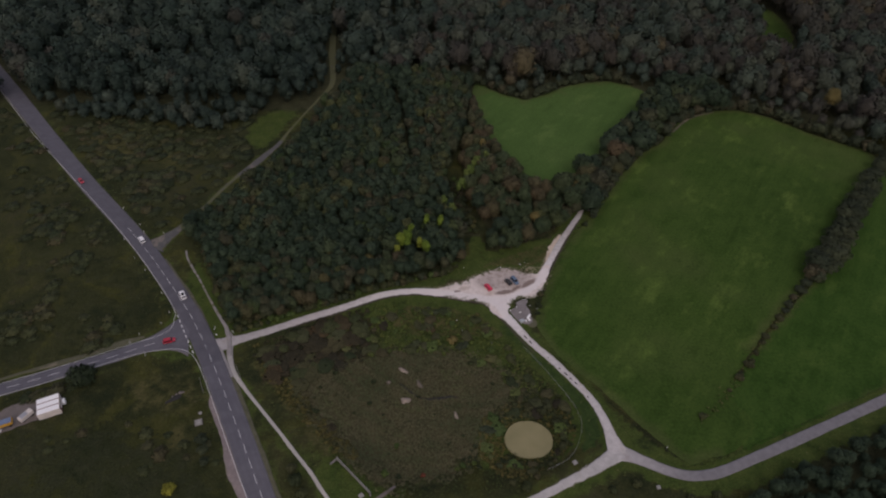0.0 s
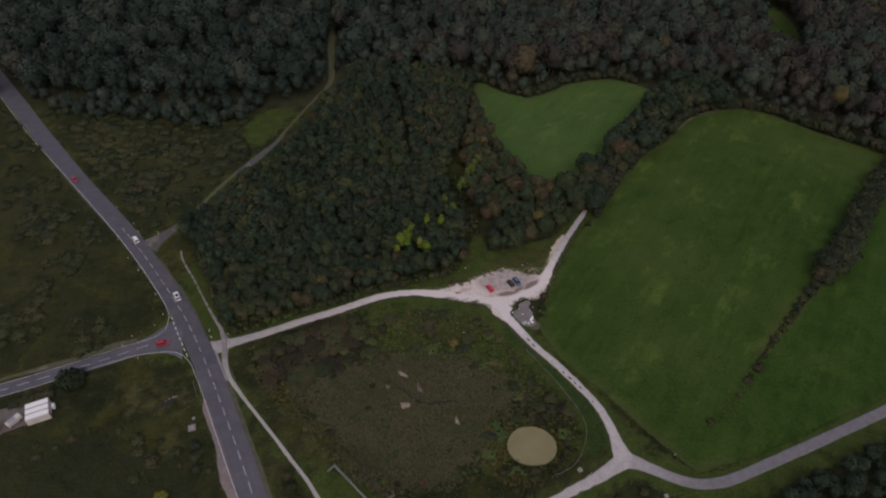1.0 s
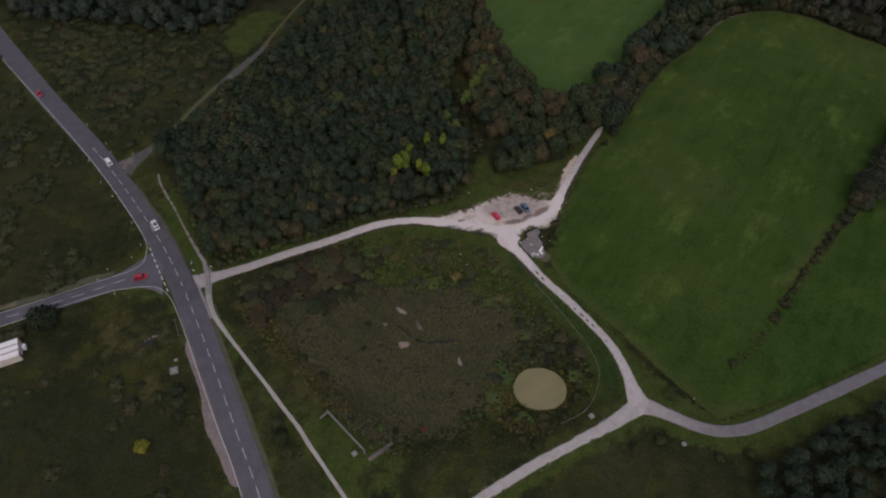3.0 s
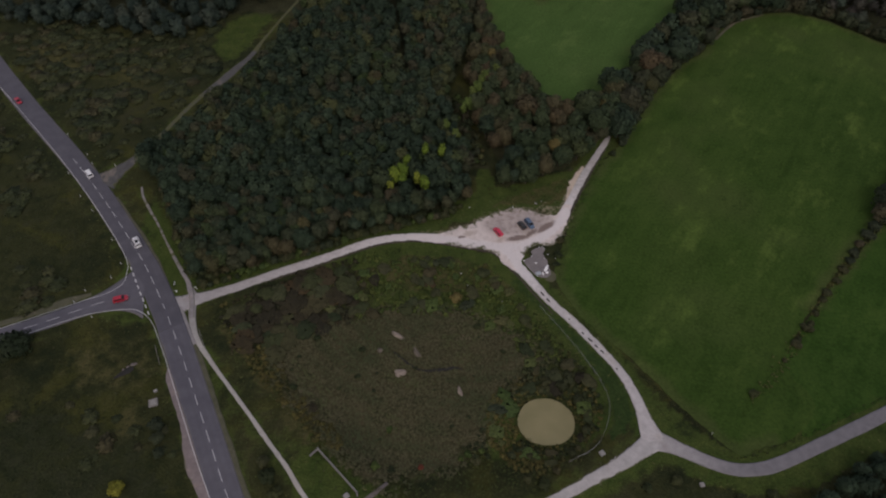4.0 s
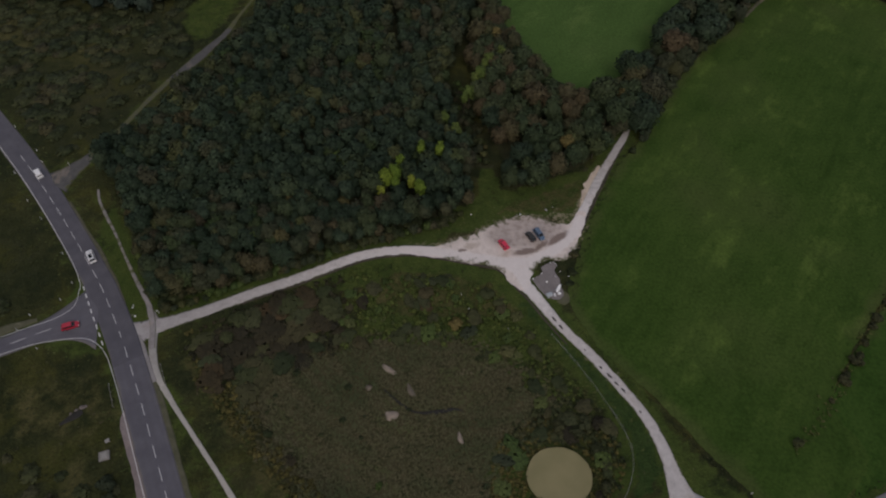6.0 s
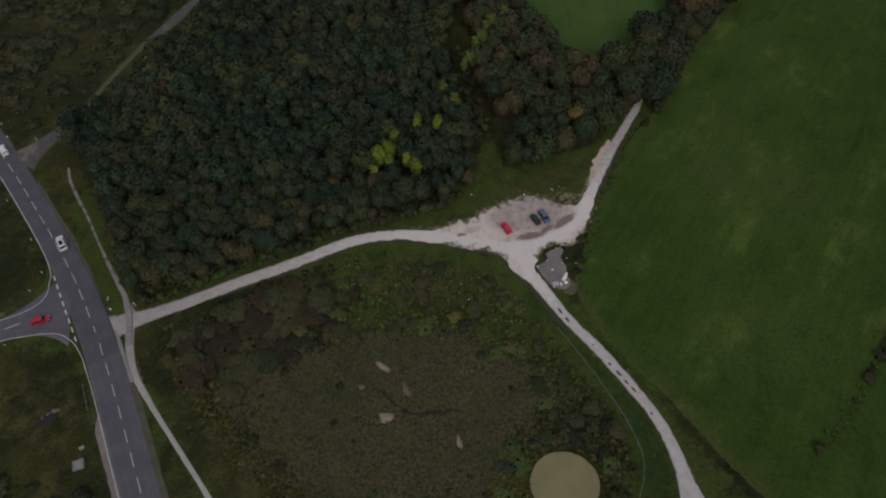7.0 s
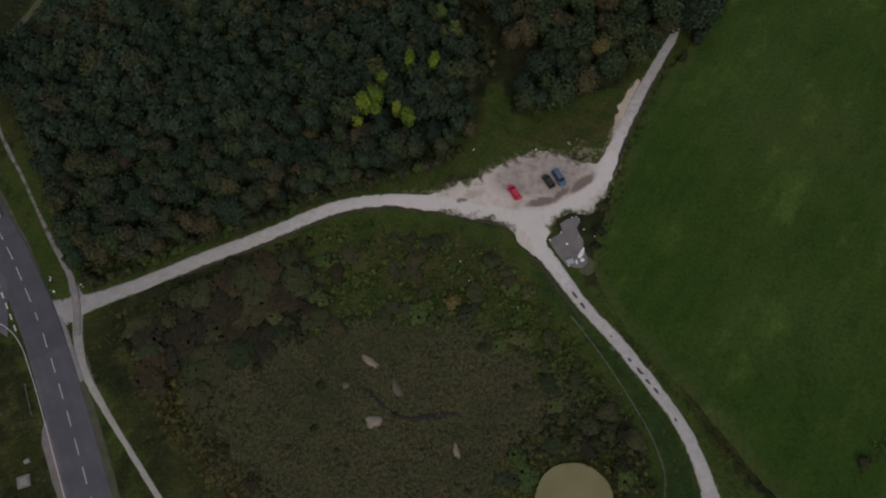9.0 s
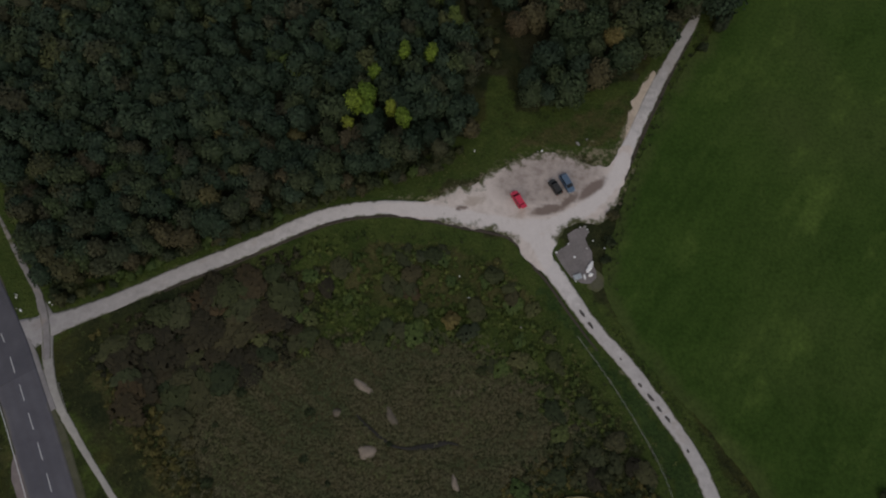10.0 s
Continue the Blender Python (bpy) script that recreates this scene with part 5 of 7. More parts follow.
# single bushes that stand out
SINGLE = [
    ("leaf_dark", "round dark green bush in the verge of the side road", [(-120.4, 126.7, 5.4, 5.6)]),
    ("leaf_mustard", "yellow-green bush in rough grass beside the road", [(-78.6, 87.8, 2.5, 2.6)]),
    ("leaf_hedge", "low dark bush at the edge of the lay-by", [(-74.0, 105.0, 2.2, 1.8), (-72.8, 101.2, 1.9, 1.5), (-71.2, 97.6, 1.7, 1.4)]),
    ("leaf_scrub", "dark bush beside the narrow path", [(-42.3, 92.3, 2.4, 2.6), (-44, 96, 1.8, 2.2), (-39.5, 88, 2.0, 2.2)]),
    ("leaf_olive", "brownish bush in the gap of the broken hedge", [(104.3, 135.2, 1.9, 1.4), (105.8, 136.8, 1.2, 1.0), (109.6, 140.8, 2.1, 1.6), (111.4, 142.6, 1.1, 1.0), (114.2, 146.4, 1.3, 1.1), (118.4, 151.4, 1.3, 1.3), (120.6, 154.2, 1.7, 1.5), (125.4, 159.0, 1.4, 1.4), (129.0, 163.6, 1.8, 1.8), (99.5, 129.6, 0.8, 0.8)]),
    ("leaf_scrub", "small dark bush alone at the meadow's edge", [(87.2, 118.8, 1.5, 1.7)]),
    ("leaf_hedge", "dark hedge bush between the two meadows", [(132.6, 167.4, 1.7, 1.7), (135.2, 170.4, 2.1, 2.3), (138.8, 174.8, 1.8, 2.0), (142.6, 178.4, 2.6, 3.0), (146.4, 182.2, 2.4, 3.2), (150.5, 187, 4.4, 6.4), (155, 191.5, 6.6, 9.4), (160, 195.5, 7.0, 10.2), (163.5, 200.5, 5.2, 8.0), (157.5, 196.5, 4.6, 7.4), (166, 206, 4.4, 6.6), (171, 212, 5.0, 7.6), (176, 218, 4.6, 7.0), (181, 225, 5.4, 8.2), (186, 231, 4.8, 7.4), (191, 237, 5.0, 8.0), (197, 244, 4.8, 7.2), (203, 251, 5.2, 8.0), (209, 257, 5.0, 7.4), (216, 265, 5.2, 8.0), (223, 272, 5.0, 8.0)]),
    ("leaf_hedge", "tall dark hedge tree between the two meadows", [(152, 184.5, 3.6, 6.5), (158, 190, 4.6, 8.6), (164.5, 196, 5.0, 9.5), (169, 203, 4.6, 8.6), (174.5, 210, 4.8, 9.0), (180, 217.5, 4.6, 8.4), (185, 224.5, 5.0, 9.4), (190.5, 231.5, 4.6, 8.6), (196, 238, 4.8, 9.0), (202.5, 246, 5.0, 9.0)]),
    ("leaf_gold", "golden brown bush on the basin's bank", [(4.6, 148.9, 2.1, 2.3)]),
    ("leaf_red", "small red autumn bush in the basin", [(-4.1, 95.8, 0.9, 1.2)]),
    ("leaf_fresh", "pale green willow bush in the basin", [(-15.7, 95.7, 1.4, 1.5), (-12.9, 105.7, 1.0, 1.1)]),
    ("leaf_fresh", "small yellowing bush at the basin's edge", [(8.0, 99.6, 1.2, 1.0), (6.2, 98.4, 0.9, 0.8), (11.5, 100.6, 1.0, 0.9)]),
    ("leaf_scrub", "low dark bush in grass beside the track fork", [(60.9, 94.0, 1.6, 1.7), (53, 92, 1.4, 1.4), (27, 92, 1.7, 1.6), (23, 93.5, 1.4, 1.3), (30.5, 95.6, 1.2, 1.2), (19.5, 99.5, 1.3, 1.2), (76, 90, 1.5, 1.6), (84, 91, 1.7, 1.9)]),
    ("leaf_olive", "olive bush beside the pond", [(40.0, 112, 1.6, 1.0), (39.6, 107, 1.5, 0.9), (38.5, 116, 1.8, 1.1), (34.5, 120, 2.0, 1.2), (30, 121, 1.8, 1.0), (35, 100.4, 1.3, 1.2), (24, 99.5, 1.1, 1.0)]),
    ("leaf_scrub", "bushy shrub beside the north track", [(38.6, 172.5, 1.4, 1.3), (37.6, 166.5, 1.5, 1.3), (36.6, 162.5, 1.3, 1.2), (62.5, 216, 1.5, 1.8)]),
]
for key, text, spots in SINGLE:
    for x, y, r, h in spots:
        b = bush_template(R, M[key], r, h, int(200 + 150 * r), min(0.12 + 0.05 * r, 0.34))
        zz = float(basin_depth(np.array([[x, y]]))[0])
        b.matrix_basis = pose(x, y, zz - 0.05, 0, 0, R.uniform(0, 360))
        tagged(b, text, "bush", text)

# bushes along the basin's bank
def bank_places(gap, skip):
    p = scatter(R, BASIN, gap, 0.48, skip)
    p = p[(~inside(p, BASIN_FLOOR) | (line_gap(p, BASIN_FLOOR, True) < 2.5)) & (line_gap(p, BASIN, True) > np.where(p[:, 0] < -22, 0.2, 1.6)) & (line_gap(p, POND, True) > 2.2) & (~inside(p, POND)) & (p[:, 1] > 97)]
    return p


bank = bank_places(2.6, 0.15)
dens = np.array([noise.noise((x / 10, y / 10, 6.1)) for x, y in bank])
want = np.where(bank[:, 0] < -24, np.where(bank[:, 1] > 126 + 4 * dens, 0.62, 0.04), np.where(bank[:, 0] > 18, 0.34, 0.2)) + 0.6 * dens
bank = bank[(want > R.uniform(size=len(bank))) & (line_gap(bank, FOOTPATH_SOUTH) > 8 + 4 * dens)]
variants = [bush_template(R, M[k], 1.5, h, 720, 0.19) for k, h in (("leaf_scrub", 1.5), ("leaf_scrub", 1.9), ("leaf_scrub", 1.3), ("leaf_hedge", 1.7), ("leaf_rust", 1.5), ("leaf_fresh", 1.2), ("leaf_olive", 1.2))]
for v in variants:
    tagged(v, "rounded bramble bush on the basin's grassy bank", "bush", "bushes on the bank")
for x, y in bank:
    west = x < -31 + 6 * R.normal()
    s = R.uniform(0.6, 1.35) * (1.9 if west else 1.15)
    k = int(R.choice(7, p=(0.19, 0.13, 0.15, 0.03, 0.4, 0.0, 0.1) if west else (0.2, 0.14, 0.18, 0.06, 0.04, 0.22, 0.16)))
    ob = copy_thing(variants[k], pose(x, y, float(basin_depth(np.array([[x, y]]))[0]) - 0.15, 0, 0, R.uniform(0, 360)))
    ob.scale = (s * R.uniform(0.9, 1.6), s * R.uniform(0.8, 1.4), s * (R.uniform(0.24, 0.42) if west else R.uniform(0.32, 0.62)))
for v in variants:
    drop_template(v)

herb = scatter(R, BASIN, 1.25, 0.5, 0.1)
deep = np.where(inside(herb, BASIN_FLOOR), -1, 1) * line_gap(herb, BASIN_FLOOR, True)
herb = herb[(deep > -2 + R.uniform(-2, 1, len(herb))) & (line_gap(herb, BASIN, True) > R.uniform(0.2, 3.0, len(herb))) & (herb[:, 1] > 99) & (line_gap(herb, POND, True) > 1.6) & ~inside(herb, POND) & ~inside(herb, [(11.5, 104), (14, 116.1), (21.6, 116.5), (21.5, 104.3), (15, 98)])]
herb = np.vstack([herb, scatter(R, [(-68, 142.5), (-54, 150.8), (-38, 158.6), (-26, 164.6), (-12, 168.6), (-12, 166), (-38, 156), (-60, 145.5)], 1.2, 0.5, 0.12)])
herbs = [crown_shape(R, 0.9, 0.75, 0.0, 26, 0.3, 6, 5, 2, THREE) for _ in range(6)]
tn = np.array([noise.noise((x / 9, y / 9, 2.9)) for x, y in herb])
green = (herb[:, 0] > -27 + 9 * tn) & (herb[:, 1] > 128)
gold = (herb[:, 0] < -24) & ((herb[:, 1] < 128 + 8 * tn) | (line_gap(herb, FOOTPATH_SOUTH) < 10 + 5 * tn))
for mark, key, text, thin in ((green & ~gold, "herb", "tall yellow-green herbs and grass on the basin's bank", 0.25), (gold, "herb_gold", "tall olive and golden herbs along the basin's western bank", 0.1), (~green & ~gold & (herb[:, 0] >= -24), "leaf_scrub", "tall dull green and brown herbs covering the basin's bank", 0.0), (~green & ~gold & (herb[:, 0] < -24), "herb_dark", "dark brown herbs and brambles in the basin's corner", 0.0)):
    p, q = herb[mark], tn[mark]
    keep = R.uniform(size=len(p)) >= thin
    p, q = p[keep], q[keep]
    stand_of("tall_herbs", herbs, p, R.uniform(0.5, 1.35, len(p)), R, M[key], text, "herbs", np.clip(0.42 + 0.4 * q + R.normal(size=len(p)) * 0.16, 0, 0.99), basin_depth(p) - 0.2, 0.6)
ring = np.vstack([scatter(R, [(12, 97), (14, 117), (22, 121), (30, 119), (21, 110), (22, 103), (30, 99), (26, 95)], 0.9, 0.5, 0.15), scatter(R, BASIN, 1.5, 0.5, 0.1)])
ring = ring[~inside(ring, POND) & (line_gap(ring, POND, True) > 0.5) & (line_gap(ring, POND, True) < 9) & (R.uniform(size=len(ring)) < 0.8)]
tn = np.array([noise.noise((x / 6, y / 6, 5.9)) for x, y in ring])
stand_of("pond_herbs", herbs, ring, R.uniform(0.4, 1.1, len(ring)), R, M["herb_gold"], "olive and yellow-green herbs round the pond", "herbs", np.clip(0.5 + 0.6 * tn + R.normal(size=len(ring)) * 0.2, 0, 0.99), basin_depth(ring) - 0.15, 0.45)
spots = scatter(R, BASIN_FLOOR, 6.5, 0.48, 0.6)
stand_of("basin_scrub", [crown_shape(R, 1.0, 1.0, 0.0, 70, 0.24, 8, 6, 3, THREE) for _ in range(5)], spots, R.uniform(0.4, 1.3, len(spots)), R, M["leaf_scrub"], "small scrub bushes scattered over the basin floor", "scrub", R.uniform(0.05, 0.7, len(spots)), basin_depth(spots) - 0.1, 0.7)
# scrub across the rough land
WEST_LAND = [(-300, 60), (-100, 128), (-112, 150), (-104, 158), (-128, 184), (-152, 212), (-200, 264), (-262, 326), (-420, 330), (-420, 60)]
SOUTH_LAND = [(-330, 32), (-150, 117), (-108, 136), (-88, 136), (-80, 122), (-58, 82), (-40, 50), (-200, 20)]
low = [crown_shape(R, 1.5, 1.4, 0.0, 150, 0.26, 14, 7, 3, THREE, 0.4) for _ in range(7)]
spots, sizes, tint = [], [], []
for poly, gap, skip, lo_, hi_ in ((WEST_LAND, 3.4, 0.2, 0.8, 2.6), (SOUTH_LAND, 3.4, 0.8, 0.7, 2.0), (NORTH_FIELD, 3.4, 0.3, 0.8, 2.8)):
    p = scatter(R, poly, gap, 0.45, skip)
    dens = np.array([noise.noise((x / 19, y / 19, 7.7)) + 0.5 * noise.noise((x / 8, y / 8, 3.7)) for x, y in p])
    p = p[dens > R.uniform(0.0, 0.5, len(p)) - (0.62 if poly is NORTH_FIELD else 0.0)]
    p = p[(road_gap(p) > 3.5) & ~inside(p, GLADE)]
    spots.append(p)
    sizes.append(R.uniform(lo_, hi_, len(p)))
spots, sizes = np.vstack(spots), np.concatenate(sizes)
ok = (~inside(spots, [(-124, 122), (-119, 113), (-140, 100), (-168, 88), (-170, 98), (-145, 112)])) & (np.hypot(spots[:, 0] + 78, spots[:, 1] - 112) > 5)
spots, sizes = spots[ok], sizes[ok]
stand_of("scrub", low, spots, sizes, R, M["leaf_scrub"], "scattered dark scrub bushes over rough grassland", "scrub", np.clip(0.45 + R.normal(size=len(spots)) * 0.25, 0, 0.99), z=-0.3, squash=0.24)
# shrubs where woods meet the meadows
edges = [spline(k, 2.0) for k in ([(15, 344), (26, 338.5), (35, 332.5), (45, 328), (57, 335.5), (69, 344.5), (84, 350.5), (98, 352.5), (111, 346)], [(126, 306), (140, 316.5), (159, 322.5), (178, 317.5), (198, 299.5), (222, 280.5)], [(66, 222), (76, 241.5), (97, 272), (113, 288), (123, 304)])]
p = np.vstack(edges)
p = p + R.uniform(-0.9, 0.9, p.shape)
p = p[R.uniform(size=len(p)) < 0.75]
stand_of("woodland_edge", [tree_shape(R, h, r, 0.0, 260, 0.42, 11, 0.12, 8, 4) for h, r in ((4.5, 2.3), (6.0, 2.8), (3.4, 2.0), (7.0, 3.0), (5.2, 2.6))], p, R.uniform(0.7, 1.25, len(p)), R, M["leaf_hedge"], "dense small trees where the woods meet the meadows", "undergrowth", None, -0.1)
p = spline([(14, 322), (16.5, 298), (21.5, 275), (28.5, 256), (36, 239.5), (44, 233)], 1.8)[:, :2]
p = p + R.uniform(-1.3, 1.0, p.shape)
stand_of("woodland_edge", [tree_shape(R, h, r, 0.0, 300, 0.38, 14, 0.12, 8, 4, 0.3) for h, r in ((5.0, 2.2), (6.4, 2.6), (4.2, 2.0))], p, R.uniform(0.7, 1.25, len(p)), R, M["leaf_wood"], "brown autumn shrubs along the smaller meadow", "undergrowth", R.uniform(0.6, 0.9, len(p)), -0.1)
# low growth along the plantation's front
p = spline([(-99, 193), (-87, 171), (-76, 154.5), (-54, 161.5), (-38, 168.8), (-25, 175), (-8, 181), (4, 185.5)], 1.2)
p = p + R.uniform(-1.4, 1.4, p.shape)
stand_of("undergrowth", low, p, R.uniform(0.5, 1.5, len(p)), R, M["leaf_scrub"], "low brambles along the front of the trees", "undergrowth", z=-0.1)


# shrubs filling the front of the plantation and the gap beside the copse
front = spline([(-98, 190.5), (-87, 169.5), (-77, 153.6), (-71, 151.2), (-54, 159.8), (-38, 167.2), (-25, 173.6), (-14, 177.5), (-4, 181), (5, 186)], 1.9)
front = front[:, :2] + R.uniform(-0.7, 0.7, (len(front), 2))
gap_spots = scatter(R, RIDE, 2.2, 0.48, 0.12)
gap_spots = gap_spots[(gap_spots[:, 1] > 208) & (gap_spots[:, 0] < 18)]
variants = [bush_template(R, M[k], 1.35, h, 220, 0.2, "shrub") for k, h in (("leaf_scrub", 2.0), ("leaf_hedge", 2.4), ("leaf_scrub", 1.7), ("leaf_wood", 2.2), ("leaf_fresh", 1.9))]
for v in variants:
    tagged(v, "leafy shrub crowding the front of the plantation trees", "shrub", "shrubs along the plantation")
for x, y in np.vstack([front, gap_spots]):
    k = int(R.choice(5, p=(0.28, 0.18, 0.2, 0.14, 0.2)))
    s = R.uniform(0.65, 1.35)
    ob = copy_thing(variants[k], pose(x, y, -0.1, 0, 0, R.uniform(0, 360)))
    ob.scale = (s * R.uniform(0.9, 1.3), s, s * R.uniform(0.8, 1.5))
for v in variants:
    drop_template(v)


def blades(rng, count, h, lean, width):
    """One tuft of leaning blades."""
    v, out = [], []
    for _ in range(count):
        a, r0 = rng.uniform(0, 2 * math.pi), rng.uniform(0, 0.2)
        d = np.array([math.cos(a), math.sin(a), 0])
        w = np.array([-d[1], d[0], 0]) * width * rng.uniform(0.6, 1.3)
        b = d * r0
        t = b + d * lean * rng.uniform(0.4, 1.3) + (0, 0, h * rng.uniform(0.6, 1.2))
        v += [b - w, b + w, t] if np.cross(2 * w, t - b)[2] > 0 else [b + w, b - w, t]
        out += [(d[0] * 0.3, d[1] * 0.3, 0.95)] * 3
    return np.array(v), np.arange(len(v)).reshape(-1, 3), np.array(out)


# reeds and dry stems over the basin floor
p = scatter(R, BASIN, 0.64, 0.5, 0.1)
fade = np.where(inside(p, BASIN_FLOOR), 1, -1) * line_gap(p, BASIN_FLOOR, True) + 5 * np.array([noise.noise((x / 7, y / 7, 8.8)) for x, y in p])
p = p[(fade + R.normal(size=len(p)) * 1.5 > 0) & (line_gap(p, POND, True) > 1.5) & ~inside(p, POND)]
SAND = [(-12.7, 135.2, 2.6, 1.0, -35), (-17.4, 130.0, 1.1, 1.0, 20), (-6.8, 129.6, 2.3, 0.9, -60), (-11.3, 122.9, 1.9, 1.6, 10), (5.9, 117.6, 1.9, 0.7, -70)]
CHANNEL = [(-13.4, 129.8, 0.15), (-10.8, 127.4, 0.22), (-8.5, 125.6, 0.24), (-6.1, 124.2, 0.25), (-3.4, 123.8, 0.3), (-1.0, 124.0, 0.45), (1.6, 124.4, 0.5), (4.3, 125.0, 0.32), (6.4, 124.6, 0.15)]
ok = line_gap(p, CHANNEL) > np.where(p[:, 0] < -3, 0.42, 0.55)
for x, y, a, b, _ in SAND:
    ok &= np.hypot(p[:, 0] - x, p[:, 1] - y) > min(a, b) * 0.9
p = p[ok]
arc = np.hypot(p[:, 0] - 4, p[:, 1] - 168)
tn = np.array([0.7 * noise.noise((x / 13, y / 13, 3.3)) + 0.6 * noise.noise((d / 2.2, x / 16, 1.4)) for (x, y), d in zip(p, arc)])
stand_of("reeds", [blades(R, 7, 0.5, 0.46, 0.125) for _ in range(6)], p, R.uniform(0.6, 1.4, len(p)), R, M["reed"], "matted brown reeds and dry stems on the basin floor", "reeds", np.clip(0.45 + 0.65 * tn + R.normal(size=len(p)) * 0.07, 0, 0.99), basin_depth(p) - 0.05)
# tussocks over the rough land and verges
p = np.vstack([scatter(R, [(-330, 60), (-100, 60), (-60, 70), (-40, 80), (130, 80), (150, 125), (80, 96), (40, 130), (30, 160), (-10, 170), (-75, 150), (-82, 300), (-260, 330), (-330, 330)], 2.1, 0.5, 0.15),
               scatter(R, BASIN, 1.1, 0.5, 0.2), scatter(R, [(-75, 153), (-8, 180), (30, 196), (46, 200), (42, 191), (30, 191), (0, 178), (-10, 176), (-30, 172)], 1.2, 0.5, 0.2)])
ok = (road_gap(p) > 0.7) & ~inside(p, MEADOW) & ~inside(p, CAR_PARK) & ~inside(p, BASIN_FLOOR) & ~inside(p, POND) & ~inside(p, MEADOW_EAST)
ok &= (~inside(p, [(-124, 121), (-121, 114), (-130, 108), (-140, 101), (-165, 90), (-168, 97), (-145, 111), (-134, 118)])) & (~inside(p, [(-76.5, 122.6), (-74, 114), (-66, 97), (-53, 77), (-50, 80), (-70, 117)])) & ~inside(p, [(25, 165), (29, 170), (34, 171), (37, 157), (32, 155)])
p = p[ok]
verge = (road_gap(p) < 4.5) | inside(p, BASIN) | inside(p, [(-75, 153), (-8, 180), (30, 196), (46, 200), (42, 191), (30, 191), (0, 178), (-10, 176), (-30, 172)])
q = p[verge]
tn = np.array([noise.noise((x / 8, y / 8, 4.3)) for x, y in q])
stand_of("verge_grass", [blades(R, 5, 0.3, 0.28, 0.12) for _ in range(6)], q, R.uniform(0.5, 1.4, len(q)), R, M["tuft_green"], "longer green grass on verges and banks", "grass", np.clip(0.4 + 0.5 * tn + R.normal(size=len(q)) * 0.18, 0, 0.99), basin_depth(q) - 0.08)
p = p[~verge]
tn = np.array([noise.noise((x / 14, y / 14, 9.3)) for x, y in p])
stand_of("tussock_grass", [blades(R, 5, 0.34, 0.28, 0.12) for _ in range(6)], p, R.uniform(0.5, 1.5, len(p)), R, M["tuft"], "tussocky rough grass in green and straw tones", "grass", np.clip(0.4 + 0.5 * tn + R.normal(size=len(p)) * 0.18, 0, 0.99), basin_depth(p) - 0.08)
q = spline([(87, 117), (98, 128), (108, 140), (123, 157), (138, 172.5), (161, 196), (187, 231), (206, 253), (224, 272)], 0.35)
q = q + R.normal(size=q.shape) * 0.9
stand_of("hedge_grass", [blades(R, 5, 0.45, 0.3, 0.15) for _ in range(5)], q, R.uniform(0.5, 1.5, len(q)), R, M["tuft_green"], "unmown grass along the broken hedge", "grass", R.uniform(0.3, 0.99, len(q)), 0.0)
# rank growth in the ditch at the meadow's foot and the meadow's margins
ditch = spline([(38.5, 149), (45, 139), (55, 128), (68, 112), (76, 102.6), (80, 102.0), (90, 105), (112, 115), (152, 133)], 0.45)
p = ditch + R.uniform(-0.55, 0.55, ditch.shape) - sides_of(ditch) * 1.0
stand_of("ditch_growth", [blades(R, 6, 0.55, 0.25, 0.16) for _ in range(5)], p, R.uniform(0.4, 1.0, len(p)), R, M["tuft"], "brownish rank growth along the ditch below the meadow", "grass", R.uniform(0.0, 0.75, len(p)), -0.1)

fringe = spline([(36.5, 157), (38, 165), (40.2, 173), (42.6, 179.5), (44.6, 186), (48.4, 194), (53.6, 204.6), (59.4, 215.5), (63.5, 222)], 0.3)
p = fringe + R.normal(size=fringe.shape) * 0.75 + (0.6, -0.2)
stand_of("track_fringe", [blades(R, 6, 0.5, 0.3, 0.16) for _ in range(5)], p, R.uniform(0.4, 1.1, len(p)), R, M["tuft"], "dark rank growth between the gravel track and the meadow", "grass", R.uniform(0.0, 0.6, len(p)), -0.05)
ring = closed(POND, 0.5)
ring = ring + sides_of(ring) * R.uniform(-1.2, 0.25, (len(ring), 1)) * -1.0
ring = ring[(ring[:, 1] < 106) | (R.uniform(size=len(ring)) < 0.55)]
stand_of("pond_reeds", [blades(R, 7, 0.8, 0.3, 0.12) for _ in range(5)], ring, R.uniform(0.5, 1.2, len(ring)), R, M["tuft_green"], "green reeds round the edge of the pond", "reeds", None, -0.6)

# ---- pond, sand and wet places ----
pond = patch("pond", POND, -0.42, M["water"], 0.12, "round pond of murky yellow-green water", category="pond", cell=5.0, thick=0.5)


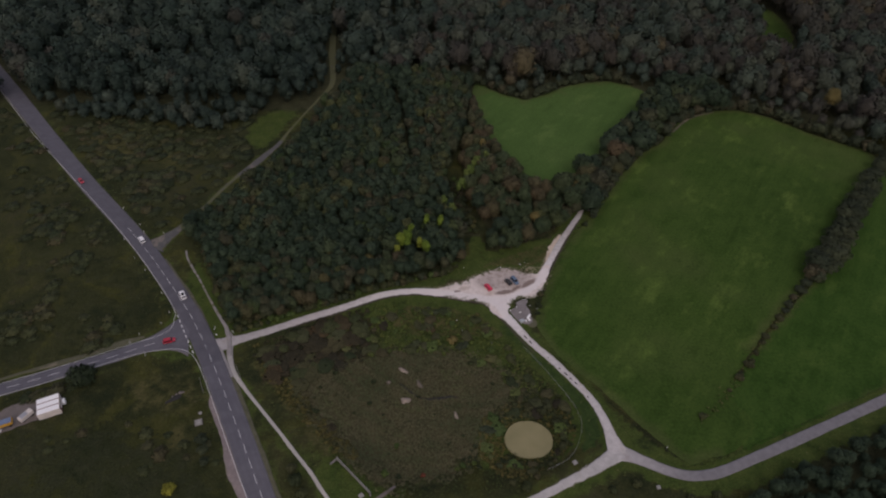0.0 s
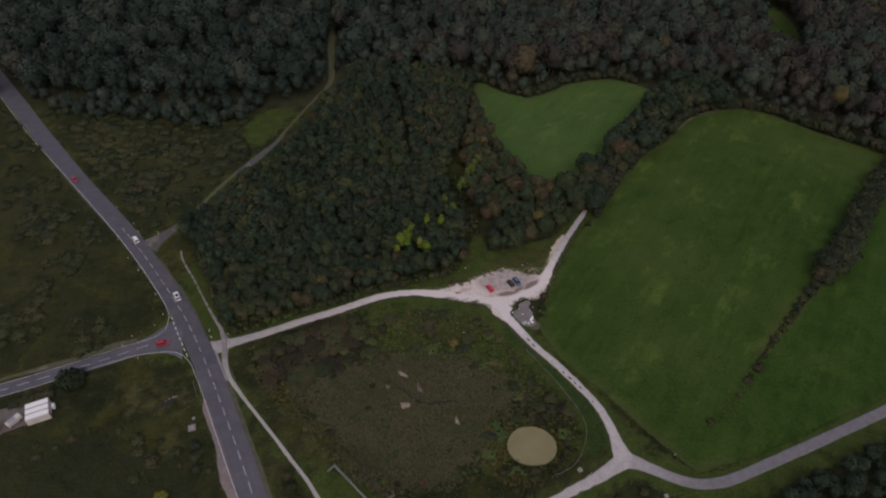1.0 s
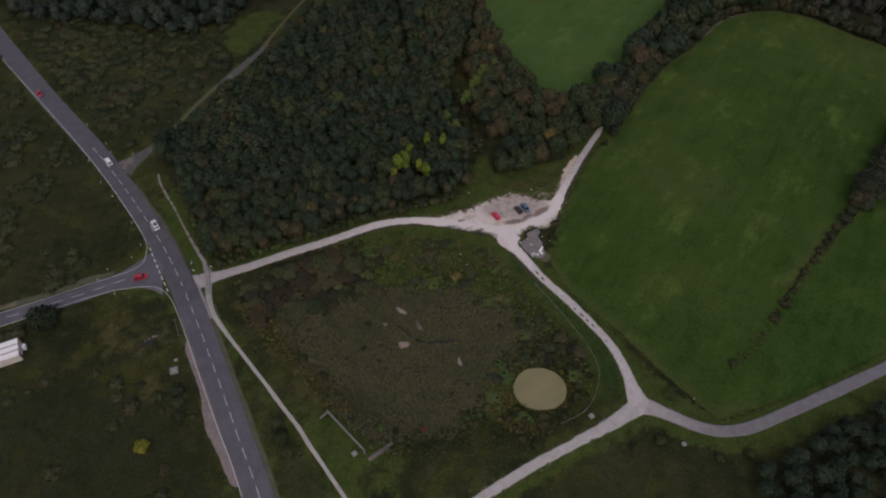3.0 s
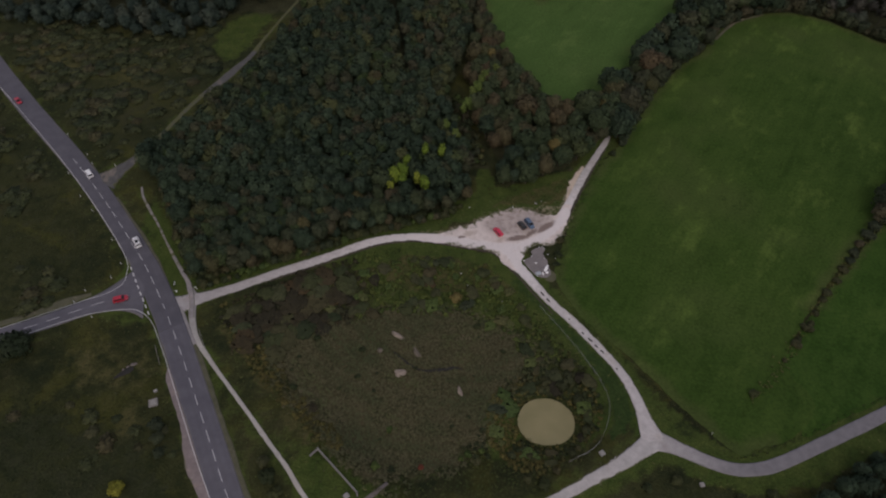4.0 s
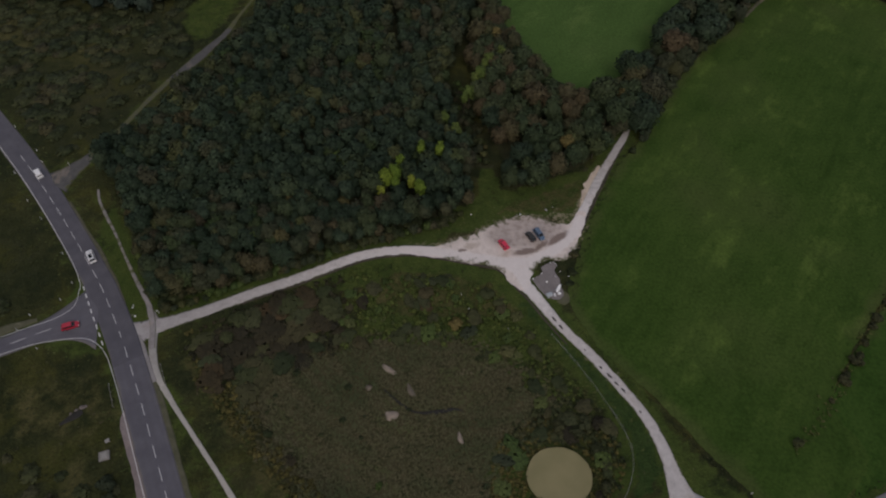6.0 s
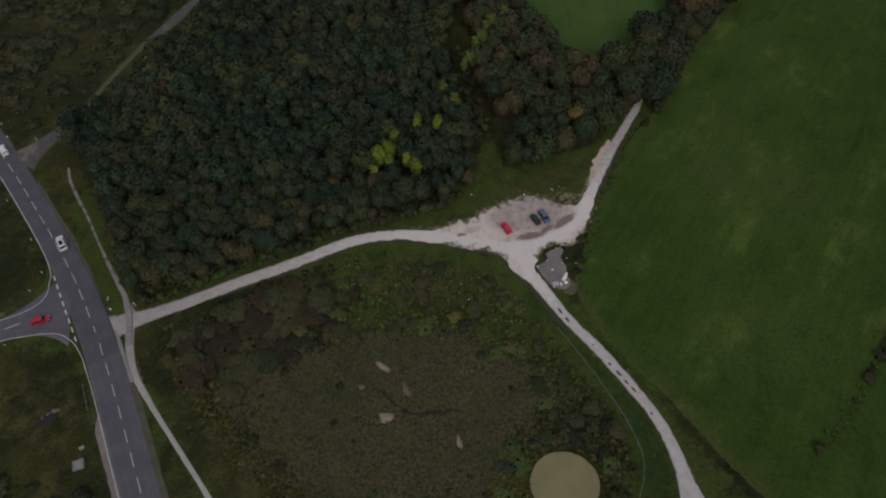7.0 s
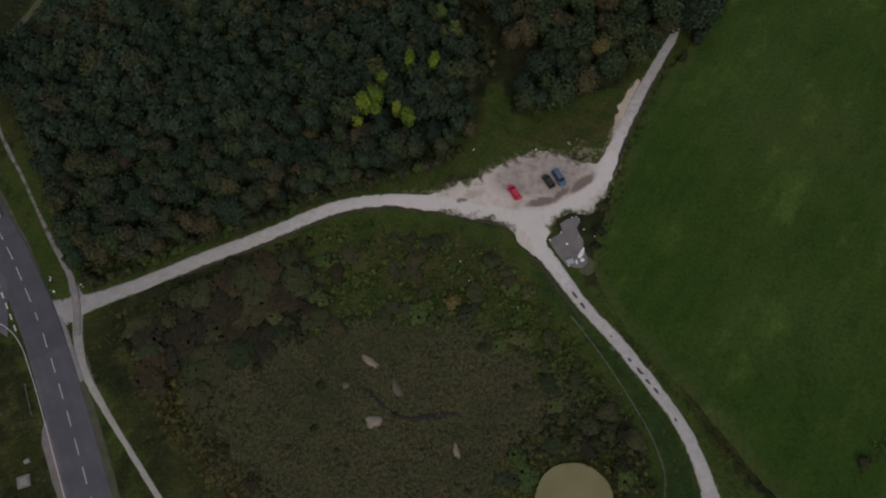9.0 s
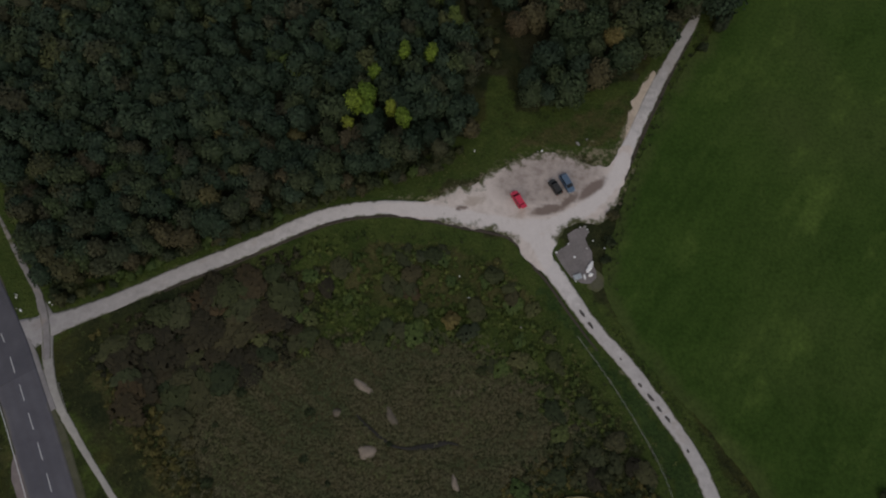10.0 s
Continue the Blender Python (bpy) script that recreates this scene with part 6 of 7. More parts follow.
def mound(x, y, a, b, turn, mat, name, text, h, z):
    bm = bmesh.new()
    rings, around = 5, 18
    rows = []
    for i in range(rings):
        u = (i + 1) / rings
        row = []
        for k in range(around):
            t = 2 * math.pi * k / around
            w = 1 + 0.28 * noise.noise((x + math.cos(t), y + math.sin(t), 3.3)) + 0.1 * math.sin(3 * t + x)
            px, py = a * u * w * math.cos(t), b * u * w * math.sin(t)
            row.append(bm.verts.new((px, py, h * (1 - u**2) * (1 + 0.4 * noise.noise((px, py, x))) - (0.25 if i == rings - 1 else 0))))
        rows.append(row)
    mid = bm.verts.new((0, 0, h))
    for k in range(around):
        bm.faces.new((mid, rows[0][k], rows[0][(k + 1) % around]))
        for i in range(rings - 1):
            bm.faces.new((rows[i][k], rows[i + 1][k], rows[i + 1][(k + 1) % around], rows[i][(k + 1) % around]))
    me = bpy.data.meshes.new(name)
    bm.to_mesh(me)
    bm.free()
    me.materials.append(mat)
    me.polygons.foreach_set("use_smooth", np.ones(len(me.polygons), bool))
    ob = new(name, me)
    ob.matrix_basis = pose(x, y, z, 0, 0, turn)
    return tagged(ob, text, name.replace("_", " "))


for k, (x, y, a, b, turn) in enumerate(SAND):
    dull = k in (1, 2)
    ob = mound(x, y, a * 0.88, b * 0.88, turn, M["sand_dull" if dull else "sand"], "sand_mound", "low heap of damp sand half grown over" if dull else "low heap of pale bare sand among reeds", 0.3, float(basin_depth(np.array([[x, y]]))[0]) + 0.12)
    tagged(ob, group="sand heaps")
strip("ditch_water", CHANNEL, -0.98, M["ditch"], 0.5, 6, "dark wet channel through the basin floor", category="ditch")
# flat strip at ground level: the hollow's shade is put into its colour
strip("ditch_water", [(-90.2, 118.2, 0.35), (-88.6, 119.5, 0.7), (-87.0, 120.7, 1.0), (-85.9, 121.5, 0.5)], 0.0, M["ditch"], 0.35, 6, "short ditch in rough grass, its shaded hollow put in as dark colour", category="ditch")
for k, (x, y, a) in enumerate(((-86.4, 122.6, 0.9), (-87.6, 121.8, 0.6), (-88.6, 120.9, 0.5), (-85.6, 122.9, 0.5))):
    tagged(mound(x, y, a, a * 0.7, 50 * k, M["damp"], "stone", "grey stone beside the short ditch", 0.35, -0.05), group="stones by the ditch")
for x, y, a, b, turn in ((31.2, 151, 1.1, 0.4, -56), (32.8, 148.6, 1.0, 0.4, -56), (42.1, 137.1, 0.7, 0.35, -52), (44.0, 134.8, 1.1, 0.45, -52), (45.5, 132.8, 0.9, 0.4, -52), (47, 131.0, 1.1, 0.4, -52), (50.4, 125.5, 0.5, 0.3, -58), (38.6, 141.9, 0.4, 0.25, -50)):
    tagged(mound(x, y, a, b, turn, M["wet"], "puddle", "shallow dark puddle in the gravel track", 0.012, 0.09), group="puddles")


# ---- road markings ----
def dash_mesh(length, width):
    bm = box_bm((length, width, 0.02), (0, 0, 0))
    me = bpy.data.meshes.new("dash")
    bm.to_mesh(me)
    bm.free()
    me.materials.append(M["paint"])
    return me


LONG, STOP, SIDE_DASH = dash_mesh(3.55, 0.12), dash_mesh(1.5, 0.28), dash_mesh(3.6, 0.12)


def dashes(road, line, me, period, offset=0.0, start=0.0, stop=1e9, z=0.1):
    s = np.r_[0, np.cumsum(np.hypot(*np.diff(line[:, :2], axis=0).T))]
    nrm = sides_of(line)
    for at in np.arange(start, min(stop, s[-1]), period):
        x, y = np.interp(at, s, line[:, 0]), np.interp(at, s, line[:, 1])
        nx, ny = np.interp(at, s, nrm[:, 0]), np.interp(at, s, nrm[:, 1])
        ob = new("dash", me)
        ob.parent = road
        ob.matrix_basis = pose(x + nx * offset, y + ny * offset, z, 0, 0, math.degrees(math.atan2(-nx, ny)))


def edge_line(road, line, offset, width=0.13, z=0.075, name="edge_line"):
    """A thin painted line along a plan line, at an offset from it."""
    nrm = sides_of(line)
    mid = line[:, :2] + nrm * offset
    v = np.vstack([np.c_[mid - nrm * width / 2, np.full(len(mid), z)], np.c_[mid + nrm * width / 2, np.full(len(mid), z)]])
    n = len(mid)
    k = np.arange(n - 1)
    f = np.stack([k, k + 1, k + 1 + n, k + n], 1)
    return part(name, mesh_of(name, v, f, M["paint"]), None, road)


north_line, south_line, side_line = spline(MAIN_NORTH, 1.0), spline(MAIN_SOUTH, 1.0), spline(SIDE, 1.0)
n_len = np.hypot(*np.diff(north_line[:, :2], axis=0).T).sum()


def along(line, x, y):
    """How far along a line its nearest point to (x, y) lies."""
    s = np.r_[0, np.cumsum(np.hypot(*np.diff(line[:, :2], axis=0).T))]
    return float(s[np.argmin(np.hypot(line[:, 0] - x, line[:, 1] - y))])


dashes(main_north, north_line, LONG, 5.75, 0.0, along(north_line, -90.5, 152) - 5.75 * 12, n_len - 1.5, 0.098)
dashes(main_south, south_line, LONG, 5.8, 0.15, along(south_line, -78.8, 132.3), 100, 0.098)
s_len = np.hypot(*np.diff(side_line[:, :2], axis=0).T).sum()
dashes(side_road, side_line, SIDE_DASH, 6.2, 0.0, 150, s_len - 13, 0.084)
dashes(side_road, spline([(-98.6, 156.9), (-92.8, 147.8), (-86.4, 138.1)], 0.5), STOP, 2.8, 0.0, 0.8, 1e9, 0.118)
edge_line(main_north, spline([(-422.6, 498.6), (-260.5, 328.6), (-210, 274.6), (-170.5, 235.5), (-141, 206), (-124.1, 187.9), (-110.2, 171.8), (-103.1, 163), (-99.6, 157.5), (-99.2, 155.4)], 1.0), 0.0)
edge_line(side_road, spline([(-99.2, 155.4), (-98.6, 151.5), (-100.0, 148.6), (-103.5, 145.9), (-108.5, 143.6), (-116, 139.6), (-132, 131.4), (-147.2, 124.2), (-221, 90.6)], 1.0), 0.0, 0.13, 0.082)
edge_line(side_road, spline([(-219, 85.6), (-145, 119.3), (-129.8, 126.4), (-113.8, 134.8), (-105.5, 138.6), (-100.5, 139.9), (-95, 140.9), (-91, 140.6), (-87.3, 138.4), (-84.4, 135.2)], 1.0), 0.0, 0.13, 0.082)
edge_line(main_south, spline([(-84.4, 135.2), (-80.0, 128.2), (-75.3, 120.2), (-67.5, 106.7), (-60.9, 95.4), (-54.1, 84.4), (-49.4, 75.9), (-40, 58.4)], 1.0), 0.0, 0.13, 0.08)


# ---- cars ----
def car(paint, label, length=4.2, width=1.78, height=1.48, hatch=True, sunroof=False):
    """A passenger car pointing along +x, with body, cabin, windows, wheels and lamps."""
    top = new("car")
    L, W, H = length, width, height
    bm = bmesh.new()
    # the lower body: cross-sections from tail to nose (x, half width, sill, shoulder)
    secs = [(-0.5, 0.40, 0.34, 0.72), (-0.485, 0.455, 0.27, 0.84), (-0.43, 0.485, 0.22, 0.92), (-0.3, 0.5, 0.2, 0.93), (0.0, 0.5, 0.2, 0.91), (0.2, 0.5, 0.2, 0.88), (0.33, 0.49, 0.21, 0.80), (0.44, 0.46, 0.24, 0.70), (0.485, 0.41, 0.3, 0.6), (0.5, 0.34, 0.36, 0.5)]
    rows = []
    for x, w, lo, hi in secs:
        ring = [(-w * 0.92, lo), (-w, lo + 0.16), (-w * 0.985, (lo + hi) / 2 + 0.08), (-w * 0.9, hi), (0, hi + 0.035), (w * 0.9, hi), (w * 0.985, (lo + hi) / 2 + 0.08), (w, lo + 0.16), (w * 0.92, lo)]
        rows.append([bm.verts.new((x * L, y * W, z * H / 1.48)) for y, z in ring])
    for a, b in zip(rows, rows[1:]):
        for k in range(8):
            bm.faces.new((a[k], b[k], b[k + 1], a[k + 1]))
        bm.faces.new((a[8], b[8], b[0], a[0]))
    bm.faces.new(rows[0])
    bm.faces.new(rows[-1][::-1])
    bmesh.ops.recalc_face_normals(bm, faces=bm.faces[:])
    body = part("body", bm, paint, top)
    tail = -0.46 if hatch else -0.34
    base = 0.9 * H / 1.48
    foot = [(tail * L, 0.43 * W), (0.27 * L, 0.43 * W)]
    roof = [((tail + 0.1) * L, 0.35 * W), (0.1 * L, 0.35 * W)]
    bm = bmesh.new()
    lowv = [bm.verts.new((foot[i][0], s * foot[i][1], base)) for i in (0, 1) for s in (-1, 1)]
    hiv = [bm.verts.new((roof[i][0], s * roof[i][1], H - 0.06)) for i in (0, 1) for s in (-1, 1)]
    for a, b, c, d in ((0, 1, 1, 0), (3, 2, 2, 3), (2, 0, 0, 2), (1, 3, 3, 1)):
        bm.faces.new((lowv[a], lowv[b], hiv[c], hiv[d]))
    bmesh.ops.recalc_face_normals(bm, faces=bm.faces[:])
    part("windows", bm, M["glass"], top, "dark tinted car glass")
    bm = box_bm(((roof[1][0] - roof[0][0]) + 0.22, 0.74 * W, 0.09), ((roof[0][0] + roof[1][0]) / 2, 0, H - 0.045), 0.035)
    roof_ob = part("roof", bm, paint, top)
    if sunroof:
        part("sunroof", box_bm((0.32 * L, 0.5 * W, 0.02), ((roof[0][0] + roof[1][0]) / 2, 0, H + 0.006), 0.008), M["glass"], roof_ob, "dark glass sunroof")
    for i in (0, 1):
        for s in (-1, 1):
            part("pillar", tube_bm((foot[i][0], s * foot[i][1], base), (roof[i][0], s * roof[i][1], H - 0.05), 0.05, 0.045, 6), paint, top)
    for s in (-1, 1):
        part("pillar", tube_bm((-0.08 * L, s * 0.436 * W, base), (-0.07 * L, s * 0.356 * W, H - 0.06), 0.045, 0.04, 6), M["dark_plastic"], top)
        part("mirror", box_bm((0.14, 0.2, 0.13), (0.2 * L, s * 0.54 * W, base + 0.06), 0.03), paint, top)
        part("headlight", box_bm((0.22, 0.3, 0.13), (0.462 * L, s * 0.33 * W, 0.6 * H / 1.48), 0.03), M["lamp"], top)
        part("tail_light", box_bm((0.1, 0.26, 0.2), (-0.482 * L, s * 0.37 * W, 0.74 * H / 1.48), 0.03), M["tail"], top)
        for fx in (-0.31, 0.31):
            y = s * (0.5 * W - 0.1)
            tyre = part("wheel", tube_bm((fx * L, y - 0.1, 0.31), (fx * L, y + 0.1, 0.31), 0.31, 0.31, 16), M["rubber"], top)
            part("rim", tube_bm((fx * L, y + s * 0.1, 0.31), (fx * L, y + s * 0.115, 0.31), 0.2, 0.18, 12), M["steel"], tyre)
    part("bumper", box_bm((0.14, 0.8 * W, 0.16), (0.482 * L, 0, 0.36), 0.04), M["dark_plastic"], top)
    part("bumper", box_bm((0.12, 0.82 * W, 0.16), (-0.484 * L, 0, 0.38), 0.04), M["dark_plastic"], top)
    part("number_plate", box_bm((0.02, 0.5, 0.11), (-0.505 * L, 0, 0.6), 0.004), M["pale"], top)
    return tagged(top, label, "car")


def park(ob, x, y, heading, z=0.07):
    ob.matrix_basis = pose(x, y, z, 0, 0, heading)
    return ob


red_car = park(car(M["red"], "red hatchback with its tailgate up on the chalk car park", 4.1, 1.78), 18.2, 175.5, 120)
gate = box_bm((0.9, 1.3, 0.05), (-2.25, 0, 1.62), 0.02)
part("tailgate", gate, M["red"], red_car, "raised red tailgate")
part("parcel_shelf", box_bm((0.7, 1.1, 0.04), (-1.75, 0, 0.98), 0.01), M["dark_plastic"], red_car)
tagged(red_car, group="parked cars")
tagged(park(car(M["black"], "black small hatchback parked beside a blue car", 3.9, 1.75), 26.4, 178.7, 121), group="parked cars")
tagged(park(car(M["blue"], "steel blue estate car parked beside a black car", 4.7, 1.85, 1.5), 29.0, 179.7, -62), group="parked cars")
tagged(park(car(M["white"], "white hatchback driving on the asphalt road", 4.7, 1.95), -126.9, 197.6, 132, 0.1), group="cars on the road")
tagged(park(car(M["white"], "white estate car with black sunroof on the asphalt road", 5.0, 2.0, 1.6, sunroof=True), -99.6, 166.6, 125, 0.1), group="cars on the road")
tagged(park(car(M["maroon"], "dark red car waiting at the mouth of the side road", 4.4, 1.85), -97.2, 144.2, 22, 0.09), group="cars on the road")
tagged(park(car(M["maroon"], "dark red saloon far up the road", 4.3, 1.76, 1.45, False), -170.0, 237.3, -45, 0.1), group="cars on the road")


# ---- lorries on the hardstanding ----
def site_cabin():
    """Three white units joined side by side under flat roofs."""
    top = new("site_cabin")
    for k, y in enumerate((-2.14, 0.0, 2.14)):
        unit = part("unit", box_bm((6.5, 2.1, 2.7), (0, y, 1.55), 0.04), M["lorry_white"], top, "dusty white cabin unit")
        part("roof_panel", box_bm((6.35, 1.9, 0.05), (0, y, 2.93), 0.01), M["white_plastic"], unit)
        part("end_frame", box_bm((0.06, 2.0, 0.2), (3.27, y, 2.7), 0.01), M["stripe"], unit)
        part("window", box_bm((0.04, 1.0, 0.8), (-3.27, y, 1.8), 0.01), M["glass"], unit)
    for y in (-1.07, 1.07):
        part("roof_strip", box_bm((6.45, 0.26, 0.07), (0, y, 2.95), 0.01), M["stripe"], top, "brown joint strip along the roof")
    part("door", box_bm((0.05, 0.9, 2.0), (3.28, -2.2, 1.25), 0.01), M["stripe"], top)
    part("tank", box_bm((0.9, 1.6, 1.3), (3.95, 0.9, 0.75), 0.12), M["white_plastic"], top, "white water tank")
    for x in (-2.9, 0, 2.9):
        for y in (-2.9, 0, 2.9):
            part("foot", box_bm((0.3, 0.3, 0.22), (x, y, 0.1)), M["concrete"], top)
    return tagged(top, "white site cabin of three joined units with brown roof strips", "cabin")


park(site_cabin(), -126.0, 114.6, 27, 0.04)


def van():
    top = new("van")
    part("body", box_bm((4.4, 1.9, 1.5), (0, 0, 1.15), 0.22), M["lorry_white"], top)
    part("windscreen", box_bm((0.5, 1.6, 0.5), (1.75, 0, 1.62), 0.1), M["glass"], top)
    part("roof_rack", box_bm((2.2, 1.4, 0.08), (-0.5, 0, 1.95), 0.02), M["steel"], top)
    for x in (-1.4, 1.4):
        for s in (-1, 1):
            part("wheel", tube_bm((x, s * 0.86 - 0.1, 0.33), (x, s * 0.86 + 0.1, 0.33), 0.33, 0.33, 14), M["rubber"], top)
    return tagged(top, "cream van parked behind the white cabin", "van")


park(van(), -132.3, 111.4, 62, 0.04)


def tipper():
    top = new("tipper_truck")
    bed = box_bm((4.2, 2.3, 1.0), (-0.4, 0, 1.5), 0.05)
    part("bed", bed, M["yellow"], top, "yellow tipper bed")
    part("tarpaulin", box_bm((3.9, 2.0, 0.25), (-0.4, 0, 2.08), 0.1), M["tarp"], top, "blue tarpaulin over the bed")
    cab = part("cab", box_bm((1.5, 2.1, 1.7), (2.6, 0, 1.5), 0.16), M["yellow"], top)
    part("windscreen", box_bm((0.04, 1.8, 0.6), (3.36, 0, 1.85), 0.01), M["glass"], cab)
    part("chassis", box_bm((5.6, 0.8, 0.25), (0.4, 0, 0.8), 0.03), M["dark_plastic"], top)
    for x in (-1.6, 2.5):
        for s in (-1, 1):
            part("wheel", tube_bm((x, s * 0.95 - 0.13, 0.45), (x, s * 0.95 + 0.13, 0.45), 0.45, 0.45, 14), M["rubber"], top)
    return tagged(top, "yellow tipper truck covered with blue tarpaulin", "truck")


park(tipper(), -137.6, 108.0, 207, 0.04)
bm = box_bm((2.2, 1.2, 0.7), (0, 0, 0.35), 0.06, taper=1.12)
heap = new("builders_bag", None)
part("bag", bm, M["white_plastic"], heap)
part("rim", box_bm((2.5, 1.45, 0.06), (0, 0, 0.72), 0.02), M["pale"], heap)
heap.matrix_basis = pose(-138.8, 105.6, 0.03, 0, 0, 60)
tagged(heap, "white open bulk bag near the yellow truck", "bag")


# ---- small built things ----
def concrete_block(name, x, y, turn, size, mat, text, lid=True, z=0.0):
    top = new(name)
    part("base", box_bm(size, (0, 0, size[2] / 2 - 0.1), 0.03), mat, top)
    if lid:
        c = part("cover", box_bm((size[0] * 0.62, size[1] * 0.62, 0.06), (0, 0, size[2] - 0.07), 0.015), M["pale"], top)
        part("handle", box_bm((0.25, 0.04, 0.04), (0, 0, size[2] - 0.03), 0.01), M["steel"], c)
    top.matrix_basis = pose(x, y, z, 0, 0, turn)
    return tagged(top, text, "concrete block")


concrete_block("manhole_shaft", -77.0, 111.2, 20, (2.3, 2.2, 0.5), M["concrete"], "square concrete shaft with cover beside the road")
concrete_block("manhole_shaft", -77.5, 114.7, 35, (1.0, 0.7, 0.5), M["pale"], "small pale concrete shaft in rough grass", False)
concrete_block("manhole_shaft", 42.8, 100.8, 30, (1.3, 1.3, 0.45), M["pale"], "pale concrete shaft with cover near the track")
concrete_block("manhole_shaft", 67.0, 93.4, 10, (1.1, 1.0, 0.5), M["pale"], "pale concrete shaft in grass south of the lane")
concrete_block("manhole_shaft", -22.1, 88.1, 42, (1.3, 1.2, 0.6), M["pale"], "pale concrete shaft beside the outlet wall", z=0.0)
for x, y, t in ((45.1, 99.0, 25), (46.0, 99.6, 70)):
    concrete_block("kerb_stone", x, y, t, (0.9, 0.35, 0.35), M["pale"], "loose pale kerb stone beside the track", False)


def outlet_wall():
    """Retaining wall of the basin's outlet with a steel rail on top."""
    top = new("retaining_wall")
    pts = [(-32.6, 97.8), (-30.8, 99.7), (-19.6, 89.0), (-19.3, 88.0)]
    for a, b in zip(pts, pts[1:]):
        d = Vector((b[0] - a[0], b[1] - a[1], 0))
        mid = ((a[0] + b[0]) / 2, (a[1] + b[1]) / 2, -0.25)
        w = part("wall", box_bm((d.length + 0.02, 0.28, 1.7), (0, 0, 0), 0.02), M["concrete"], top)
        w.matrix_basis = pose(*mid, 0, 0, math.degrees(math.atan2(d.y, d.x)))
        cap = part("coping", box_bm((d.length + 0.06, 0.34, 0.08), (0, 0, 0.89), 0.02), M["concrete"], w)
    a, b = Vector((-30.8, 99.7, 0.7)), Vector((-19.4, 88.8, 0.7))
    for k in range(9):
        p = a.lerp(b, k / 8)
        part("rail_post", tube_bm(p, p + Vector((0, 0, 0.9)), 0.035, 0.035, 6), M["steel"], top)
    for h in (0.45, 0.9):
        part("rail", tube_bm(a + Vector((0, 0, h)), b + Vector((0, 0, h)), 0.03, 0.03, 6), M["steel"], top)
    return tagged(top, "concrete retaining wall with steel railing at the basin outlet", "wall")


outlet_wall()
strip("apron", [(-18.2, 86.6, 0.55), (-15, 89.2, 0.5), (-12.2, 91.6, 0.35)], 0.02, M["damp"], 0.12, 4, "broken concrete apron leading into the basin", category="concrete apron")

slab = patch("concrete_slab", [(26.0, 163.8), (28.1, 165.1), (29.3, 166.4), (28.8, 168.0), (30.5, 169.2), (32.6, 170.0), (33.3, 168.7), (32.5, 167.2), (33.0, 165.7), (33.9, 164.1), (33.9, 161.9), (34.6, 159.9), (34.5, 158.6), (33.2, 157.4), (31.4, 157.4), (29.3, 158.4), (27.5, 161.1)], 0.12, M["slab"], 0.1, "old stained concrete slab strewn with rubbish", category="concrete slab", cell=3.0, thick=0.25, sharp=True)

patch("bare_earth", [(34.2, 160.4), (35.4, 159.4), (36.0, 157.0), (34.6, 155.6), (32.6, 156.6), (33.2, 158.2)], 0.04, M["worn_verge"], 0.7, "darker grey patch of ground beside the slab", category="bare earth", cell=0.8, thick=0.1, edge_width=2.6, seed=4.4)


def rubbish(name, x, y, turn, size, mat, text, seed):
    """A crumpled discarded piece: a dented, uneven slab or bag."""
    top = bmesh.new()
    bmesh.ops.create_icosphere(top, subdivisions=2, radius=0.5)
    for v in top.verts:
        k = 1 + 0.35 * noise.noise((v.co.x * 2.2 + seed, v.co.y * 2.2, v.co.z * 2.2))
        v.co = Vector((v.co.x * size[0] * k, v.co.y * size[1] * k, max(v.co.z * size[2] * k, -0.3 * size[2]) + 0.3 * size[2]))
    me = bpy.data.meshes.new(name)
    top.to_mesh(me)
    top.free()
    me.materials.append(mat)
    ob = new(name, me)
    ob.matrix_basis = pose(x, y, 0.12, 0, 0, turn)
    return tagged(ob, text, "rubbish", "dumped rubbish")


rubbish("rubbish_bag", 33.2, 160.8, 62, (2.9, 1.0, 0.8), M["white_plastic"], "crumpled white sheet dumped on the slab", 1.1)
rubbish("rubbish_bag", 33.3, 159.2, 30, (1.1, 0.8, 0.6), M["white_plastic"], "white rubbish bag dumped on the slab", 2.1)
rubbish("rubbish_bag", 32.0, 158.8, 100, (1.3, 0.5, 0.4), M["white_plastic"], "torn white bag beside dumped furniture", 3.4)
rubbish("rubbish_bag", 30.1, 163.0, 0, (0.55, 0.5, 0.4), M["white_plastic"], "small white bag alone on the slab", 4.4)
for k, (x, y, a) in enumerate(((32.6, 169.9, 0.7), (31.6, 169.7, 0.4), (33.3, 168.7, 0.5), (33.1, 169.3, 0.35), (31.3, 168.9, 0.3), (28.9, 165.9, 0.4), (27.4, 164.7, 0.35), (26.3, 163.9, 0.5), (29.5, 167.2, 0.3), (32.8, 165.0, 0.3), (31.0, 159.9, 0.35), (30.2, 157.7, 0.4), (29.6, 159.3, 0.4))):
    rubbish("broken_brick", x, y, 47 * k, (a, a * 0.7, a * 0.5), M["white_plastic"] if k % 2 else M["pale"], "small pale broken brick at the slab's edge", 11.0 + k)
table = new("discarded_cabinet")
part("carcass", box_bm((1.7, 1.1, 0.5), (0, 0, 0.33), 0.02), M["board"], table)
for sx in (-0.42, 0.42):
    part("door", box_bm((0.8, 1.0, 0.03), (sx, 0, 0.6), 0.005), M["board"], table)
for sx in (-0.75, 0.75):
    for sy in (-0.45, 0.45):
        part("leg", box_bm((0.07, 0.07, 0.12), (sx, sy, 0.05)), M["dark_plastic"], table)
table.matrix_basis = pose(30.5, 158.6, 0.12, 0, 0, 20)
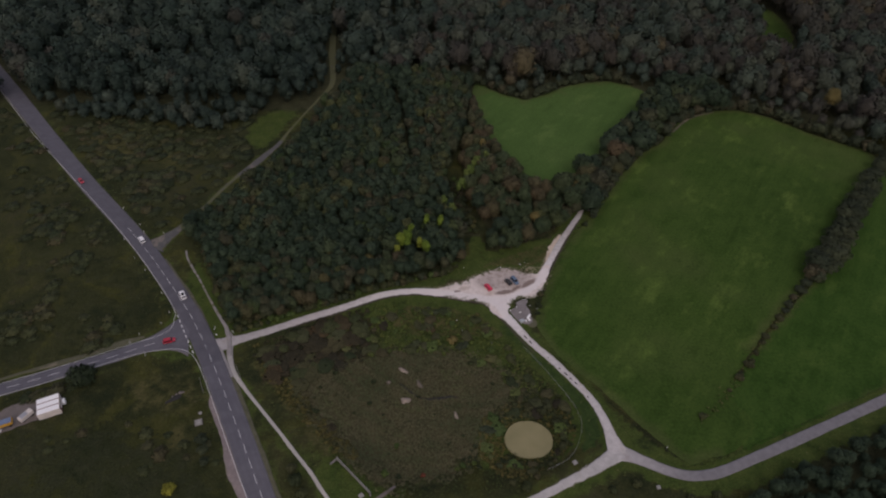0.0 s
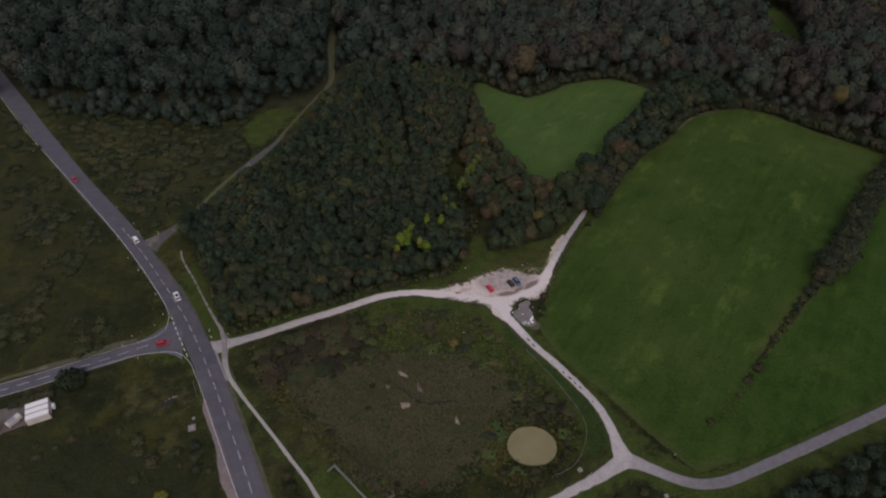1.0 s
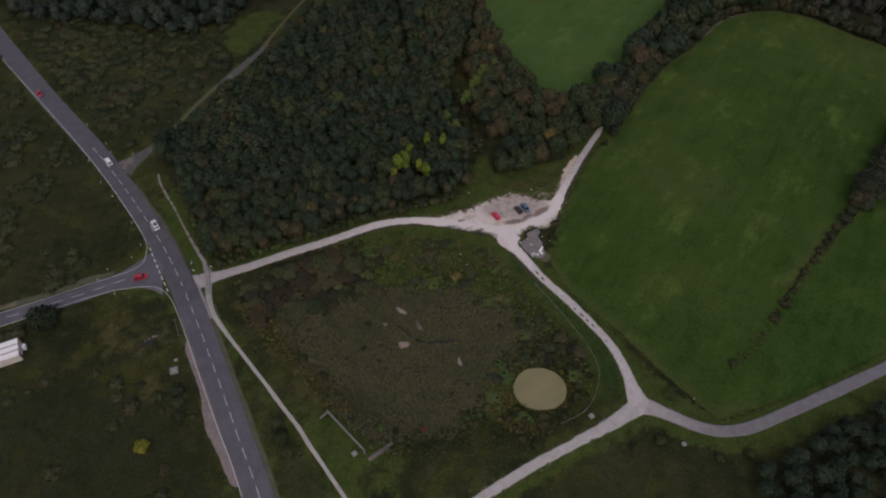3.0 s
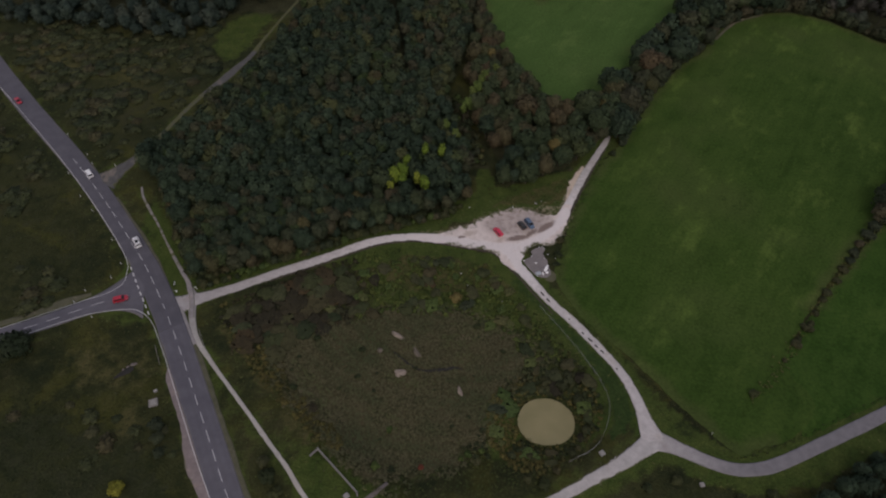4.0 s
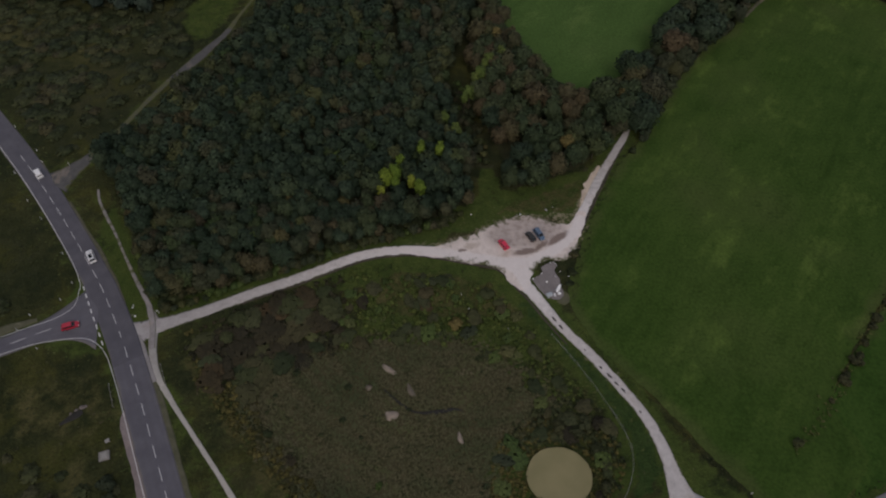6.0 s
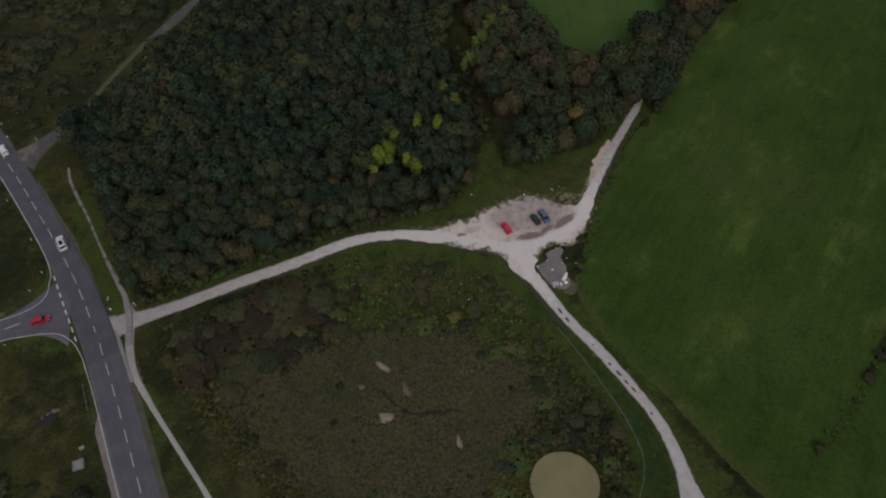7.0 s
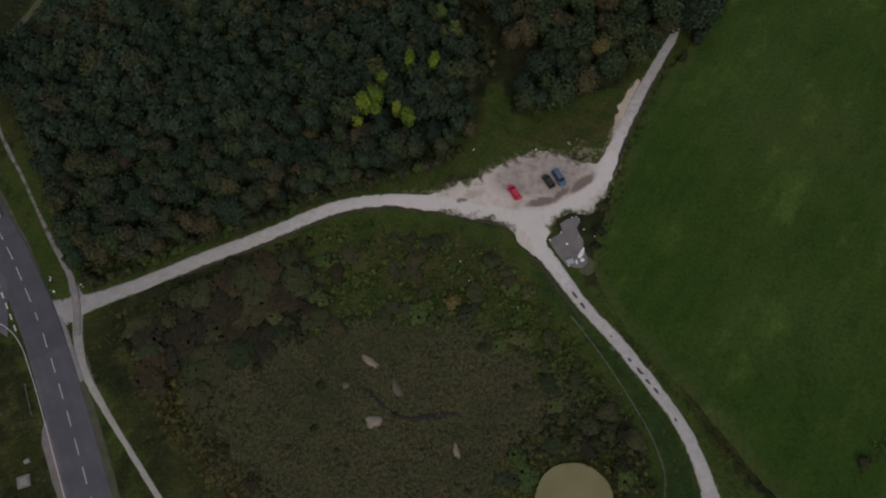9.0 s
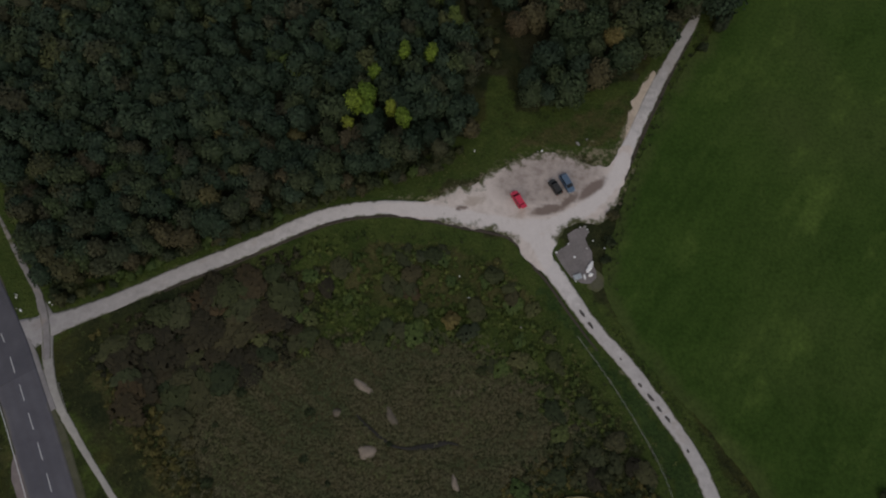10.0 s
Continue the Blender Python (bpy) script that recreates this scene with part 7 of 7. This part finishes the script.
tagged(table, "pale grey cabinet dumped on its back on the slab", "cabinet")
for k, (x, y, s) in enumerate(((22.9, 187.3, 0.5), (23.8, 187.5, 0.6), (8.8, 186.9, 0.5), (31.9, 189.6, 1.1), (34.2, 166.8, 0.4), (36.6, 165.2, 0.35), (38.2, 167.2, 0.3), (-83.0, 150.6, 0.5), (-81.5, 148.0, 0.7), (-82.4, 148.3, 0.4), (-76.2, 149.8, 0.5), (-75.6, 149.3, 0.35), (18.6, 147.7, 0.5), (6.0, 158.0, 0.4), (8.0, 153.5, 0.35), (34, 190.8, 0.6))):
    ob = rubbish("litter", x, y, 40 * k, (s, s * 0.6, s * 0.4), M["white_plastic"] if k % 3 else M["pale"], "scrap of white litter lying in the grass", 7.0 + k)
    ob.location.z = 0.05
    tagged(ob, group="litter")


def marker_post(x, y, turn, yellow=False):
    top = new("marker_post")
    part("post", box_bm((0.16, 0.1, 1.05), (0, 0, 0.5), 0.02, taper=0.85), M["white_plastic"], top)
    part("band", box_bm((0.15, 0.12, 0.2), (0, 0, 0.82), 0.005), M["yellow"] if yellow else M["dark_plastic"], top)
    part("reflector", box_bm((0.09, 0.13, 0.12), (0, 0, 0.83), 0.003), M["lamp"], top)
    top.matrix_basis = pose(x, y, -0.02, 0, 0, turn)
    return tagged(top, "white roadside marker post with dark band", "post", "roadside marker posts")


for x, y in ((-131.6, 207.9), (-119.3, 202.4), (-134.5, 197.9), (-125.9, 186.8), (-119.2, 180.0), (-108.2, 167.7), (-101.9, 157.8), (-103.0, 152.3), (-109.2, 147.2), (-110.8, 142.8), (-103.5, 137.6), (-82.9, 151.1), (-75.6, 151.2), (72.8, 106.9), (-143, 218.5), (-128, 203)):
    marker_post(x, y, 35)


def guard_rail(points, text):
    top = new("guard_rail")
    line = spline(points, 2.0)
    for x, y in line:
        part("post", box_bm((0.1, 0.1, 0.7), (x, y, 0.3), 0.01), M["steel"], top)
    for a, b in zip(line, line[1:]):
        part("beam", tube_bm((*a, 0.6), (*b, 0.6), 0.06, 0.06, 6), M["concrete"], top)
    return tagged(top, text, "guard rail")


guard_rail([(-81.9, 128.6), (-80.3, 125.6), (-78.8, 122.8)], "short pale guard rail at the road's edge")
guard_rail([(-70.8, 134.3), (-69.4, 131.7), (-67.8, 128.9)], "short pale guard rail beside the path")


def wire_fence():
    top = new("wire_fence")
    line = spline([(30, 146), (37, 136), (43.2, 125.5), (45.8, 119.6), (46.7, 115.2), (45.8, 110.2), (42.9, 104.2), (39.6, 101), (34, 98.2)], 2.6)
    for x, y in line:
        part("post", tube_bm((x, y, -0.3), (x, y, 1.25), 0.06, 0.05, 6), M["wood"], top)
    for h in (0.4, 0.8, 1.15):
        for a, b in zip(line, line[1:]):
            part("wire", tube_bm((*a, h), (*b, h), 0.012, 0.012, 4, caps=False), M["steel"], top)
    return tagged(top, "wire fence on weathered wooden posts round the pond", "fence")


wire_fence()


def house(x, y, turn):
    top = new("house")
    part("wall", box_bm((11, 8, 3.2), (0, 0, 1.6), 0.02), M["render"], top)
    bm = bmesh.new()
    pts = [(-5.9, -4.5, 3.15), (5.9, -4.5, 3.15), (5.9, 4.5, 3.15), (-5.9, 4.5, 3.15), (-5.6, 0, 6.2), (5.6, 0, 6.2)]
    v = [bm.verts.new(p) for p in pts]
    for f in ((0, 1, 5, 4), (2, 3, 4, 5), (1, 2, 5), (3, 0, 4), (3, 2, 1, 0)):
        bm.faces.new([v[k] for k in f])
    roof = part("roof", bm, M["roof"], top)
    part("chimney", box_bm((0.8, 0.7, 1.6), (2.5, 0.6, 6.2), 0.02), M["render"], roof)
    for px in (-3.4, 0.0, 3.4):
        w = part("window", box_bm((1.2, 0.1, 1.2), (px, -4.0, 1.7), 0.01), M["white_plastic"], top)
        part("pane", box_bm((1.0, 0.04, 1.0), (px, -4.06, 1.7), 0.005), M["glass"], w)
    top.matrix_basis = pose(x, y, 0, 0, 0, turn)
    return tagged(top, "low pale house with grey roof among dark trees", "house")


house(251, 325, -20)


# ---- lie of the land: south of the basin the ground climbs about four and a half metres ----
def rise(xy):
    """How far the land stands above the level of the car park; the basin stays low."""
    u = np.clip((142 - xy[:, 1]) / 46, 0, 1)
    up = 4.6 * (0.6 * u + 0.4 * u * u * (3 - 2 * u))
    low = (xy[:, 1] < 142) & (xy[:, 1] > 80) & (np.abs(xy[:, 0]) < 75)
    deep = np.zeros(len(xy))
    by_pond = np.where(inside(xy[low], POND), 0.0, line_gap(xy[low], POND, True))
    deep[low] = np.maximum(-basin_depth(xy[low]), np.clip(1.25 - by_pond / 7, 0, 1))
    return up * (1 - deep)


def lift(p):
    """Points of the level plan, laid on the slope and drawn in to fit the camera's view."""
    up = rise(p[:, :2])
    # x and y shift along sight lines from a camera near (0, 28, 165)
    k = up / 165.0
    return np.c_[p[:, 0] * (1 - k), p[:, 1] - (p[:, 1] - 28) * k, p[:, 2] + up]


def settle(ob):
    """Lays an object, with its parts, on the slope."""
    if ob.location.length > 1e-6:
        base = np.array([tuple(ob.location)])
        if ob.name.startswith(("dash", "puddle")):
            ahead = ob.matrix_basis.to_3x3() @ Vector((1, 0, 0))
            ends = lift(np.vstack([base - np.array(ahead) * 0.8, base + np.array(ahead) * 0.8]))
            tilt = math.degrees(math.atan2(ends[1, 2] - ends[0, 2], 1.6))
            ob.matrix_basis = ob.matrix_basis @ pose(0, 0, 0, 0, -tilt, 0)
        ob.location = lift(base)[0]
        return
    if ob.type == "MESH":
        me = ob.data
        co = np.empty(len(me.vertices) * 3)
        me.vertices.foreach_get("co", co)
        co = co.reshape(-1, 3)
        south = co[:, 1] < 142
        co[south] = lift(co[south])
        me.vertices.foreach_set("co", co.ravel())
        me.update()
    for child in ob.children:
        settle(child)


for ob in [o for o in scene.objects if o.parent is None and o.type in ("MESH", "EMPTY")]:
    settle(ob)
